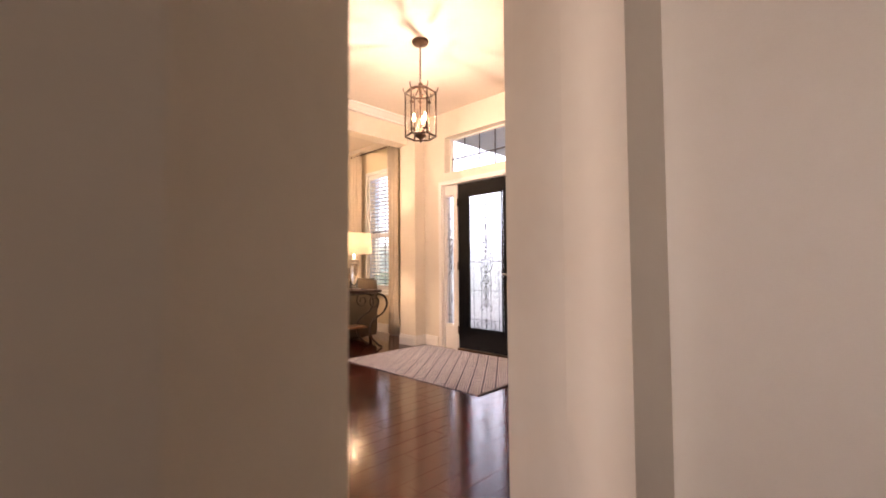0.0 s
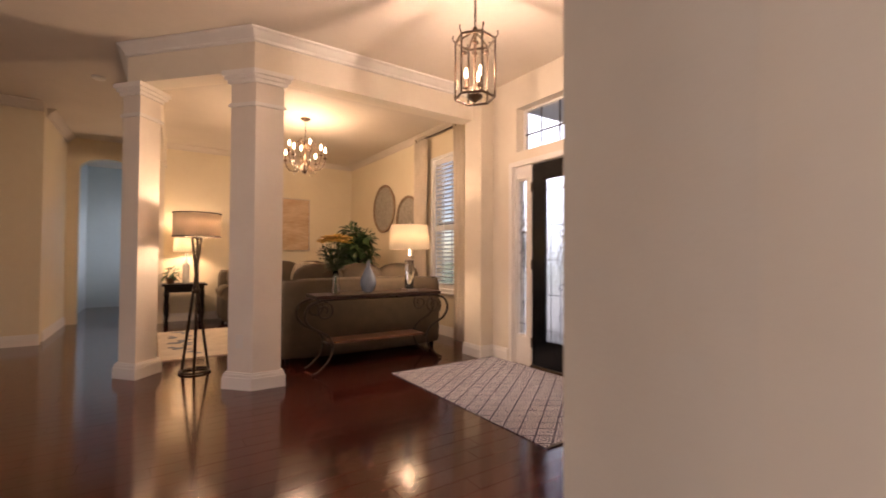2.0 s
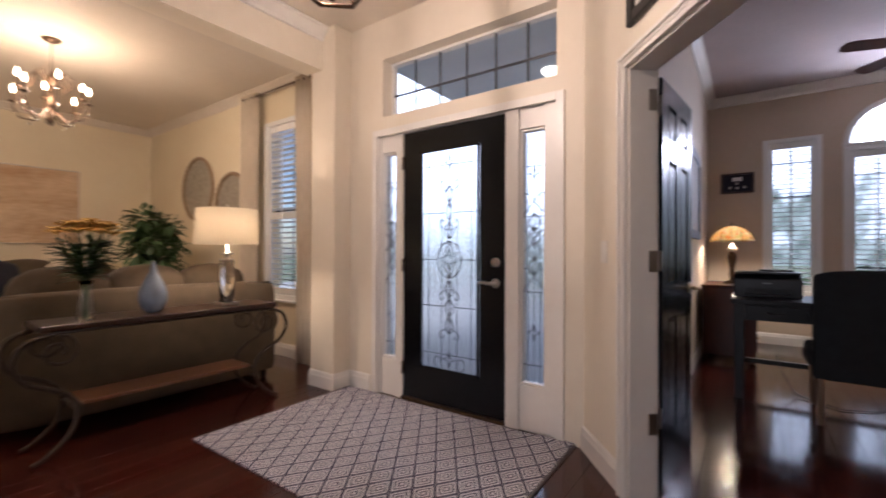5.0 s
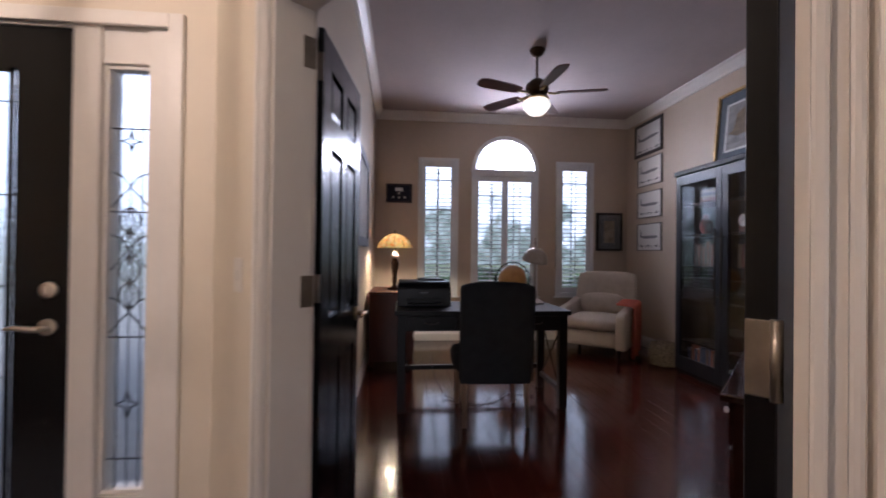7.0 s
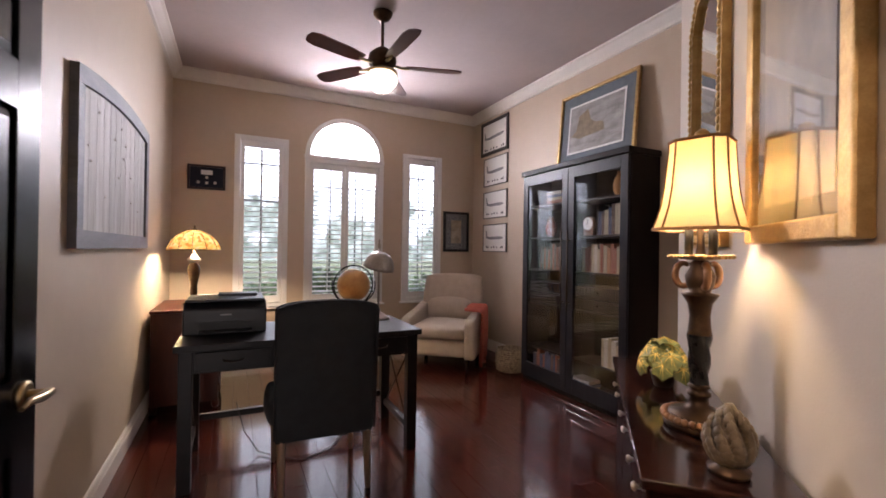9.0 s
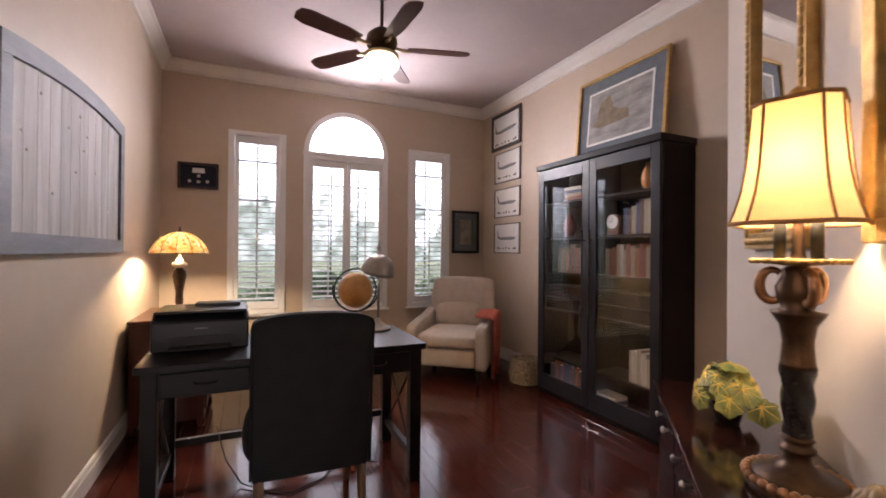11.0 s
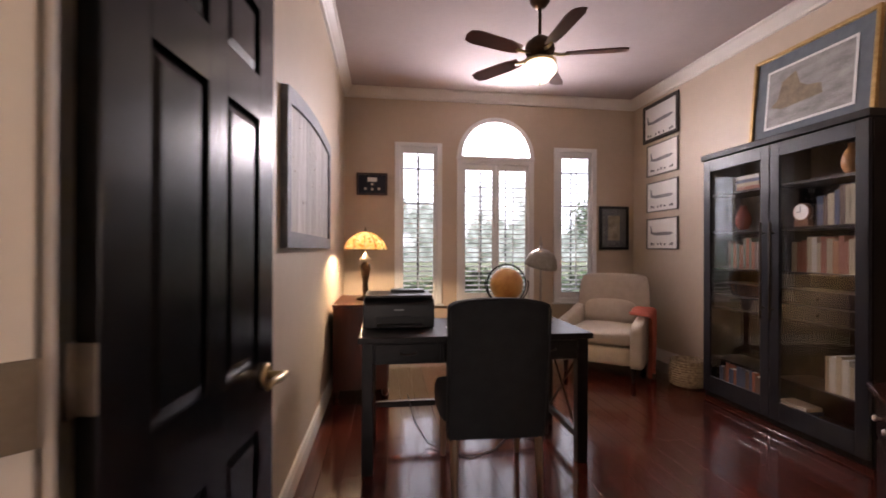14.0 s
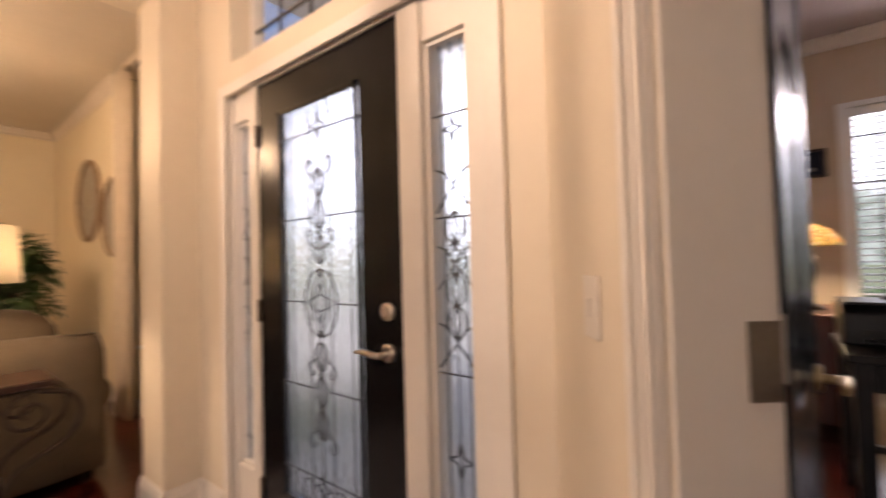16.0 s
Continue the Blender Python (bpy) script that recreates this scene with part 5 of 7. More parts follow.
def shutter(root, x, y0, y1, z0, z1, tilt, rail_at=()):
    """A louvred leaf: stiles, rails and its slats, at x in the root's frame."""
    st = 0.042
    zs = [z0, *rail_at, z1]
    bm = bmesh.new()
    xbox(bm, y0, y0 + st, z0, z1, x - 0.014, x + 0.014, 0.003), xbox(bm, y1 - st, y1, z0, z1, x - 0.014, x + 0.014, 0.003)
    for k, z in enumerate(zs):
        a, b = (z, z + 0.075) if k == 0 else (z - 0.075, z) if k == len(zs) - 1 else (z - 0.04, z + 0.04)
        xbox(bm, y0 + st, y1 - st, a, b, x - 0.013, x + 0.013, 0.003)
    leaf = part("shutter", bm, SHUTTER, root, "white louvred shutter leaf")
    me = louvre_mesh(y1 - y0 - 2 * st - 0.004)
    for a, b in zip(zs, zs[1:]):
        lo = a + (0.08 if a == z0 else 0.045)
        hi = b - (0.08 if b == z1 else 0.045)
        n = max(1, round((hi - lo) / 0.058))
        for k in range(n):
            s = new("slat", me)
            s.parent = leaf
            s.matrix_basis = Matrix.Translation((x, (y0 + y1) / 2, lo + (hi - lo) * (k + 0.5) / n)) @ Euler((0, radians(tilt), 0)).to_matrix().to_4x4()
    bm = bmesh.new()
    xbox(bm, (y0 + y1) / 2 - 0.006, (y0 + y1) / 2 + 0.006, z0 + 0.12, z1 - 0.12, x - 0.045, x - 0.033, 0.002)
    part("tilt_rod", bm, SHUTTER, leaf)
    return leaf


def shutter_window(name, x, y0, y1, z0, z1, leaves, tilt, label, depth=0.18, arch_top=False, rail_at=(), bars=()):
    """A window in a wall whose room face is at x: surround, sill, glass, bars and shutters."""
    root = thing(name, (x, 0, 0), label, "window", "shuttered windows", kind="structure")
    f = 0.05
    zt = z1
    bm = bmesh.new()
    xbox(bm, y0 - 0.012, y0 + f, z0, zt, -0.022, 0.03, 0.004), xbox(bm, y1 - f, y1 + 0.012, z0, zt, -0.022, 0.03, 0.004)
    xbox(bm, y0 + f, y1 - f, zt - f, zt + (0 if arch_top else 0.0), -0.022, 0.03, 0.004)
    xbox(bm, y0 + f, y1 - f, z0, z0 + f, -0.022, 0.03, 0.004)
    part("window_frame", bm, SHUTTER, root)
    bm = bmesh.new()
    xbox(bm, y0 - 0.035, y1 + 0.035, z0 - 0.022, z0 - 0.001, -0.055, -0.001, 0.005)
    part("window_sill", bm, SHUTTER, root)
    bm = bmesh.new()
    xbox(bm, y0 + 0.002, y1 - 0.002, z0 + 0.002, zt, depth - 0.05, depth - 0.044, 0)
    part("pane", bm, GLASS, root).visible_shadow = False
    bm = bmesh.new()
    for k in range(1, leaves + 1 if leaves > 1 else 2):
        y = y0 + (y1 - y0) * k / (leaves + 1 if leaves > 1 else 2)
        xbox(bm, y - 0.008, y + 0.008, z0 + 0.002, zt, depth - 0.06, depth - 0.051, 0.002)
    for q in bars:
        z = z0 + (zt - z0) * q
        xbox(bm, y0 + 0.002, y1 - 0.002, z - 0.009, z + 0.009, depth - 0.0615, depth - 0.0505, 0.002)
    part("glazing_bars", bm, CAME, root)
    w = (y1 - y0 - 2 * f) / leaves
    for k in range(leaves):
        shutter(root, 0.012, y0 + f + w * k + 0.002, y0 + f + w * (k + 1) - 0.002, z0 + f + 0.002, zt - f - 0.002, tilt, rail_at)
    return root


shutter_window("window_4", 6.08, 6.48, 7.17, 0.62, 2.62, 1, 18, "tall living room window with white louvred shutters", rail_at=(1.55,), bars=(0.5,))
# curtains and rod
for y0, y1, lab in ((7.19, 7.56, 0), (6.20, 6.46, 1)):
    root = thing("curtain", (5.985, (y0 + y1) / 2, 0.012), "cream grommet curtain panel hanging to the floor", "curtain", "living room curtains")
    bm = bmesh.new()
    n, hw = 44, (y1 - y0) / 2
    rings = []
    for z, sq in ((2.96, 1.0), (2.2, 0.94), (1.3, 0.9), (0.5, 0.96), (0.0, 1.0)):
        ring = []
        for k in range(n + 1):
            u = k / n * 2 - 1
            ring.append(bm.verts.new((0.032 * math.sin(u * hw * 72 + z * 0.4), u * hw * sq, z)))
        rings.append(ring)
    for a, b in zip(rings, rings[1:]):
        for k in range(n):
            bm.faces.new((a[k], a[k + 1], b[k + 1], b[k])).smooth = True
    ext = bmesh.ops.extrude_face_region(bm, geom=bm.faces[:])
    bmesh.ops.translate(bm, verts=[q for q in ext["geom"] if isinstance(q, bmesh.types.BMVert)], vec=(-0.003, 0, 0))
    part("cloth", bm, CURTAIN, root)
rod = thing("curtain_rod", (5.985, 6.85, 2.93), "dark metal curtain rod with ball finials", "curtain rod")
bm = bmesh.new()
tube(bm, [(0, -0.6, 0), (0, 0.62, 0)], 0.011, 10)
part("rod", bm, BRONZE, rod)
for s in (-1, 1):
    bm = bmesh.new()
    ball(bm, (0, s * 0.62, 0), 0.024, seg=12)
    part("finial", bm, BRONZE, rod)
    bm = bmesh.new()
    tube(bm, [(0, s * 0.5, -0.012), (0.06, s * 0.5, -0.02), (0.094, s * 0.5, -0.02)], 0.007, 6)
    part("bracket", bm, BRONZE, rod)


def outlet(m, label="white electrical outlet plate"):
    root = thing("outlet", (0, 0, 0), label, "outlet", "outlets")
    root.matrix_world = m
    bm = bmesh.new()
    ybox(bm, -0.036, 0.036, -0.058, 0.058, -0.006, -0.001, 0.003)
    part("plate", bm, PLASTIC_W, root)
    for z in (-0.02, 0.02):
        bm = bmesh.new()
        ybox(bm, -0.015, 0.015, z - 0.013, z + 0.013, -0.0085, -0.0062, 0.002)
        part("socket", bm, PLASTIC_W, root)


ang = math.degrees(math.atan2(5.575 - 5.775, 3.285 - 3.10))
outlet(pose(3.208, 5.689, 0.40, 0, 0, ang))
outlet(Matrix.Translation((6.078, 6.95, 0.40)) @ pose(0, 0, 0, 0, 0, -90))
sd = thing("smoke_detector", (2.07, 7.6, H), "round white smoke detector on the hall ceiling", "smoke detector")
bm = bmesh.new()
lathe(bm, [(0.045, -0.03), (0.06, -0.022), (0.065, -0.001)], 20)
part("case", bm, PLASTIC_W, sd)
# porch lamp beyond the transom
pl = thing("porch_light", (7.0, 4.1, 2.82), "small lit ceiling lamp in the porch", "ceiling light")
bm = bmesh.new()
lathe(bm, [(0.0, -0.05), (0.06, -0.045), (0.085, -0.02), (0.09, -0.001)], 18)
part("globe", bm, glow("porch_glow", (1.0, 0.9, 0.7), 3.0), pl)

# ---- study windows ----
shutter_window("window_5", 10.1, *WL, SILL, WTOP, 1, -14, "tall narrow study window with white louvred shutters", bars=(0.2, 0.63, 0.85))
shutter_window("window_6", 10.1, *WR, SILL, WTOP, 1, -14, "tall narrow study window with white louvred shutters", bars=(0.2, 0.63, 0.85))
wc = shutter_window("window_7", 10.1, *WC, SILL, SPRING - 0.06, 2, -14, "arched study window with paired white shutters", bars=(0.2, 0.82))
cy, cr = (WC[0] + WC[1]) / 2, (WC[1] - WC[0]) / 2
bm = bmesh.new()
N = 24
for k in range(N):
    a, b = math.pi * k / N, math.pi * (k + 1) / N
    ro, ri = cr + 0.012, cr - 0.045
    slab(bm, [(cy + ro * math.cos(a), SPRING - 0.02 + ro * math.sin(a)), (cy + ro * math.cos(b), SPRING - 0.02 + ro * math.sin(b)), (cy + ri * math.cos(b), SPRING - 0.02 + ri * math.sin(b)), (cy + ri * math.cos(a), SPRING - 0.02 + ri * math.sin(a))], "x", -0.022, 0.06)
xbox(bm, WC[0] - 0.02, WC[1] + 0.02, SPRING - 0.058, SPRING - 0.02, -0.028, 0.08, 0.004)
part("arch_frame", bm, SHUTTER, wc)
bm = bmesh.new()
for k in (1, 2, 3):
    a = math.pi * k / 4
    tube(bm, [(0.12, cy + 0.16 * math.cos(a), SPRING + 0.16 * math.sin(a)), (0.12, cy + cr * math.cos(a), SPRING + cr * math.sin(a))], 0.007, 6)
tube(bm, [(0.12, cy + 0.16 * math.cos(a), SPRING + 0.16 * math.sin(a)) for a in np.linspace(0, math.pi, 15)], 0.007, 6)
part("fan_bars", bm, SHUTTER, wc)
bm = bmesh.new()
slab(bm, [(cy + (cr - 0.002) * math.cos(a), SPRING - 0.02 + (cr - 0.002) * math.sin(a)) for a in np.linspace(0, math.pi, 25)], "x", 0.13, 0.136)
part("pane", bm, GLASS, wc).visible_shadow = False

# ---- desk ----
desk = thing("desk", (7.36, 2.055, 0), "black-brown wooden writing desk with drawers and crossed side bars", "desk")
W2, DD = 0.70, 0.66
bm = bmesh.new()
box(bm, (0, -W2, 0.755), (DD, W2, 0.79), 0.004)
part("desktop", bm, DESKWOOD, desk)
bm = bmesh.new()
box(bm, (0.03, -W2 + 0.05, 0.63), (0.05, W2 - 0.05, 0.754), 0.002), box(bm, (DD - 0.05, -W2 + 0.05, 0.63), (DD - 0.03, W2 - 0.05, 0.754), 0.002)
for s in (-1, 1):
    box(bm, (0.05, s * (W2 - 0.055) - 0.01, 0.63), (DD - 0.05, s * (W2 - 0.055) + 0.01, 0.754), 0.002)
part("apron", bm, DESKWOOD, desk)
for y0, y1 in ((-0.60, -0.23), (-0.21, 0.21), (0.23, 0.60)):
    bm = bmesh.new()
    box(bm, (0.017, y0, 0.642), (0.0295, y1, 0.745), 0.003)
    dr = part("drawer", bm, DESKWOOD, desk)
    bm = bmesh.new()
    c = (y0 + y1) / 2
    tube(bm, [(0.017, c - 0.05, 0.70), (0.0, c - 0.045, 0.695), (-0.004, c, 0.688), (0.0, c + 0.045, 0.695), (0.017, c + 0.05, 0.70)], 0.004, 6)
    part("drawer_pull", bm, IRON, dr)
for x in (0.055, DD - 0.055):
    for s in (-1, 1):
        bm = bmesh.new()
        box(bm, (x - 0.033, s * (W2 - 0.055) - 0.033, 0), (x + 0.033, s * (W2 - 0.055) + 0.033, 0.755), 0.004)
        part("leg", bm, DESKWOOD, desk)
for s in (-1, 1):
    bm = bmesh.new()
    box(bm, (0.088, s * (W2 - 0.055) - 0.018, 0.12), (DD - 0.088, s * (W2 - 0.055) + 0.018, 0.16), 0.003)
    part("stretcher", bm, DESKWOOD, desk)
    for d in (-1, 1):
        bm = bmesh.new()
        tube(bm, [(DD / 2 - d * 0.22, s * (W2 - 0.055) + d * 0.007, 0.17), (DD / 2 + d * 0.22, s * (W2 - 0.055) + d * 0.007, 0.63)], 0.0075, 6)
        part("cross_bar", bm, IRON, desk)
bm = bmesh.new()
box(bm, (DD - 0.075, -W2 + 0.09, 0.18), (DD - 0.04, W2 - 0.09, 0.22), 0.003)
part("stretcher", bm, DESKWOOD, desk)

# ---- desk chair ----
chair = thing("desk_chair", (7.12, 2.02, 0), "slate grey upholstered side chair tucked under the desk", "chair", turn=-2)
bm = bmesh.new()
n = 14
hw = 0.262
top = [(hw * math.sin(-math.pi / 2 + math.pi * k / n), 0.985 + 0.055 * math.cos(-math.pi / 2 + math.pi * k / n) ** 0.7) for k in range(n + 1)]
out = [(-hw + 0.012, 0.30), (-hw, 0.33)] + top + [(hw, 0.33), (hw - 0.012, 0.30)]
slab(bm, out, "x", -0.05, 0.05)
bmesh.ops.bevel(bm, geom=[e for e in bm.edges if abs(e.verts[0].co.x - e.verts[1].co.x) < 1e-5], offset=0.018, segments=3, affect="EDGES", profile=0.5)
for v in bm.verts:
    v.co.x += -0.06 * max(0, v.co.z - 0.45) / 0.6 + 0.02
for f in bm.faces:
    f.smooth = True
part("backrest", bm, SLATE, chair)
bm = bmesh.new()
tube(bm, [(-0.045 - 0.06 * max(0, z - 0.45) / 0.6, y * 0.985, z) for y, z in out[1:-1]], 0.006, 6)
part("piping", bm, SLATE, chair)
bm = bmesh.new()
cushion(bm, (0.03, -0.285, 0.36), (0.49, 0.285, 0.50), 0.02, 6)
part("seat", bm, SLATE, chair)
LEGW = mat("pale_oak_leg", (0.22, 0.14, 0.09), (0.34, 0.23, 0.15), 10, 0.45, stretch=(1, 1, 0.2))
for x, y, dx in ((0.0, -0.225, -0.05), (0.0, 0.225, -0.05), (0.44, -0.235, 0.01), (0.44, 0.235, 0.01)):
    bm = bmesh.new()
    tube(bm, [(x, y, 0.37), (x + dx * 0.4, y, 0.2), (x + dx, y, 0.001)], [0.024, 0.021, 0.016], 4)
    part("leg", bm, LEGW, chair)

# ---- things on the desk ----
pr = thing("printer", (7.64, 2.515, 0.791), "black desktop printer with its paper tray open", "printer")
bm = bmesh.new()
out = [(0.0, 0.0), (0.36, 0.0), (0.36, 0.185), (0.06, 0.19), (0.0, 0.15)]
slab(bm, [(x, z) for x, z in out], "y", -0.225, 0.225)
bmesh.ops.bevel(bm, geom=bm.edges[:], offset=0.008, segments=2, affect="EDGES", profile=0.5)
part("body", bm, BLACKPL, pr)
bm = bmesh.new()
box(bm, (0.02, -0.215, 0.191), (0.35, 0.215, 0.205), 0.004)
part("scanner_lid", bm, BLACKPL, pr)
bm = bmesh.new()
box(bm, (0.20, -0.18, 0.2055), (0.33, 0.05, 0.222), 0.004)
part("paper_feed", bm, BLACKPL, pr)
# near-black plate paints the shade of an open paper slot
bm = bmesh.new()
box(bm, (-0.004, -0.15, 0.03), (0.001, 0.15, 0.075), 0.001)
part("paper_slot", bm, mat("slot_shade_black", (0.003, 0.003, 0.003), (0.006, 0.006, 0.006), 8, 0.5), pr)
bm = bmesh.new()
box(bm, (-0.10, -0.14, 0.022), (-0.002, 0.14, 0.030), 0.002)
part("output_tray", bm, BLACKPL, pr)
bm = bmesh.new()
box(bm, (-0.0065, -0.03, 0.112), (-0.001, 0.03, 0.12), 0.0)
part("badge", bm, mat("grey_badge", (0.2, 0.2, 0.21), (0.25, 0.25, 0.26), 8, 0.4), pr)
dl = thing("desk_lamp", (7.86, 1.50, 0.791), "brushed metal pharmacy desk lamp with a dome shade", "desk lamp")
STEEL = mat("brushed_steel", (0.36, 0.33, 0.29), (0.48, 0.44, 0.39), 40, 0.32, 1.0)
bm = bmesh.new()
lathe(bm, [(0.085, 0), (0.085, 0.012), (0.078, 0.018), (0.065, 0.022), (0.045, 0.04), (0.022, 0.05), (0.017, 0.075), (0.01, 0.08)], 28)
part("base", bm, STEEL, dl)
bm = bmesh.new()
tube(bm, [(0, 0, 0.075), (0, 0, 0.53)], 0.008, 10)
lathe(bm, [(0.012, 0.49), (0.016, 0.50), (0.012, 0.52)], 12), lathe(bm, [(0.010, 0.53), (0.013, 0.55), (0.005, 0.57), (0.008, 0.585), (0.001, 0.60)], 12)
part("pole", bm, STEEL, dl)
bm = bmesh.new()
tube(bm, [(0, 0, 0.505), (-0.03, 0.012, 0.52), (-0.045, 0.018, 0.505)], 0.008, 8)
part("joint", bm, STEEL, dl)
bm = bmesh.new()
prof = [(0.115, 0.0), (0.113, 0.02), (0.10, 0.06), (0.075, 0.095), (0.035, 0.118), (0.0, 0.122)]
lathe(bm, prof + [(q[0] * 0.96, q[1] - 0.004) for q in prof[::-1][1:]], 32)
bmesh.ops.rotate(bm, verts=bm.verts[:], cent=(0, 0, 0), matrix=Euler((radians(8), radians(-14), 0)).to_matrix())
bmesh.ops.translate(bm, verts=bm.verts[:], vec=(-0.05, 0.02, 0.385))
part("shade", bm, STEEL, dl)
pa = thing("paper_sheets", (7.55, 2.05, 0.7915), "white paper sheets lying on the desk", "paper", turn=12)
bm = bmesh.new()
box(bm, (-0.105, -0.15, 0), (0.105, 0.15, 0.006), 0.001)
part("stack", bm, PAPER, pa)
tp = thing("tape_dispenser", (7.92, 2.12, 0.791), "small dark tape dispenser on the desk", "tape dispenser")
bm = bmesh.new()
tube(bm, [(0, 0.035 * math.cos(a), 0.045 + 0.035 * math.sin(a)) for a in np.linspace(0, 2 * math.pi, 21)], 0.010, 8)
box(bm, (-0.02, -0.08, 0), (0.02, 0.05, 0.018), 0.004)
part("body", bm, BLACKPL, tp)

# ---- floor globe ----
gl = thing("floor_globe", (9.55, 1.26, 0), "amber antique-style floor globe in a black ring with a wooden stand", "globe")
GLOBE = mat("antique_map", (0.38, 0.15, 0.035), (0.62, 0.34, 0.10), 7, 0.3)
bm = bmesh.new()
ball(bm, (0, 0, 0.905), 0.185, seg=32)
part("sphere", bm, GLOBE, gl)
bm = bmesh.new()
tube(bm, [(0.0, 0.222 * math.cos(a), 0.905 + 0.222 * math.sin(a)) for a in np.linspace(0, 2 * math.pi, 41)], 0.009, 8)
part("meridian_ring", bm, BLACKPL, gl)
bm = bmesh.new()
tube(bm, [(0.222 * math.sin(a) * 0.4, 0.222 * math.sin(a), 0.905 - 0.222 * math.cos(a)) for a in np.linspace(-1.8, 1.8, 33)], 0.008, 8)
part("cradle", bm, BLACKPL, gl)
bm = bmesh.new()
lathe(bm, [(0.05, 0.06), (0.03, 0.12), (0.02, 0.3), (0.035, 0.42), (0.02, 0.55), (0.05, 0.64), (0.05, 0.672)], 18)
part("post", bm, REDWOOD, gl)
for k in range(3):
    a = 2 * math.pi * k / 3 + 0.3
    bm = bmesh.new()
    tube(bm, [(0.02 * math.cos(a), 0.02 * math.sin(a), 0.16), (0.12 * math.cos(a), 0.12 * math.sin(a), 0.10), (0.19 * math.cos(a), 0.19 * math.sin(a), 0.016)], [0.02, 0.018, 0.015], 8)
    part("foot", bm, REDWOOD, gl)

# ---- side chest with stained-glass lamp ----
sc = thing("side_chest", (9.08, 2.80, 0), "mahogany side chest beside the desk", "chest")
bm = bmesh.new()
box(bm, (-0.40, -0.25, 0.785), (0.40, 0.255, 0.81), 0.006)
part("top", bm, REDWOOD, sc)
bm = bmesh.new()
box(bm, (-0.37, -0.22, 0.06), (0.37, 0.25, 0.784), 0.004)
part("body", bm, REDWOOD, sc)
for k in range(3):
    bm = bmesh.new()
    box(bm, (-0.34, -0.234, 0.12 + 0.22 * k), (0.34, -0.2205, 0.32 + 0.22 * k), 0.004)
    dr = part("drawer", bm, REDWOOD, sc)
    bm = bmesh.new()
    ball(bm, (0, -0.245, 0.22 + 0.22 * k), 0.013, seg=10)
    part("knob", bm, BRASS, dr)
for x in (-0.36, 0.36):
    for y in (-0.21, 0.24):
        bm = bmesh.new()
        lathe(bm, [(0.02, 0), (0.03, 0.03), (0.028, 0.06)], 10, (x * 0.95, y * 0.95, 0))
        part("foot", bm, REDWOOD, sc)
tf = thing("stained_glass_lamp", (9.06, 2.79, 0.811), "lit stained-glass dome lamp in amber, yellow and red", "table lamp")
bm = bmesh.new()
lathe(bm, [(0.085, 0), (0.08, 0.015), (0.04, 0.03), (0.022, 0.05), (0.03, 0.10), (0.026, 0.16), (0.04, 0.24), (0.05, 0.29), (0.045, 0.33), (0.022, 0.36), (0.015, 0.40), (0.01, 0.47)], 20)
part("base", bm, BRONZE, tf)
bm = bmesh.new()
lathe(bm, [(0.022, 0.361), (0.048, 0.375), (0.055, 0.392), (0.03, 0.408), (0.018, 0.44)], 16)
part("collar", bm, mat("pale_collar", (0.6, 0.55, 0.42), (0.7, 0.65, 0.52), 12, 0.5), tf)
bm = bmesh.new()
prof = [(0.205, 0.475), (0.20, 0.50), (0.175, 0.55), (0.13, 0.60), (0.07, 0.635), (0.02, 0.645)]
lathe(bm, prof + [(r - 0.004, z - 0.004) for r, z in prof[::-1]], 36)
TIFF = pattern_mat("stained_glass", [(0.97, 0.78, 0.42), (0.98, 0.93, 0.70), (0.92, 0.46, 0.18), (0.99, 0.97, 0.90), (0.97, 0.86, 0.56), (0.78, 0.80, 0.48)], 46, rough=0.3, translucent=True)
part("shade", bm, TIFF, tf, "stained-glass dome shade")
bm = bmesh.new()
for k in range(12):
    a = 2 * math.pi * k / 12
    tube(bm, [((r + 0.001) * math.cos(a), (r + 0.001) * math.sin(a), z + 0.001) for r, z in prof], 0.0018, 4)
tube(bm, [(0.206 * math.cos(a), 0.206 * math.sin(a), 0.474) for a in np.linspace(0, 2 * math.pi, 37)], 0.003, 5)
part("leading", bm, BRONZE, tf)
bm = bmesh.new()
lathe(bm, [(0.022, 0.646), (0.015, 0.655), (0.006, 0.66), (0.009, 0.675), (0.001, 0.69)], 12)
part("finial", bm, BRONZE, tf)
bm = bmesh.new()
ball(bm, (0, 0, 0.55), 0.026, (1, 1, 1.3), 12)
part("bulb", bm, BULB, tf).visible_shadow = False

# ---- pictures in the study ----
MED = thing("medal_case", (10.098, 2.76, 2.067), "small dark shadow box of medals", "picture")
MED.matrix_world = pose(10.098, 2.76, 2.067, 0, 0, -90)
bm = bmesh.new()
for u0, u1, z0, z1 in ((-0.182, -0.16, -0.132, 0.132), (0.16, 0.182, -0.132, 0.132), (-0.16, 0.16, -0.132, -0.11), (-0.16, 0.16, 0.11, 0.132)):
    ybox(bm, u0, u1, z0, z1, -0.04, -0.001, 0.004)
part("frame", bm, mat("dark_mahogany_frame", (0.03, 0.012, 0.01), (0.05, 0.02, 0.016), 10, 0.3), MED)
bm = bmesh.new()
ybox(bm, -0.16, 0.16, -0.11, 0.11, -0.012, -0.002, 0)
part("backing", bm, NAVY, MED)
bm = bmesh.new()
ybox(bm, -0.055, 0.055, 0.03, 0.08, -0.016, -0.0125, 0)
part("card", bm, PAPER, MED)
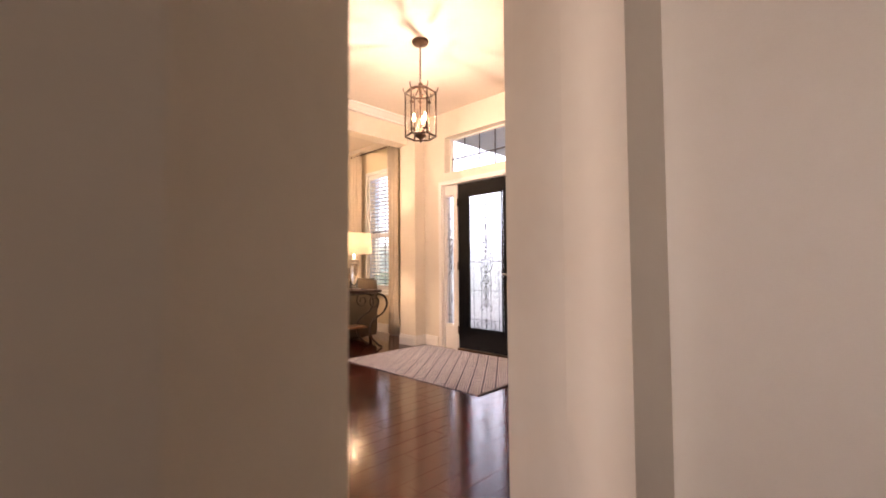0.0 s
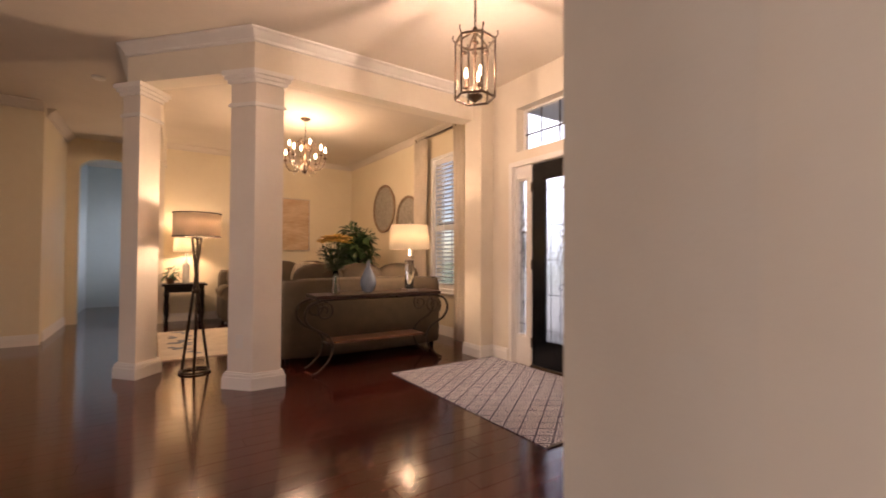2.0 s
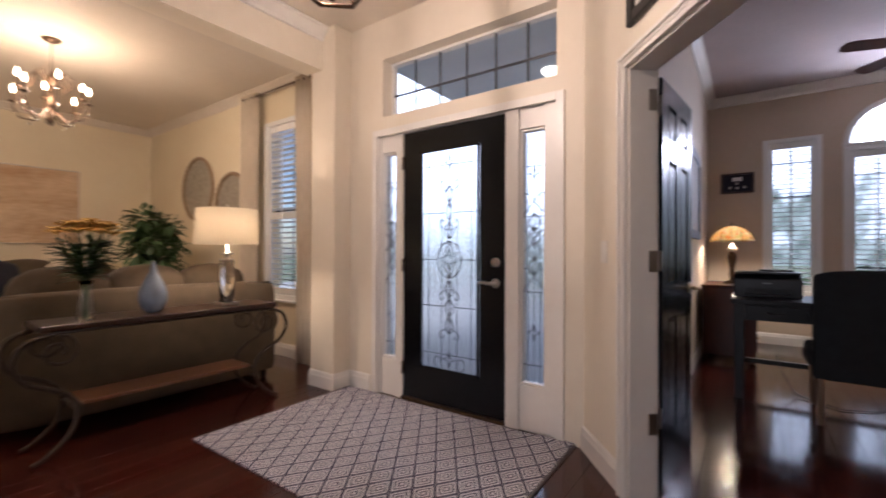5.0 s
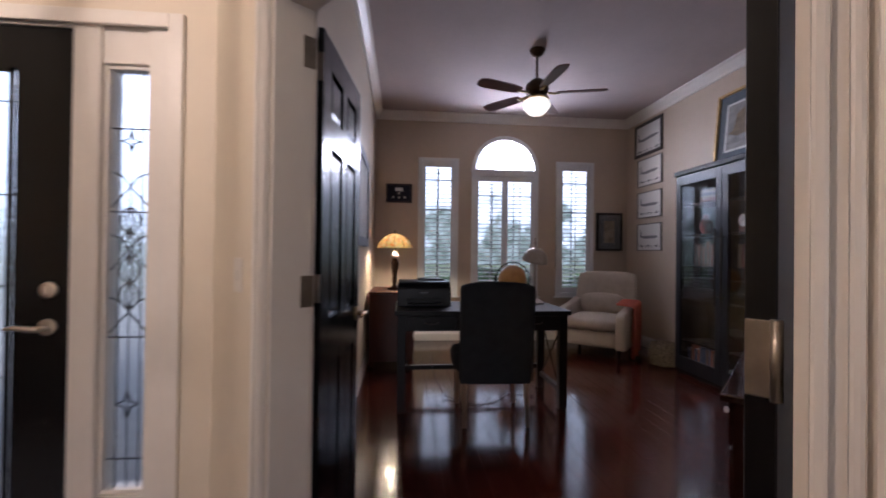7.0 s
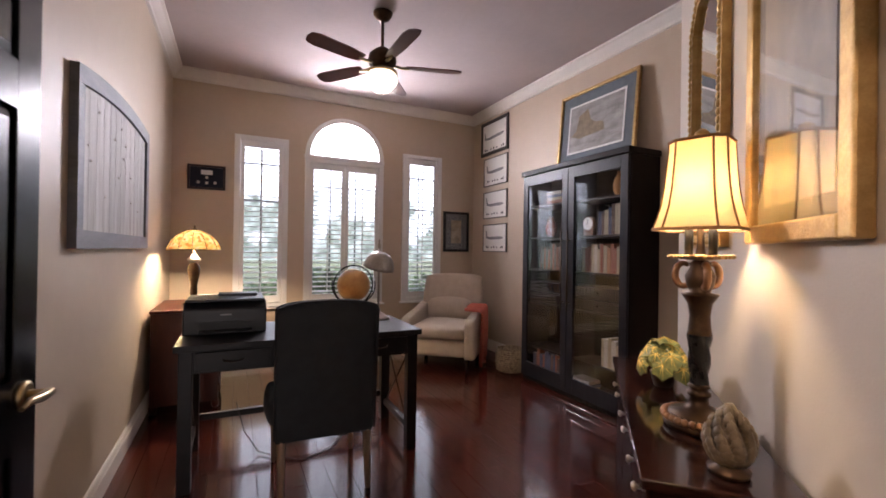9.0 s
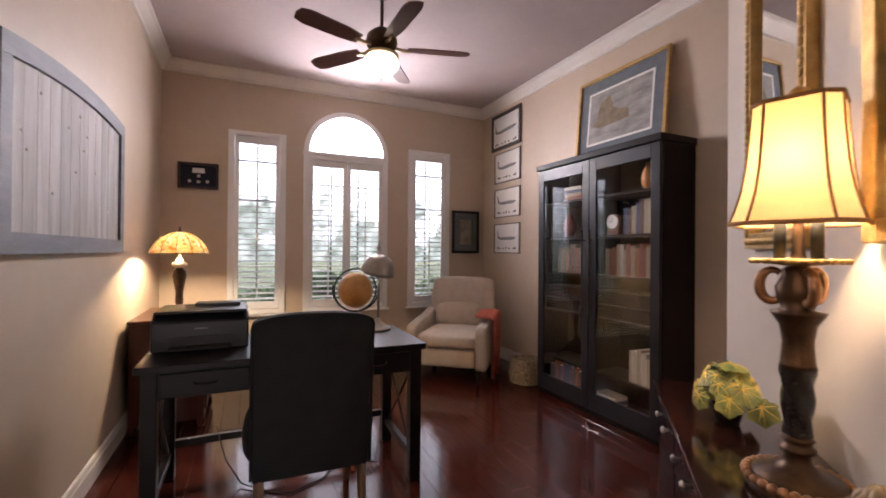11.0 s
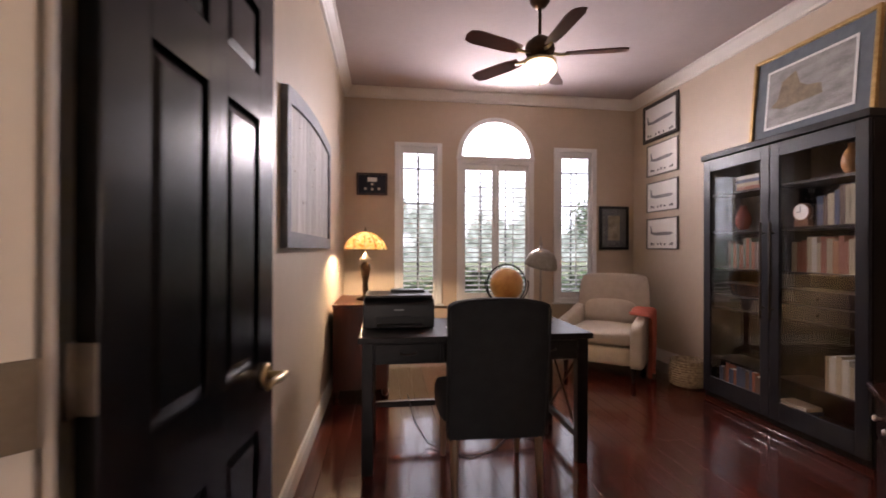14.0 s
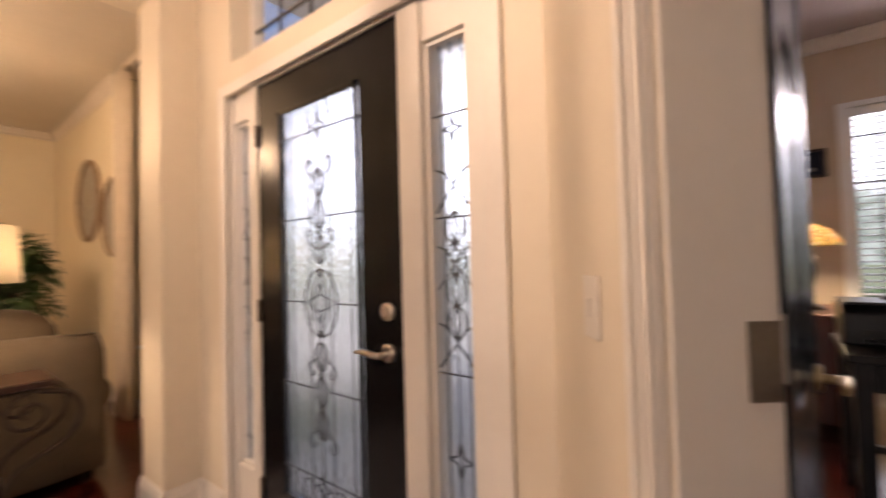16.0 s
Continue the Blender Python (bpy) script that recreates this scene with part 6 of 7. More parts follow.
for u, z in ((-0.08, -0.055), (0.0, -0.06), (0.08, -0.055), (0.0, 0.0)):
    bm = bmesh.new()
    lathe(bm, [(0.018, 0), (0.018, 0.006), (0.006, 0.008)], 5)
    bmesh.ops.rotate(bm, verts=bm.verts[:], cent=(0, 0, 0), matrix=Euler((radians(90), 0, 0)).to_matrix())
    bmesh.ops.translate(bm, verts=bm.verts[:], vec=(u, -0.0125, z))
    part("medal", bm, NICKEL, MED)
small = framed("framed_print", pose(10.098, -0.32, 1.575, 0, 0, -90), 0.40, 0.56, 0.03, 0.035, BLACKPL, mat("sepia_figure", (0.20, 0.15, 0.10), (0.62, 0.52, 0.38), 9, 0.7), "black framed sepia print with a grey mount", 0.085, mat("slate_mount", (0.16, 0.17, 0.18), (0.2, 0.21, 0.22), 20, 0.9), True)
for k, (z0, z1) in enumerate(((2.60, 3.06), (2.18, 2.56), (1.745, 2.105), (1.30, 1.67))):
    x0, x1 = (9.22, 9.87) if k == 0 else (9.23, 9.79)
    fm = mat("dark_wood_frame", (0.02, 0.014, 0.012), (0.035, 0.025, 0.02), 10, 0.35) if k == 0 else mat("pewter_frame", (0.16, 0.15, 0.14), (0.24, 0.23, 0.21), 10, 0.35, 0.6)
    p = framed("aircraft_print", pose((x0 + x1) / 2, -0.598, (z0 + z1) / 2, 0, 0, 180), x1 - x0, z1 - z0, 0.022, 0.045 if k == 0 else 0.014, fm, PAPER, "framed side-view drawing of a grey aircraft" if k else "dark wood framed side-view drawing of a grey aircraft", group="aircraft prints")
    w, h = x1 - x0, z1 - z0
    bm = bmesh.new()
    s = w * 0.36
    rise = (0.10, 0.08, 0.0, 0.0)[k]
    spine = [(-s, 0.02), (-s * 0.85, 0.035), (-s * 0.3, 0.04), (s * 0.6, 0.035), (s * 0.86, 0.045), (s * 0.98, 0.12), (s * 1.05, 0.12), (s * 1.0, 0.02), (s * 0.5, 0.0), (-s * 0.7, 0.0)]
    slab(bm, [(-u, z - 0.02 - rise * u * 0.5) for u, z in spine], "y", -0.0135, -0.0121)
    part("aircraft_drawing", bm, mat("airframe_grey", (0.16, 0.16, 0.17), (0.30, 0.30, 0.31), 24, 0.8), p)
    for j, u in enumerate((-0.34, -0.27, -0.12, -0.02, 0.1, 0.27, 0.33)):
        bm = bmesh.new()
        ybox(bm, u * w - 0.012, u * w + 0.012, -h * 0.36, -h * 0.36 + (0.02 if j % 3 else 0.03), -0.0134, -0.0121, 0)
        part("caption", bm, INK, p)
SHIP = mat("harbour_scene", (0.13, 0.13, 0.12), (0.40, 0.38, 0.35), 6, 0.6, stretch=(1, 1, 2.5))
ship = framed("harbour_painting", pose(7.73, -0.545, 2.515, -5, 0, 180), 0.95, 0.745, 0.035, 0.03, GOLD, SHIP, "gilt framed harbour painting with a slate mount standing on the bookcase", 0.11, mat("slate_blue_mount", (0.10, 0.12, 0.14), (0.14, 0.16, 0.18), 20, 0.85))
bm = bmesh.new()
for a, b, c, d in ((-0.345, 0.345, -0.242, -0.224), (-0.345, 0.345, 0.224, 0.242), (-0.345, -0.327, -0.224, 0.224), (0.327, 0.345, -0.224, 0.224)):
    ybox(bm, a, b, c, d, -0.0205, -0.0181, 0)
part("fillet", bm, PAPER, ship)
bm = bmesh.new()
slab(bm, [(-0.30, -0.06), (-0.24, -0.02), (-0.21, 0.12), (-0.10, 0.17), (-0.06, 0.06), (0.0, 0.02), (0.1, 0.0), (0.12, -0.08), (-0.2, -0.1)], "y", -0.0194, -0.0181)
part("painted_ship", bm, mat("ochre_hull", (0.12, 0.085, 0.05), (0.27, 0.20, 0.12), 20, 0.7), ship)
# sign board on the left wall
sb = thing("wall_board", (7.785, 3.088, 1.295), "grey weathered plank board with an arched top frame and small studs", "wall board")
BX0, BX1 = -0.79, 0.79
def arc_top(u):
    return 0.80 + 0.045 * u + 0.055 * (1 - (u / 0.79) ** 2)
out = [(BX0, 0.0), (BX1, 0.0)] + [(u, arc_top(u)) for u in np.linspace(BX1, BX0, 25)]
GREYW = mat("weathered_grey_frame", (0.11, 0.12, 0.14), (0.22, 0.235, 0.26), 5, 0.6, bump=0.4, bump_scale=90, stretch=(0.4, 1, 3))
for nm, pts in (("bottom_rail", [(BX0, 0), (BX1, 0), (BX1, 0.08), (BX0, 0.08)]), ("side_rail", [(BX0, 0.0805), (BX0 + 0.08, 0.0805), (BX0 + 0.08, arc_top(BX0 + 0.08) - 0.081), (BX0, arc_top(BX0) - 0.081)]), ("side_rail", [(BX1 - 0.08, 0.0805), (BX1, 0.0805), (BX1, arc_top(BX1) - 0.081), (BX1 - 0.08, arc_top(BX1 - 0.08) - 0.081)])):
    bm = bmesh.new()
    slab(bm, pts, "y", -0.034, -0.001)
    part(nm, bm, GREYW, sb)
bm = bmesh.new()
us = np.linspace(BX0, BX1, 21)
for a, b in zip(us, us[1:]):
    slab(bm, [(a, arc_top(a)), (b, arc_top(b)), (b, arc_top(b) - 0.08), (a, arc_top(a) - 0.08)], "y", -0.034, -0.001)
part("top_rail", bm, GREYW, sb)
PALEW = mat("whitewashed_plank", (0.24, 0.215, 0.19), (0.56, 0.55, 0.54), 3, 0.65, bump=0.3, bump_scale=70, stretch=(5, 1, 0.4), vary=0.15)
n = 12
w = (BX1 - BX0 - 0.16) / n
for k in range(n):
    a = BX0 + 0.08 + w * k
    bm = bmesh.new()
    slab(bm, [(a + 0.0012, 0.081), (a + w - 0.0012, 0.081), (a + w - 0.0012, arc_top(a + w) - 0.082), (a + 0.0012, arc_top(a) - 0.082)], "y", -0.02, -0.006)
    part("plank", bm, PALEW, sb)
rnd = random.Random(9)
bm = bmesh.new()
for k in range(12):
    ball(bm, (rnd.uniform(-0.62, 0.6), -0.023, rnd.uniform(0.2, 0.72)), 0.0065, (1, 0.6, 1), 8)
part("studs", bm, NICKEL, sb, "small bright studs")

# ---- bookcase ----
bc = thing("bookcase", (7.745, -0.40, 0), "tall espresso bookcase with two glazed doors and long bar handles", "bookcase")
BW, BD, BH = 0.665, 0.18, 2.135
bm = bmesh.new()
for s in (-1, 1):
    bm = bmesh.new()
    box(bm, (s * BW - s * 0.04, -BD + 0.002, 0.0), (s * BW, BD - 0.03, BH - 0.05), 0.003)
    part("side_panel", bm, DARKWOOD, bc)
bm = bmesh.new()
box(bm, (-BW + 0.04, -BD + 0.002, 0.0), (BW - 0.04, BD - 0.03, 0.09), 0.003)
part("plinth", bm, DARKWOOD, bc)
bm = bmesh.new()
box(bm, (-BW + 0.04, -BD + 0.002, 0.09), (BW - 0.04, -BD + 0.014, BH - 0.05), 0)
part("back_panel", bm, DARKWOOD, bc)
bm = bmesh.new()
box(bm, (-BW - 0.012, -BD + 0.002, BH - 0.049), (BW + 0.012, BD + 0.012, BH), 0.005)
part("top", bm, DARKWOOD, bc)
SHELVES = (0.36, 0.80, 1.14, 1.46, 1.78)
for z in SHELVES:
    bm = bmesh.new()
    box(bm, (-BW + 0.04, -BD + 0.015, z - 0.02), (BW - 0.04, BD - 0.05, z), 0.002)
    part("shelf", bm, DARKWOOD, bc)
bm = bmesh.new()
box(bm, (-0.012, -BD + 0.015, 0.09), (0.012, BD - 0.05, BH - 0.05), 0)
part("divider", bm, DARKWOOD, bc)
for s in (-1, 1):
    a, b = (0.003, BW - 0.006) if s > 0 else (-BW + 0.006, -0.003)
    st = 0.075
    bm = bmesh.new()
    y0, y1 = BD - 0.028, BD - 0.004
    ybox(bm, a, a + st, 0.05, BH - 0.055, y0, y1, 0.003), ybox(bm, b - st, b, 0.05, BH - 0.055, y0, y1, 0.003)
    ybox(bm, a + st, b - st, 0.05, 0.19, y0, y1, 0.003), ybox(bm, a + st, b - st, BH - 0.155, BH - 0.055, y0, y1, 0.003)
    dr = part("door", bm, mat("espresso_front", (0.009, 0.009, 0.012), (0.018, 0.0175, 0.022), 4, 0.36, bump=0.12, bump_scale=70, stretch=(1, 1, 0.15), spec=0.25), bc)
    bm = bmesh.new()
    ybox(bm, a + st, b - st, 0.19, BH - 0.155, BD - 0.018, BD - 0.014, 0)
    part("glass", bm, GLASS, dr).visible_shadow = False
    hx = 0.04 * s
    bm = bmesh.new()
    tube(bm, [(hx, BD + 0.032, 0.78), (hx, BD + 0.032, 1.50)], 0.008, 8)
    for z in (0.86, 1.42):
        tube(bm, [(hx, BD - 0.004, z), (hx, BD + 0.032, z)], 0.006, 8)
    part("handle", bm, IRON, dr, "long dark bar handle")
# small drawers inside
for k in range(2):
    for x0 in (-0.60, 0.03):
        bm = bmesh.new()
        box(bm, (x0, -BD + 0.03, 0.805 + 0.11 * k), (x0 + 0.57, BD - 0.06, 0.905 + 0.11 * k), 0.003)
        dr = part("inner_drawer", bm, DARKWOOD, bc)
        bm = bmesh.new()
        ball(bm, (x0 + 0.285, BD - 0.052, 0.855 + 0.11 * k), 0.011, seg=8)
        part("knob", bm, IRON, dr)
BOOKC = [((0.18, 0.054, 0.024), (0.228, 0.078, 0.042)), ((0.252, 0.198, 0.12), (0.3, 0.246, 0.162)), ((0.03, 0.042, 0.078), (0.048, 0.06, 0.108)), ((0.33, 0.294, 0.24), (0.372, 0.336, 0.276)), ((0.066, 0.036, 0.024), (0.102, 0.054, 0.036)), ((0.24, 0.096, 0.03), (0.288, 0.132, 0.054)), ((0.054, 0.078, 0.054), (0.078, 0.108, 0.078))]
rnd = random.Random(11)


def book(x, y, z, w, d, h, k):
    root = thing("book", (x, y, z), "cloth-bound book standing on a bookcase shelf", "book", "books in the bookcase")
    bm = bmesh.new()
    box(bm, (0, -d, 0), (0.003, 0, h), 0.0008), box(bm, (w - 0.003, -d, 0), (w, 0, h), 0.0008), box(bm, (0.003, -0.003, 0), (w - 0.003, 0, h), 0.0008)
    part("cover", bm, mat("book_cloth_%s" % "abcdefg"[k], *BOOKC[k], 30, 0.7), root)
    bm = bmesh.new()
    box(bm, (0.003, -d + 0.004, 0.003), (w - 0.003, -0.0035, h - 0.003), 0)
    part("pages", bm, PAPER, root)


for z, x0, x1, pool in ((1.14, 7.16, 7.62, (0, 1, 3, 5)), (1.46, 7.14, 7.45, (1, 2, 3, 4, 6)), (1.14, 7.80, 8.2, (0, 4, 6)), (0.09, 7.80, 8.3, (4, 2, 0)), (0.36, 7.16, 7.4, (3, 1))):
    x = x0
    while x < x1:
        w = rnd.uniform(0.022, 0.045)
        h = rnd.uniform(0.19, 0.255)
        book(x, -0.30, z + 0.0005, w, 0.15, h, rnd.choice(pool))
        x += w + 0.0015


def stack(x, z, n, label):
    root = thing("book_stack", (x, -0.33, z + 0.0005), label, "books")
    for k in range(n):
        bm = bmesh.new()
        box(bm, (-0.11 + 0.01 * (k % 2), -0.07, 0.028 * k), (0.11, 0.06, 0.028 * k + 0.0275), 0.002)
        part("volume", bm, mat("book_cloth_%s" % "abcdefg"[k % 7], *BOOKC[k % 7], 30, 0.7), root)


stack(7.98, 1.78, 4, "short stack of books lying flat on the top shelf")
stack(7.60, 0.09, 4, "stack of books lying flat on the bottom shelf")
ck = thing("shelf_clock", (7.55, -0.28, 1.4605), "small round white-faced clock in a wooden case", "clock")
bm = bmesh.new()
box(bm, (-0.055, -0.04, 0), (0.055, 0.0, 0.05), 0.005)
tube(bm, [(0, -0.035, 0.10), (0, 0.0, 0.10)], 0.062, 24)
part("case", bm, TABLEWOOD, ck)
bm = bmesh.new()
tube(bm, [(0, 0.0005, 0.10), (0, 0.003, 0.10)], 0.054, 24)
part("dial", bm, PAPER, ck)
bm = bmesh.new()
box(bm, (-0.002, 0.0035, 0.10), (0.002, 0.005, 0.138), 0), box(bm, (0.0, 0.0036, 0.098), (0.03, 0.0051, 0.102), 0)
part("clock_hands", bm, INK, ck)
for x, z, nm in ((7.28, 1.78, "amber"), (8.12, 1.46, "red")):
    jr = thing("small_vase", (x, -0.36, z + 0.0005), "small %s glazed vase on a shelf" % nm, "vase")
    bm = bmesh.new()
    lathe(bm, [(0.03, 0), (0.055, 0.05), (0.058, 0.10), (0.04, 0.15), (0.022, 0.18), (0.028, 0.2), (0.022, 0.2)], 18)
    part("body", bm, mat("%s_glaze" % nm, (0.34, 0.15, 0.05) if nm == "amber" else (0.2, 0.04, 0.03), None, 14, 0.25), jr)
# ---- armchair, throw and basket ----
ac = thing("armchair", (9.29, 0.22, 0), "beige upholstered armchair with sloping arms and dark feet", "armchair", turn=140)
bm = bmesh.new()
cushion(bm, (-0.36, -0.34, 0.13), (0.38, 0.34, 0.34), 0.008)
part("seat_frame", bm, BEIGE, ac)
bm = bmesh.new()
cushion(bm, (-0.26, -0.30, 0.335), (0.41, 0.30, 0.48), 0.03, 6)
part("seat_cushion", bm, BEIGE, ac)
bm = bmesh.new()
cushion(bm, (-0.44, -0.37, 0.15), (-0.24, 0.37, 1.0), 0.02, 7)
for v in bm.verts:
    v.co.x -= 0.20 * max(0, v.co.z - 0.40)
    v.co.y *= 1 - 0.06 * max(0, v.co.z - 0.6)
part("backrest", bm, BEIGE, ac)
for s in (-1, 1):
    bm = bmesh.new()
    cushion(bm, (-0.38, s * 0.36 - 0.065, 0.13), (0.42, s * 0.36 + 0.065, 0.60), 0.008, 6)
    for v in bm.verts:
        if v.co.z > 0.4:
            v.co.z += -0.10 * (v.co.x + 0.0) + (0.12 * max(0, -v.co.x - 0.1) if v.co.x < 0 else 0)
    part("arm", bm, BEIGE, ac)
for x in (-0.34, 0.36):
    for s in (-1, 1):
        bm = bmesh.new()
        lathe(bm, [(0.018, 0), (0.026, 0.13)], 8, (x, s * 0.33, 0))
        part("leg", bm, DARKWOOD, ac)
lum = thing("lumbar_pillow", (0, 0, 0), "beige lumbar pillow on the armchair", "cushion")
lum.matrix_world = ac.matrix_world @ pose(-0.20, 0, 0.486, 0, -14, 0)
bm = bmesh.new()
cushion(bm, (-0.05, -0.25, 0), (0.06, 0.25, 0.23), 0.03, 6)
part("cover", bm, BEIGE, lum)
th = thing("throw_blanket", (0, 0, 0), "coral red throw draped over the armchair arm", "blanket")
th.matrix_world = ac.matrix_world.copy()
bm = bmesh.new()
rings = []
rnd = random.Random(5)
for i in range(13):
    u = i / 12
    ring = []
    for j in range(15):
        q = j / 14
        s = q * 0.80
        if s < 0.16:
            y, z = 0.27 + s, 0.66
        elif s < 0.2:
            y, z = 0.43 + (s - 0.16) * 0.8, 0.655
        else:
            y, z = 0.462 + 0.02 * math.sin(u * 14) * q, 0.655 - (s - 0.2)
        x = -0.16 + 0.50 * u * (0.75 + 0.3 * q) - 0.05 * q
        ring.append(bm.verts.new((x, y + 0.012 * math.sin(u * 19 + q * 3), z - 0.11 * max(0, x) + 0.014 * math.sin(u * 23 + q * 4) + 0.012)))
    rings.append(ring)
for a, b in zip(rings, rings[1:]):
    for k in range(14):
        bm.faces.new((a[k], a[k + 1], b[k + 1], b[k])).smooth = True
bmesh.ops.recalc_face_normals(bm, faces=bm.faces[:])
ext = bmesh.ops.extrude_face_region(bm, geom=bm.faces[:])
bmesh.ops.translate(bm, verts=[q for q in ext["geom"] if isinstance(q, bmesh.types.BMVert)], vec=(0, 0.006, 0.006))
part("cloth", bm, mat("coral_knit", (0.36, 0.07, 0.045), (0.50, 0.13, 0.08), 18, 0.95, bump=0.6, bump_scale=200), th)
bk = thing("woven_basket", (8.66, -0.27, 0), "round woven seagrass basket on the floor", "basket")
WEAVE = mat("seagrass", (0.15, 0.105, 0.065), (0.42, 0.34, 0.24), 40, 0.85, bump=0.5, bump_scale=150)
bm = bmesh.new()
lathe(bm, [(0.125, 0.002), (0.148, 0.06), (0.152, 0.15), (0.14, 0.25), (0.132, 0.25), (0.143, 0.15), (0.138, 0.06), (0.115, 0.012)], 26)
part("wall", bm, WEAVE, bk)
for k in range(11):
    z = 0.02 + 0.022 * k
    r = 0.13 + 0.024 * math.sin(math.pi * (z + 0.03) / 0.3)
    bm = bmesh.new()
    tube(bm, [((r + 0.004 + 0.005 * math.sin(13 * a + math.pi * k)) * math.cos(a), (r + 0.004 + 0.005 * math.sin(13 * a + math.pi * k)) * math.sin(a), z) for a in np.linspace(0, 2 * math.pi, 53)], 0.0095, 5)
    part("coil", bm, WEAVE, bk)

# ---- ceiling fan ----
fan = thing("ceiling_fan", (8.08, 1.43, HS), "bronze ceiling fan with red-brown blades and a lit glass bowl", "ceiling fan")
bm = bmesh.new()
lathe(bm, [(0.02, -0.07), (0.05, -0.055), (0.075, -0.02), (0.078, -0.001)], 22)
part("canopy", bm, BRONZE, fan)
bm = bmesh.new()
tube(bm, [(0, 0, -0.06), (0, 0, -0.30)], 0.013, 10)
part("downrod", bm, BRONZE, fan)
bm = bmesh.new()
lathe(bm, [(0.03, -0.28), (0.06, -0.30), (0.105, -0.34), (0.115, -0.39), (0.10, -0.43), (0.06, -0.445)][::-1], 28)
part("motor", bm, BRONZE, fan)
bm = bmesh.new()
lathe(bm, [(0.06, -0.446), (0.072, -0.452), (0.066, -0.466), (0.10, -0.472), (0.122, -0.476), (0.126, -0.485), (0.06, -0.49)][::-1], 28)
part("light_fitter", bm, BRASS, fan, "polished brass light fitter")
for k in range(5):
    a = 2 * math.pi * k / 5 - 1.85
    m = Euler((0, 0, a)).to_matrix().to_4x4()
    bm = bmesh.new()
    tube(bm, [m @ Vector((0.09, 0, -0.42)), m @ Vector((0.16, 0, -0.435)), m @ Vector((0.22, 0, -0.43))], 0.012, 6)
    br = part("blade_arm", bm, BRASS, fan)
    bm = bmesh.new()
    prism(bm, [(0.19, -0.045), (0.30, -0.062), (0.58, -0.068), (0.64, -0.05), (0.655, 0.0), (0.64, 0.05), (0.58, 0.068), (0.30, 0.062), (0.19, 0.045)], -0.004, 0.004)
    bmesh.ops.transform(bm, verts=bm.verts[:], matrix=m @ Matrix.Translation((0, 0, -0.425)) @ Euler((radians(12), 0, 0)).to_matrix().to_4x4())
    part("blade", bm, mat("red_brown_blade", (0.07, 0.02, 0.014), (0.12, 0.035, 0.024), 5, 0.3), br)
bm = bmesh.new()
lathe(bm, [(0.0, -0.642), (0.035, -0.639), (0.068, -0.625), (0.09, -0.602), (0.098, -0.588), (0.117, -0.572), (0.127, -0.545), (0.122, -0.513), (0.107, -0.491)], 28)
BOWL = glow("lit_opal_glass", (1.0, 0.90, 0.70), 1.5)
bowl = part("glass_bowl", bm, BOWL, fan, "lit opal glass bowl")
bowl.visible_shadow = False
bm = bmesh.new()
lathe(bm, [(0.001, -0.668), (0.009, -0.658), (0.006, -0.65), (0.014, -0.643)], 10)
part("finial", bm, NICKEL, fan)

# ---- angled console with lamp, plant and sculpture ----
# its own frame: x along the wall towards the study, y out into the room
ANG = pose(5.60, 0.94, 0, 0, 0, -45)
cs = thing("sideboard", (0, 0, 0), "dark mahogany narrow sideboard with small bright knobs", "sideboard")
cs.matrix_world = ANG
TOPZ = 0.75
bm = bmesh.new()
box(bm, (-0.50, 0.012, TOPZ - 0.028), (0.83, 0.375, TOPZ), 0.005)
part("top", bm, mat("polished_mahogany", (0.016, 0.006, 0.005), (0.034, 0.012, 0.009), 5, 0.12, stretch=(0.3, 1, 1), coat=0.4), cs)
bm = bmesh.new()
box(bm, (-0.46, 0.016, 0.12), (0.79, 0.34, TOPZ - 0.029), 0.004)
part("body", bm, BLACKRED, cs)
for k in range(3):
    x0 = -0.45 + 0.415 * k
    bm = bmesh.new()
    box(bm, (x0 + 0.01, 0.3405, 0.55), (x0 + 0.40, 0.354, 0.73), 0.004)
    d = part("drawer", bm, BLACKRED, cs)
    for q in (0.12, 0.29):
        bm = bmesh.new()
        tube(bm, [(x0 + q, 0.354, 0.645), (x0 + q, 0.365, 0.645), (x0 + q, 0.372, 0.645), (x0 + q, 0.38, 0.645)], [0.006, 0.006, 0.014, 0.008], 12)
        part("knob", bm, NICKEL, d, "small bright knob")
    bm = bmesh.new()
    box(bm, (x0 + 0.01, 0.3405, 0.14), (x0 + 0.40, 0.352, 0.535), 0.004)
    part("door", bm, BLACKRED, cs)
for x in (-0.42, 0.75):
    for y in (0.05, 0.31):
        bm = bmesh.new()
        lathe(bm, [(0.016, 0), (0.028, 0.12)], 4, (x, y, 0), square=True)
        part("leg", bm, BLACKRED, cs)
bl = thing("buffet_lamp", (5.655, 1.11, TOPZ + 0.001), "lit bronze buffet lamp with a cut-corner gold silk shade", "table lamp", turn=18)
bm = bmesh.new()
lathe(bm, [(0.098, 0), (0.104, 0.012), (0.098, 0.024)], 28)
part("plinth", bm, BRONZE, bl)
bm = bmesh.new()
for k in range(30):
    a = 2 * math.pi * k / 30
    ball(bm, (0.10 * math.cos(a), 0.10 * math.sin(a), 0.033), 0.0125, seg=8)
part("beaded_rim", bm, mat("copper_bronze", (0.26, 0.13, 0.07), (0.42, 0.24, 0.13), 20, 0.35, 0.8), bl)
bm = bmesh.new()
lathe(bm, [(0.092, 0.03), (0.088, 0.046), (0.05, 0.056), (0.030, 0.075), (0.027, 0.098), (0.036, 0.104), (0.036, 0.112), (0.028, 0.118), (0.028, 0.126), (0.034, 0.132), (0.026, 0.14)], 24)
part("foot", bm, BRONZE, bl)
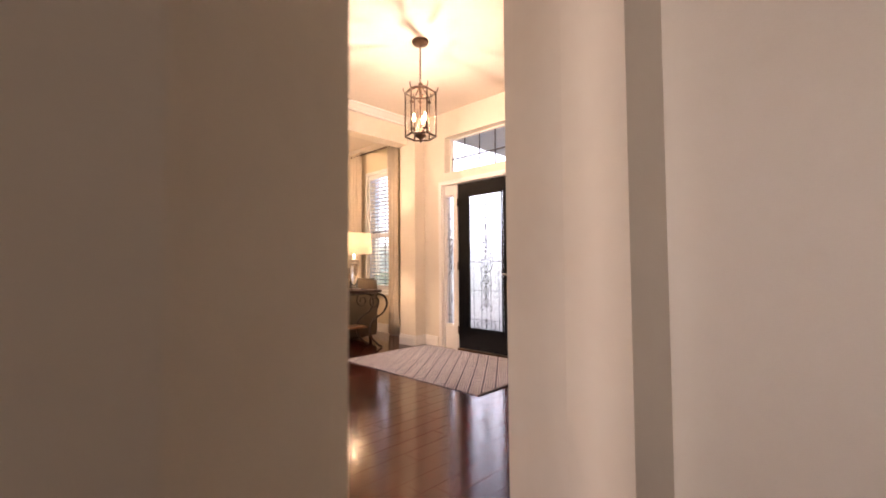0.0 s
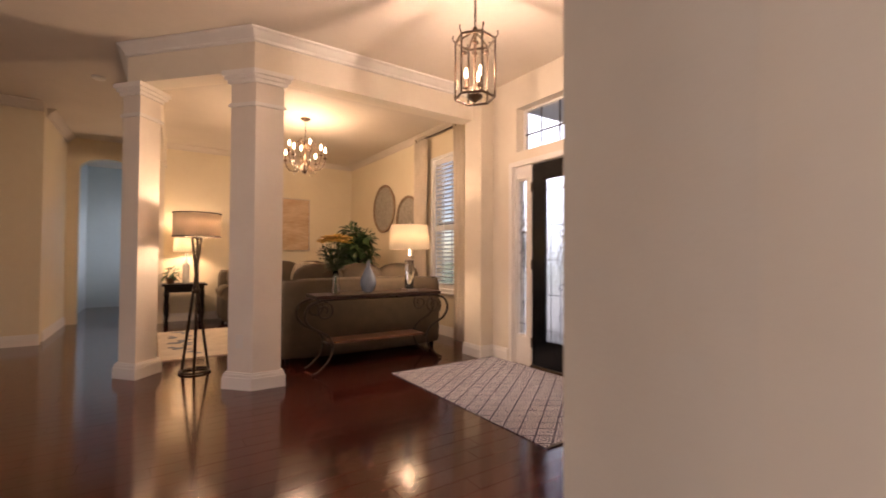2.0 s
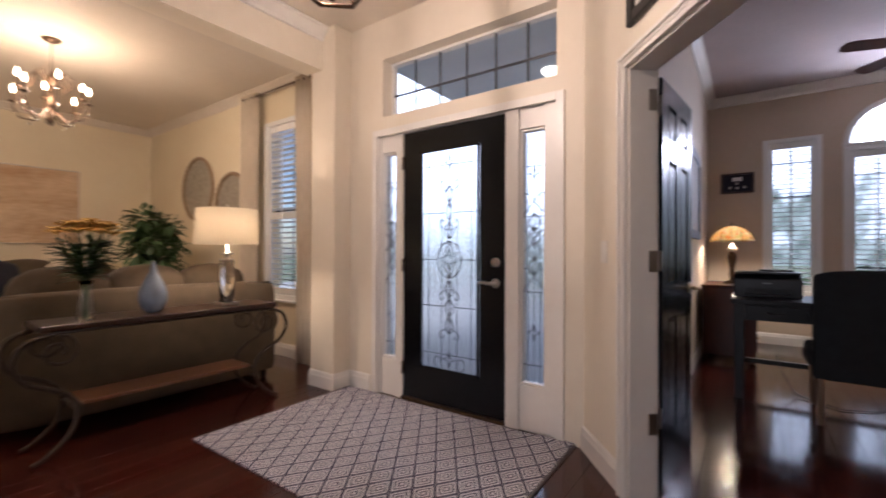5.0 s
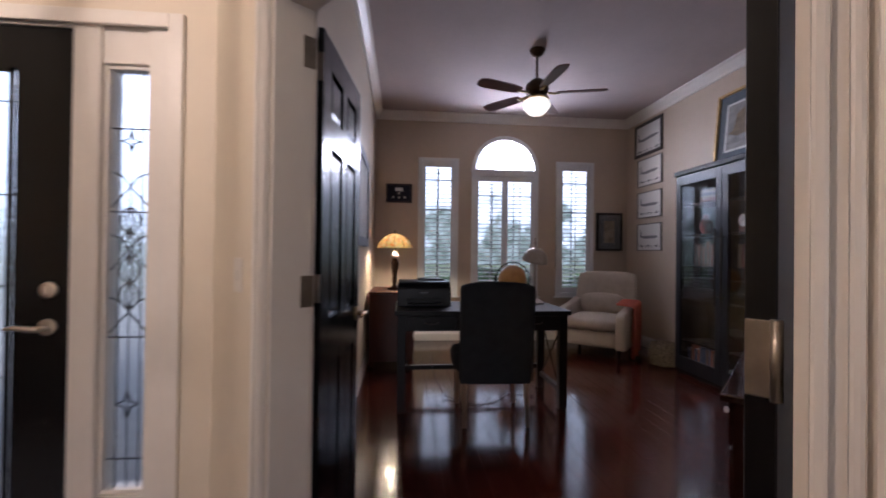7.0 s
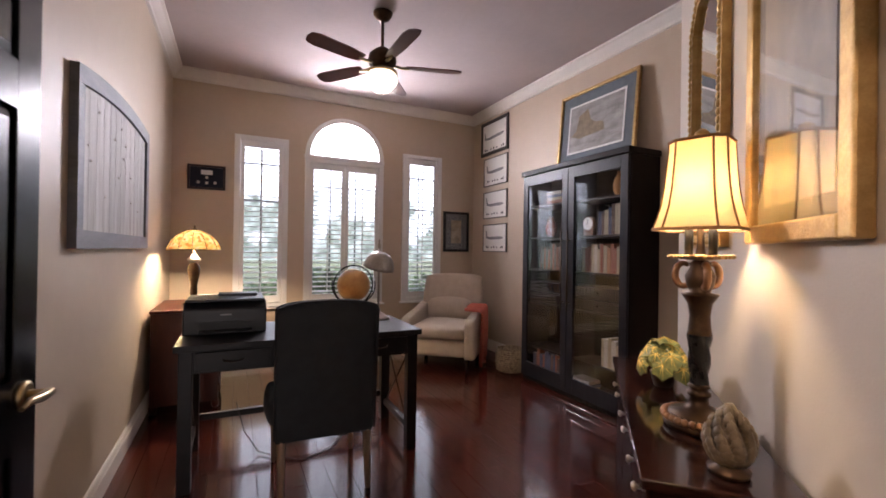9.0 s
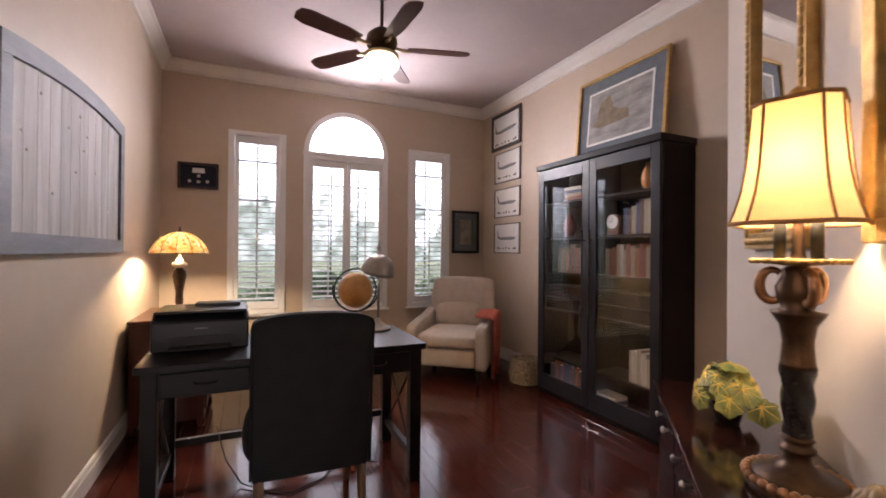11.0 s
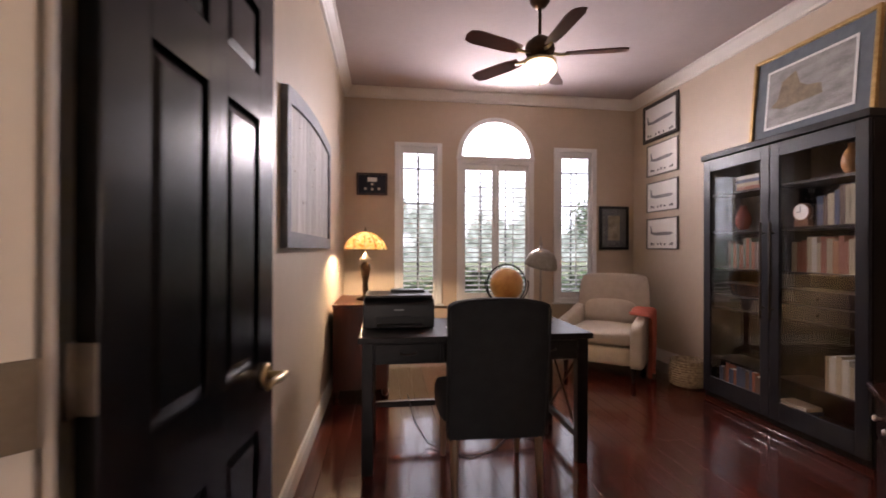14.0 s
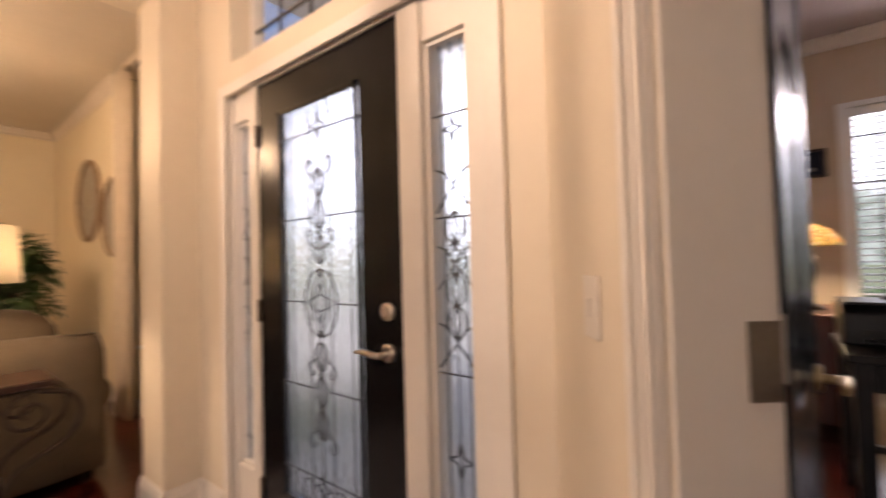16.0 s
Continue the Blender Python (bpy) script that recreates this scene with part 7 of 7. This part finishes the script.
bm = bmesh.new()
rings = []
for i in range(21):
    q = i / 20
    r = 0.027 + 0.007 * q
    rings.append([(r * (1 + 0.10 * math.cos(4 * (2 * math.pi * k / 20 + q * 3.0))) * math.cos(2 * math.pi * k / 20), r * (1 + 0.10 * math.cos(4 * (2 * math.pi * k / 20 + q * 3.0))) * math.sin(2 * math.pi * k / 20), 0.14 + 0.16 * q) for k in range(20)])
vr = [[bm.verts.new(p) for p in ring] for ring in rings]
for a, b in zip(vr, vr[1:]):
    for k in range(20):
        bm.faces.new((a[k], a[(k + 1) % 20], b[(k + 1) % 20], b[k])).smooth = True
part("twisted_column", bm, mat("black_marble", (0.010, 0.009, 0.009), (0.03, 0.027, 0.025), 8, 0.12), bl, "black twisted stone column")
bm = bmesh.new()
lathe(bm, [(0.037, 0.30), (0.034, 0.31), (0.03, 0.36), (0.036, 0.40), (0.052, 0.425), (0.055, 0.432), (0.03, 0.437), (0.04, 0.46), (0.045, 0.49), (0.03, 0.52), (0.035, 0.53), (0.02, 0.54), (0.012, 0.58), (0.008, 0.74)], 24)
part("capital", bm, BRONZE, bl)
for k in range(3):
    a = 2 * math.pi * k / 3
    bm = bmesh.new()
    arc = [(0.05 + 0.026 * math.cos(q), 0.492 + 0.038 * math.sin(q)) for q in np.linspace(-2.6, 2.2, 15)]
    tube(bm, [(r * math.cos(a), r * math.sin(a), z) for r, z in arc], [0.007 + 0.005 * math.sin(math.pi * k / 14) for k in range(15)], 8)
    part("scroll_arm", bm, mat("copper_bronze", (0.26, 0.13, 0.07)), bl)
bm = bmesh.new()
lathe(bm, [(0.02, 0.54), (0.085, 0.548), (0.092, 0.555), (0.02, 0.558)], 24)
for k in range(26):
    a = 2 * math.pi * k / 26
    ball(bm, (0.09 * math.cos(a), 0.09 * math.sin(a), 0.552), 0.007, seg=6)
part("gallery", bm, GOLD, bl)
bm = bmesh.new()
for x in (-0.035, 0.035):
    lathe(bm, [(0.013, 0.558), (0.013, 0.66)], 12, (x, 0, 0))
part("candle_sleeve", bm, BLACKPL, bl)
prof = [(0.122, 0.640), (0.112, 0.672), (0.101, 0.715), (0.092, 0.775), (0.086, 0.85), (0.082, 0.925)]
CUT = [(1, 0.64), (0.64, 1), (-0.64, 1), (-1, 0.64), (-1, -0.64), (-0.64, -1), (0.64, -1), (1, -0.64)]
bm = bmesh.new()
rings = [[bm.verts.new((sx * r, sy * r, z)) for sx, sy in CUT] for r, z in prof]
for a, b in zip(rings, rings[1:]):
    for k in range(8):
        bm.faces.new((a[k], a[(k + 1) % 8], b[(k + 1) % 8], b[k]))
ext = bmesh.ops.extrude_face_region(bm, geom=bm.faces[:])
for v in ext["geom"]:
    if isinstance(v, bmesh.types.BMVert):
        v.co.x *= 0.975
        v.co.y *= 0.975
part("shade", bm, cloth_shade("gold_silk", (0.95, 0.85, 0.63), 0.75), bl, "gold silk cut-corner bell shade")
for sx, sy in CUT:
    bm = bmesh.new()
    tube(bm, [(sx * r, sy * r, z) for r, z in prof], 0.0033, 6)
    part("edge_braid", bm, mat("brown_braid", (0.26, 0.14, 0.06), (0.36, 0.2, 0.09), 40, 0.9), bl)
for r, z in (prof[0], prof[-1]):
    bm = bmesh.new()
    tube(bm, [(sx * r, sy * r, z) for sx, sy in CUT + CUT[:1]], 0.0055, 6)
    part("edge_braid", bm, mat("brown_braid", (0.14, 0.07, 0.03)), bl)
bm = bmesh.new()
lathe(bm, [(0.006, 0.91), (0.018, 0.925), (0.015, 0.938), (0.021, 0.945), (0.021, 0.957), (0.013, 0.964), (0.004, 0.97)], 14)
part("finial", bm, GOLD, bl)
bm = bmesh.new()
ball(bm, (0, 0, 0.79), 0.026, (1, 1, 1.3), 12)
part("bulb", bm, BULB, bl).visible_shadow = False
# caladium-like plant
pt = thing("leafy_plant", (5.99, 0.83, TOPZ + 0.001), "small plant with broad yellow-green veined leaves on the sideboard", "plant")
bm = bmesh.new()
lathe(bm, [(0.035, 0), (0.05, 0.05), (0.052, 0.06), (0.044, 0.06), (0.04, 0.04)], 14)
part("pot", bm, BRONZE, pt)
YG = mat("yellow_green_leaf", (0.06, 0.10, 0.03), (0.30, 0.30, 0.10), 34, 0.5, bump=0.4, bump_scale=90)
VEIN = mat("yellow_vein", (0.62, 0.40, 0.06), (0.75, 0.55, 0.14), 30, 0.5)


def broad_leaf(p, face, tip, s):
    """A lobed leaf whose middle is at p, facing one way and pointing to its tip, with radiating veins."""
    p, n = Vector(p), Vector(face).normalized()
    u = Vector(tip) - n * Vector(tip).dot(n)
    u.normalize()
    v = n.cross(u)
    bm = bmesh.new()
    tube(bm, [(0, 0, 0.05), (p.x * 0.45, p.y * 0.45, p.z * 0.75 + 0.05), p - u * s * 0.3 + n * 0.01, p], 0.0028, 5)
    mid = bm.verts.new(p + n * 0.004)
    rings = []
    for f in (0.55, 1.0):
        ring = []
        for q in range(22):
            b = 2 * math.pi * q / 22
            rad = s * f * (0.78 + 0.30 * math.cos(b) + (0.09 * math.cos(7 * b) if f == 1.0 else 0))
            drop = 0.32 * rad * (rad / s) + 0.05 * s * math.cos(7 * b) * f
            ring.append(bm.verts.new(p + rad * (math.cos(b) * u + math.sin(b) * v) - n * drop))
        rings.append(ring)
    for q in range(22):
        k = (q + 1) % 22
        bm.faces.new((mid, rings[0][q], rings[0][k])).smooth = True
        bm.faces.new((rings[0][q], rings[1][q], rings[1][k], rings[0][k])).smooth = True
    tips = [(r0.co.copy(), r1.co.copy()) for r0, r1 in zip(rings[0][::3], rings[1][::3])]
    lf = part("leaf", bm, YG, pt)
    bm = bmesh.new()
    for a, b in tips:
        tube(bm, [p + n * 0.006, a + n * 0.003, a.lerp(b, 0.8) + n * 0.003], [0.0019, 0.0011, 0.0004], 4)
    part("vein", bm, VEIN, lf, "yellow leaf vein")


rnd = random.Random(21)
for k in range(26):
    a = k * 2.4
    up = rnd.uniform(0.1, 0.75)
    p = Vector((0.075 * math.cos(a) * (1.2 - up), 0.075 * math.sin(a) * (1.2 - up), 0.08 + 0.13 * up))
    out = Vector((math.cos(a), math.sin(a), 0))
    broad_leaf(p + out * 0.02, out + Vector((0, 0, 0.35 + up)), out * 0.6 - Vector((0, 0, 1.0 - up)), rnd.uniform(0.036, 0.052))
broad_leaf((-0.16, 0.10, 0.12), (-0.4, 0.8, 0.3), (-0.3, 0.2, -1.0), 0.05)
broad_leaf((-0.12, 0.12, 0.16), (-0.3, 0.6, 0.8), (-0.6, 0.3, -0.5), 0.045)
broad_leaf((-0.02, 0.02, 0.205), (0.1, -0.1, 1), (-0.8, 0.3, 0.1), 0.055)
# artichoke sculpture
ar = thing("artichoke_sculpture", (5.435, 1.325, TOPZ + 0.001), "brown overlapping-leaf artichoke sculpture on the sideboard", "sculpture")
bm = bmesh.new()
lathe(bm, [(0.045, 0), (0.05, 0.012), (0.03, 0.02), (0.03, 0.03)], 16)
part("base", bm, BRONZE, ar)
SCALE = mat("antiqued_scale", (0.055, 0.036, 0.02), (0.20, 0.15, 0.09), 22, 0.45)
bm = bmesh.new()
ball(bm, (0, 0, 0.085), 0.048, (1, 1, 1.2), 16)
part("core", bm, SCALE, ar)
for row in range(8):
    z = 0.030 + 0.016 * row
    r = 0.056 * math.sin(math.pi * (0.28 + 0.66 * row / 8))
    n = max(4, 12 - row)
    for k in range(n):
        a = 2 * math.pi * (k + 0.5 * (row % 2)) / n
        o, c, up = Vector((math.cos(a), math.sin(a), 0)), Vector((-math.sin(a), math.cos(a), 0)), Vector((0, 0, 1))
        lean = 0.35 - 0.13 * row
        w = 0.0185 - 0.0008 * row
        bm = bmesh.new()
        rows = []
        for q, ww, bulge in ((0.0, 0.75, 0.0), (0.35, 1.0, 0.006), (0.7, 0.72, 0.006), (1.0, 0.06, 0.002)):
            c0 = o * (r + bulge + lean * 0.03 * q) + up * (z + 0.036 * q)
            rows.append([bm.verts.new(c0 + c * w * ww * e - o * (0.006 * abs(e))) for e in (-1, 0, 1)])
        for p, q in zip(rows, rows[1:]):
            for e in (0, 1):
                bm.faces.new((p[e], p[e + 1], q[e + 1], q[e])).smooth = True
        ext = bmesh.ops.extrude_face_region(bm, geom=bm.faces[:])
        bmesh.ops.translate(bm, verts=[q for q in ext["geom"] if isinstance(q, bmesh.types.BMVert)], vec=o * -0.004)
        bmesh.ops.recalc_face_normals(bm, faces=bm.faces[:])
        part("scale", bm, SCALE, ar)
# gilt mirror and gilt framed picture above the sideboard
DARKGLASS = mat("mirror_silver", (0.80, 0.80, 0.78), (0.84, 0.84, 0.82), 3, 0.02, 1.0)
mm = thing("gilt_mirror", (0, 0, 0), "tall octagonal mirror in a carved gilt frame", "mirror")
mm.matrix_world = pose(5.97, 0.558, 1.34, 0, 0, 135)
MW, MH, CH = 0.285, 1.22, 0.13
octo = [(-MW, 0), (MW, 0), (MW, MH - CH), (MW - CH, MH), (-MW + CH, MH), (-MW, MH - CH)]
inn = [(-MW + 0.06, 0.06), (MW - 0.06, 0.06), (MW - 0.06, MH - CH - 0.025), (MW - CH - 0.025, MH - 0.06), (-MW + CH + 0.025, MH - 0.06), (-MW + 0.06, MH - CH - 0.025)]
bm = bmesh.new()
for k in range(6):
    j = (k + 1) % 6
    slab(bm, [octo[k], octo[j], inn[j], inn[k]], "y", -0.035, -0.001)
part("frame", bm, GOLD, mm)
for k in range(6):
    p, q = Vector(octo[k]).lerp(Vector(inn[k]), 0.5), Vector(octo[(k + 1) % 6]).lerp(Vector(inn[(k + 1) % 6]), 0.5)
    m = max(2, round((q - p).length / 0.032))
    for i in range(m):
        c = p.lerp(q, i / m)
        bm = bmesh.new()
        ball(bm, (c.x, -0.036, c.y), 0.017, (1, 0.6, 1), 6)
        part("carved_bead", bm, GOLD, mm)
bm = bmesh.new()
slab(bm, inn, "y", -0.014, -0.004)
part("mirror_glass", bm, DARKGLASS, mm)
framed("gilt_picture", pose(5.345, 1.183, 1.92, 0, 0, 135), 0.60, 1.15, 0.04, 0.055, GOLD, mat("dark_floral", (0.05, 0.045, 0.035), (0.36, 0.26, 0.15), 5, 0.5, stretch=(2, 1, 0.7)), "tall dark floral picture under glass in a carved gilt frame", 0.05, mat("dark_mount", (0.06, 0.05, 0.04), (0.1, 0.08, 0.06), 20, 0.8), True)
# cables under the desk
cb = thing("power_cable", (7.5, 2.3, 0.004), "black power cable lying under the desk", "cable")
bm = bmesh.new()
tube(bm, [(0.35, 0.15, 0.30), (0.30, 0.10, 0.12), (0.22, 0.02, 0.012), (0.1, -0.1, 0.004), (0.02, -0.22, 0.004), (0.1, -0.4, 0.004), (0.3, -0.55, 0.004), (0.2, -0.75, 0.004)], 0.004, 6)
part("wire", bm, BLACKPL, cb)

# ---- outside: hedge and trees ----
GREENS = pattern_mat("hedge_leaf", [(0.10, 0.16, 0.08), (0.14, 0.21, 0.11), (0.12, 0.17, 0.11), (0.18, 0.24, 0.15)], 3, rough=0.6, translucent=True)
bm = bmesh.new()
rnd = random.Random(31)
for _ in range(5200):
    x, y = rnd.uniform(12.6, 14.2), rnd.uniform(-5, 7)
    z = -0.15 + rnd.random() ** 0.6 * (0.85 + 0.15 * math.sin(y * 2.1))
    leaf_card(bm, (x, y, z), (rnd.uniform(-1, 1), rnd.uniform(-1, 1), rnd.uniform(-0.2, 1)), 0.2, 0.13)
tagged(part("hedge", bm, GREENS), "clipped green hedge outside the study windows", "hedge", kind="stuff")


def tree(place, h, r, seed):
    root = thing("tree", place, "broad leafy garden tree beyond the hedge", "tree", "garden trees")
    t = random.Random(seed)
    bm = bmesh.new()
    tube(bm, [(0, 0, 0), (0.05, 0.03, h * 0.3), (-0.04, 0.05, h * 0.6)], [0.16, 0.12, 0.07], 8)
    tips = []
    for k in range(9):
        a = k * 2.4
        p = Vector((r * 0.6 * math.cos(a), r * 0.6 * math.sin(a), h * (0.45 + 0.05 * k)))
        tube(bm, [(0, 0, h * (0.28 + 0.035 * k)), p * 0.5 + Vector((0, 0, h * 0.2)), p], [0.06, 0.04, 0.015], 6)
        tips.append(p)
    part("trunk", bm, mat("bark", (0.07, 0.045, 0.03)), root)
    bm = bmesh.new()
    for p in tips + [Vector((0, 0, h * 0.85))]:
        for _ in range(150):
            d = Vector((t.gauss(0, 1), t.gauss(0, 1), t.gauss(0, 0.8))) * r * 0.24
            leaf_card(bm, p + d, (t.uniform(-1, 1), t.uniform(-1, 1), t.uniform(-0.7, 0.6)), 0.3, 0.17)
    part("crown", bm, GREENS, root)


for k, (x, y, h, r) in enumerate(((36, 11.5, 6, 2.6), (38, -15, 6, 2.6))):
    tree((x, y, -0.16), h, r, 40 + k)

# ---- floor planks, last ----
PW = 0.125
rnd = random.Random(2)
lengths = (0.8, 1.0, 1.2, 1.4)
plank_mesh = {}
for L in lengths:
    bm = bmesh.new()
    box(bm, (0, 0, -0.015), (L - 0.0016, PW - 0.0016, 0.0))
    bmesh.ops.bevel(bm, geom=[e for e in bm.edges if e.verts[0].co.z > -0.001 and e.verts[1].co.z > -0.001], offset=0.0012, segments=1, affect="EDGES")
    plank_mesh[L] = mesh_of("plank", bm, PLANK)
far_v, far_f = [], []


def add_plank(x, y, L, near):
    if near:
        ob = new("plank", plank_mesh[L])
        ob.location, ob.parent = (x, y, 0), floor
        return
    b = len(far_v)
    e = 0.0016
    far_v.extend([(x, y, -0.015), (x + L - e, y, -0.015), (x + L - e, y + PW - e, -0.015), (x, y + PW - e, -0.015), (x, y, 0), (x + L - e, y, 0), (x + L - e, y + PW - e, 0), (x, y + PW - e, 0)])
    far_f.extend([(b + 4, b + 5, b + 6, b + 7), (b, b + 1, b + 5, b + 4), (b + 1, b + 2, b + 6, b + 5), (b + 2, b + 3, b + 7, b + 6), (b + 3, b, b + 4, b + 7)])


count = 0
y = -0.78
while y < 13.6:
    x = -1.6 - rnd.uniform(0, 1.2)
    end = 10.1 if -0.75 < y < 3.05 else 6.05
    while x < end:
        L = rnd.choice(lengths)
        cut = x + L > end or x < -1.6
        if cut:
            stop = min(end, x + L)
            x = max(x, -1.6)
            L = stop - x
            if L < 0.02:
                x = max(x, stop)
                if stop >= end:
                    break
                continue
        near = not cut and (1.6 < y < 3.2 and 2.6 < x < 9.0 or 3.2 <= y < 5.6 and 2.4 < x < 5.0 or -0.3 < y <= 1.6 and 5.8 < x < 9.0) and count < 300
        count += near
        add_plank(x, y, L, near)
        x += L
    y += PW
me = bpy.data.meshes.new("far_planks")
me.from_pydata(far_v, [], far_f)
PLANK_FAR = PLANK.copy()
PLANK_FAR.name = "cherry_plank_far"
nt = PLANK_FAR.node_tree
geo = nt.nodes.new("ShaderNodeNewGeometry")
for link in list(nt.links):
    if link.from_node.bl_idname == "ShaderNodeObjectInfo":
        to = link.to_socket
        nt.links.remove(link)
        nt.links.new(geo.outputs["Random Per Island"], to)
me.materials.append(PLANK_FAR)
ob = new("far_planks", me)
ob.parent = floor
tagged(ob, kind="stuff")
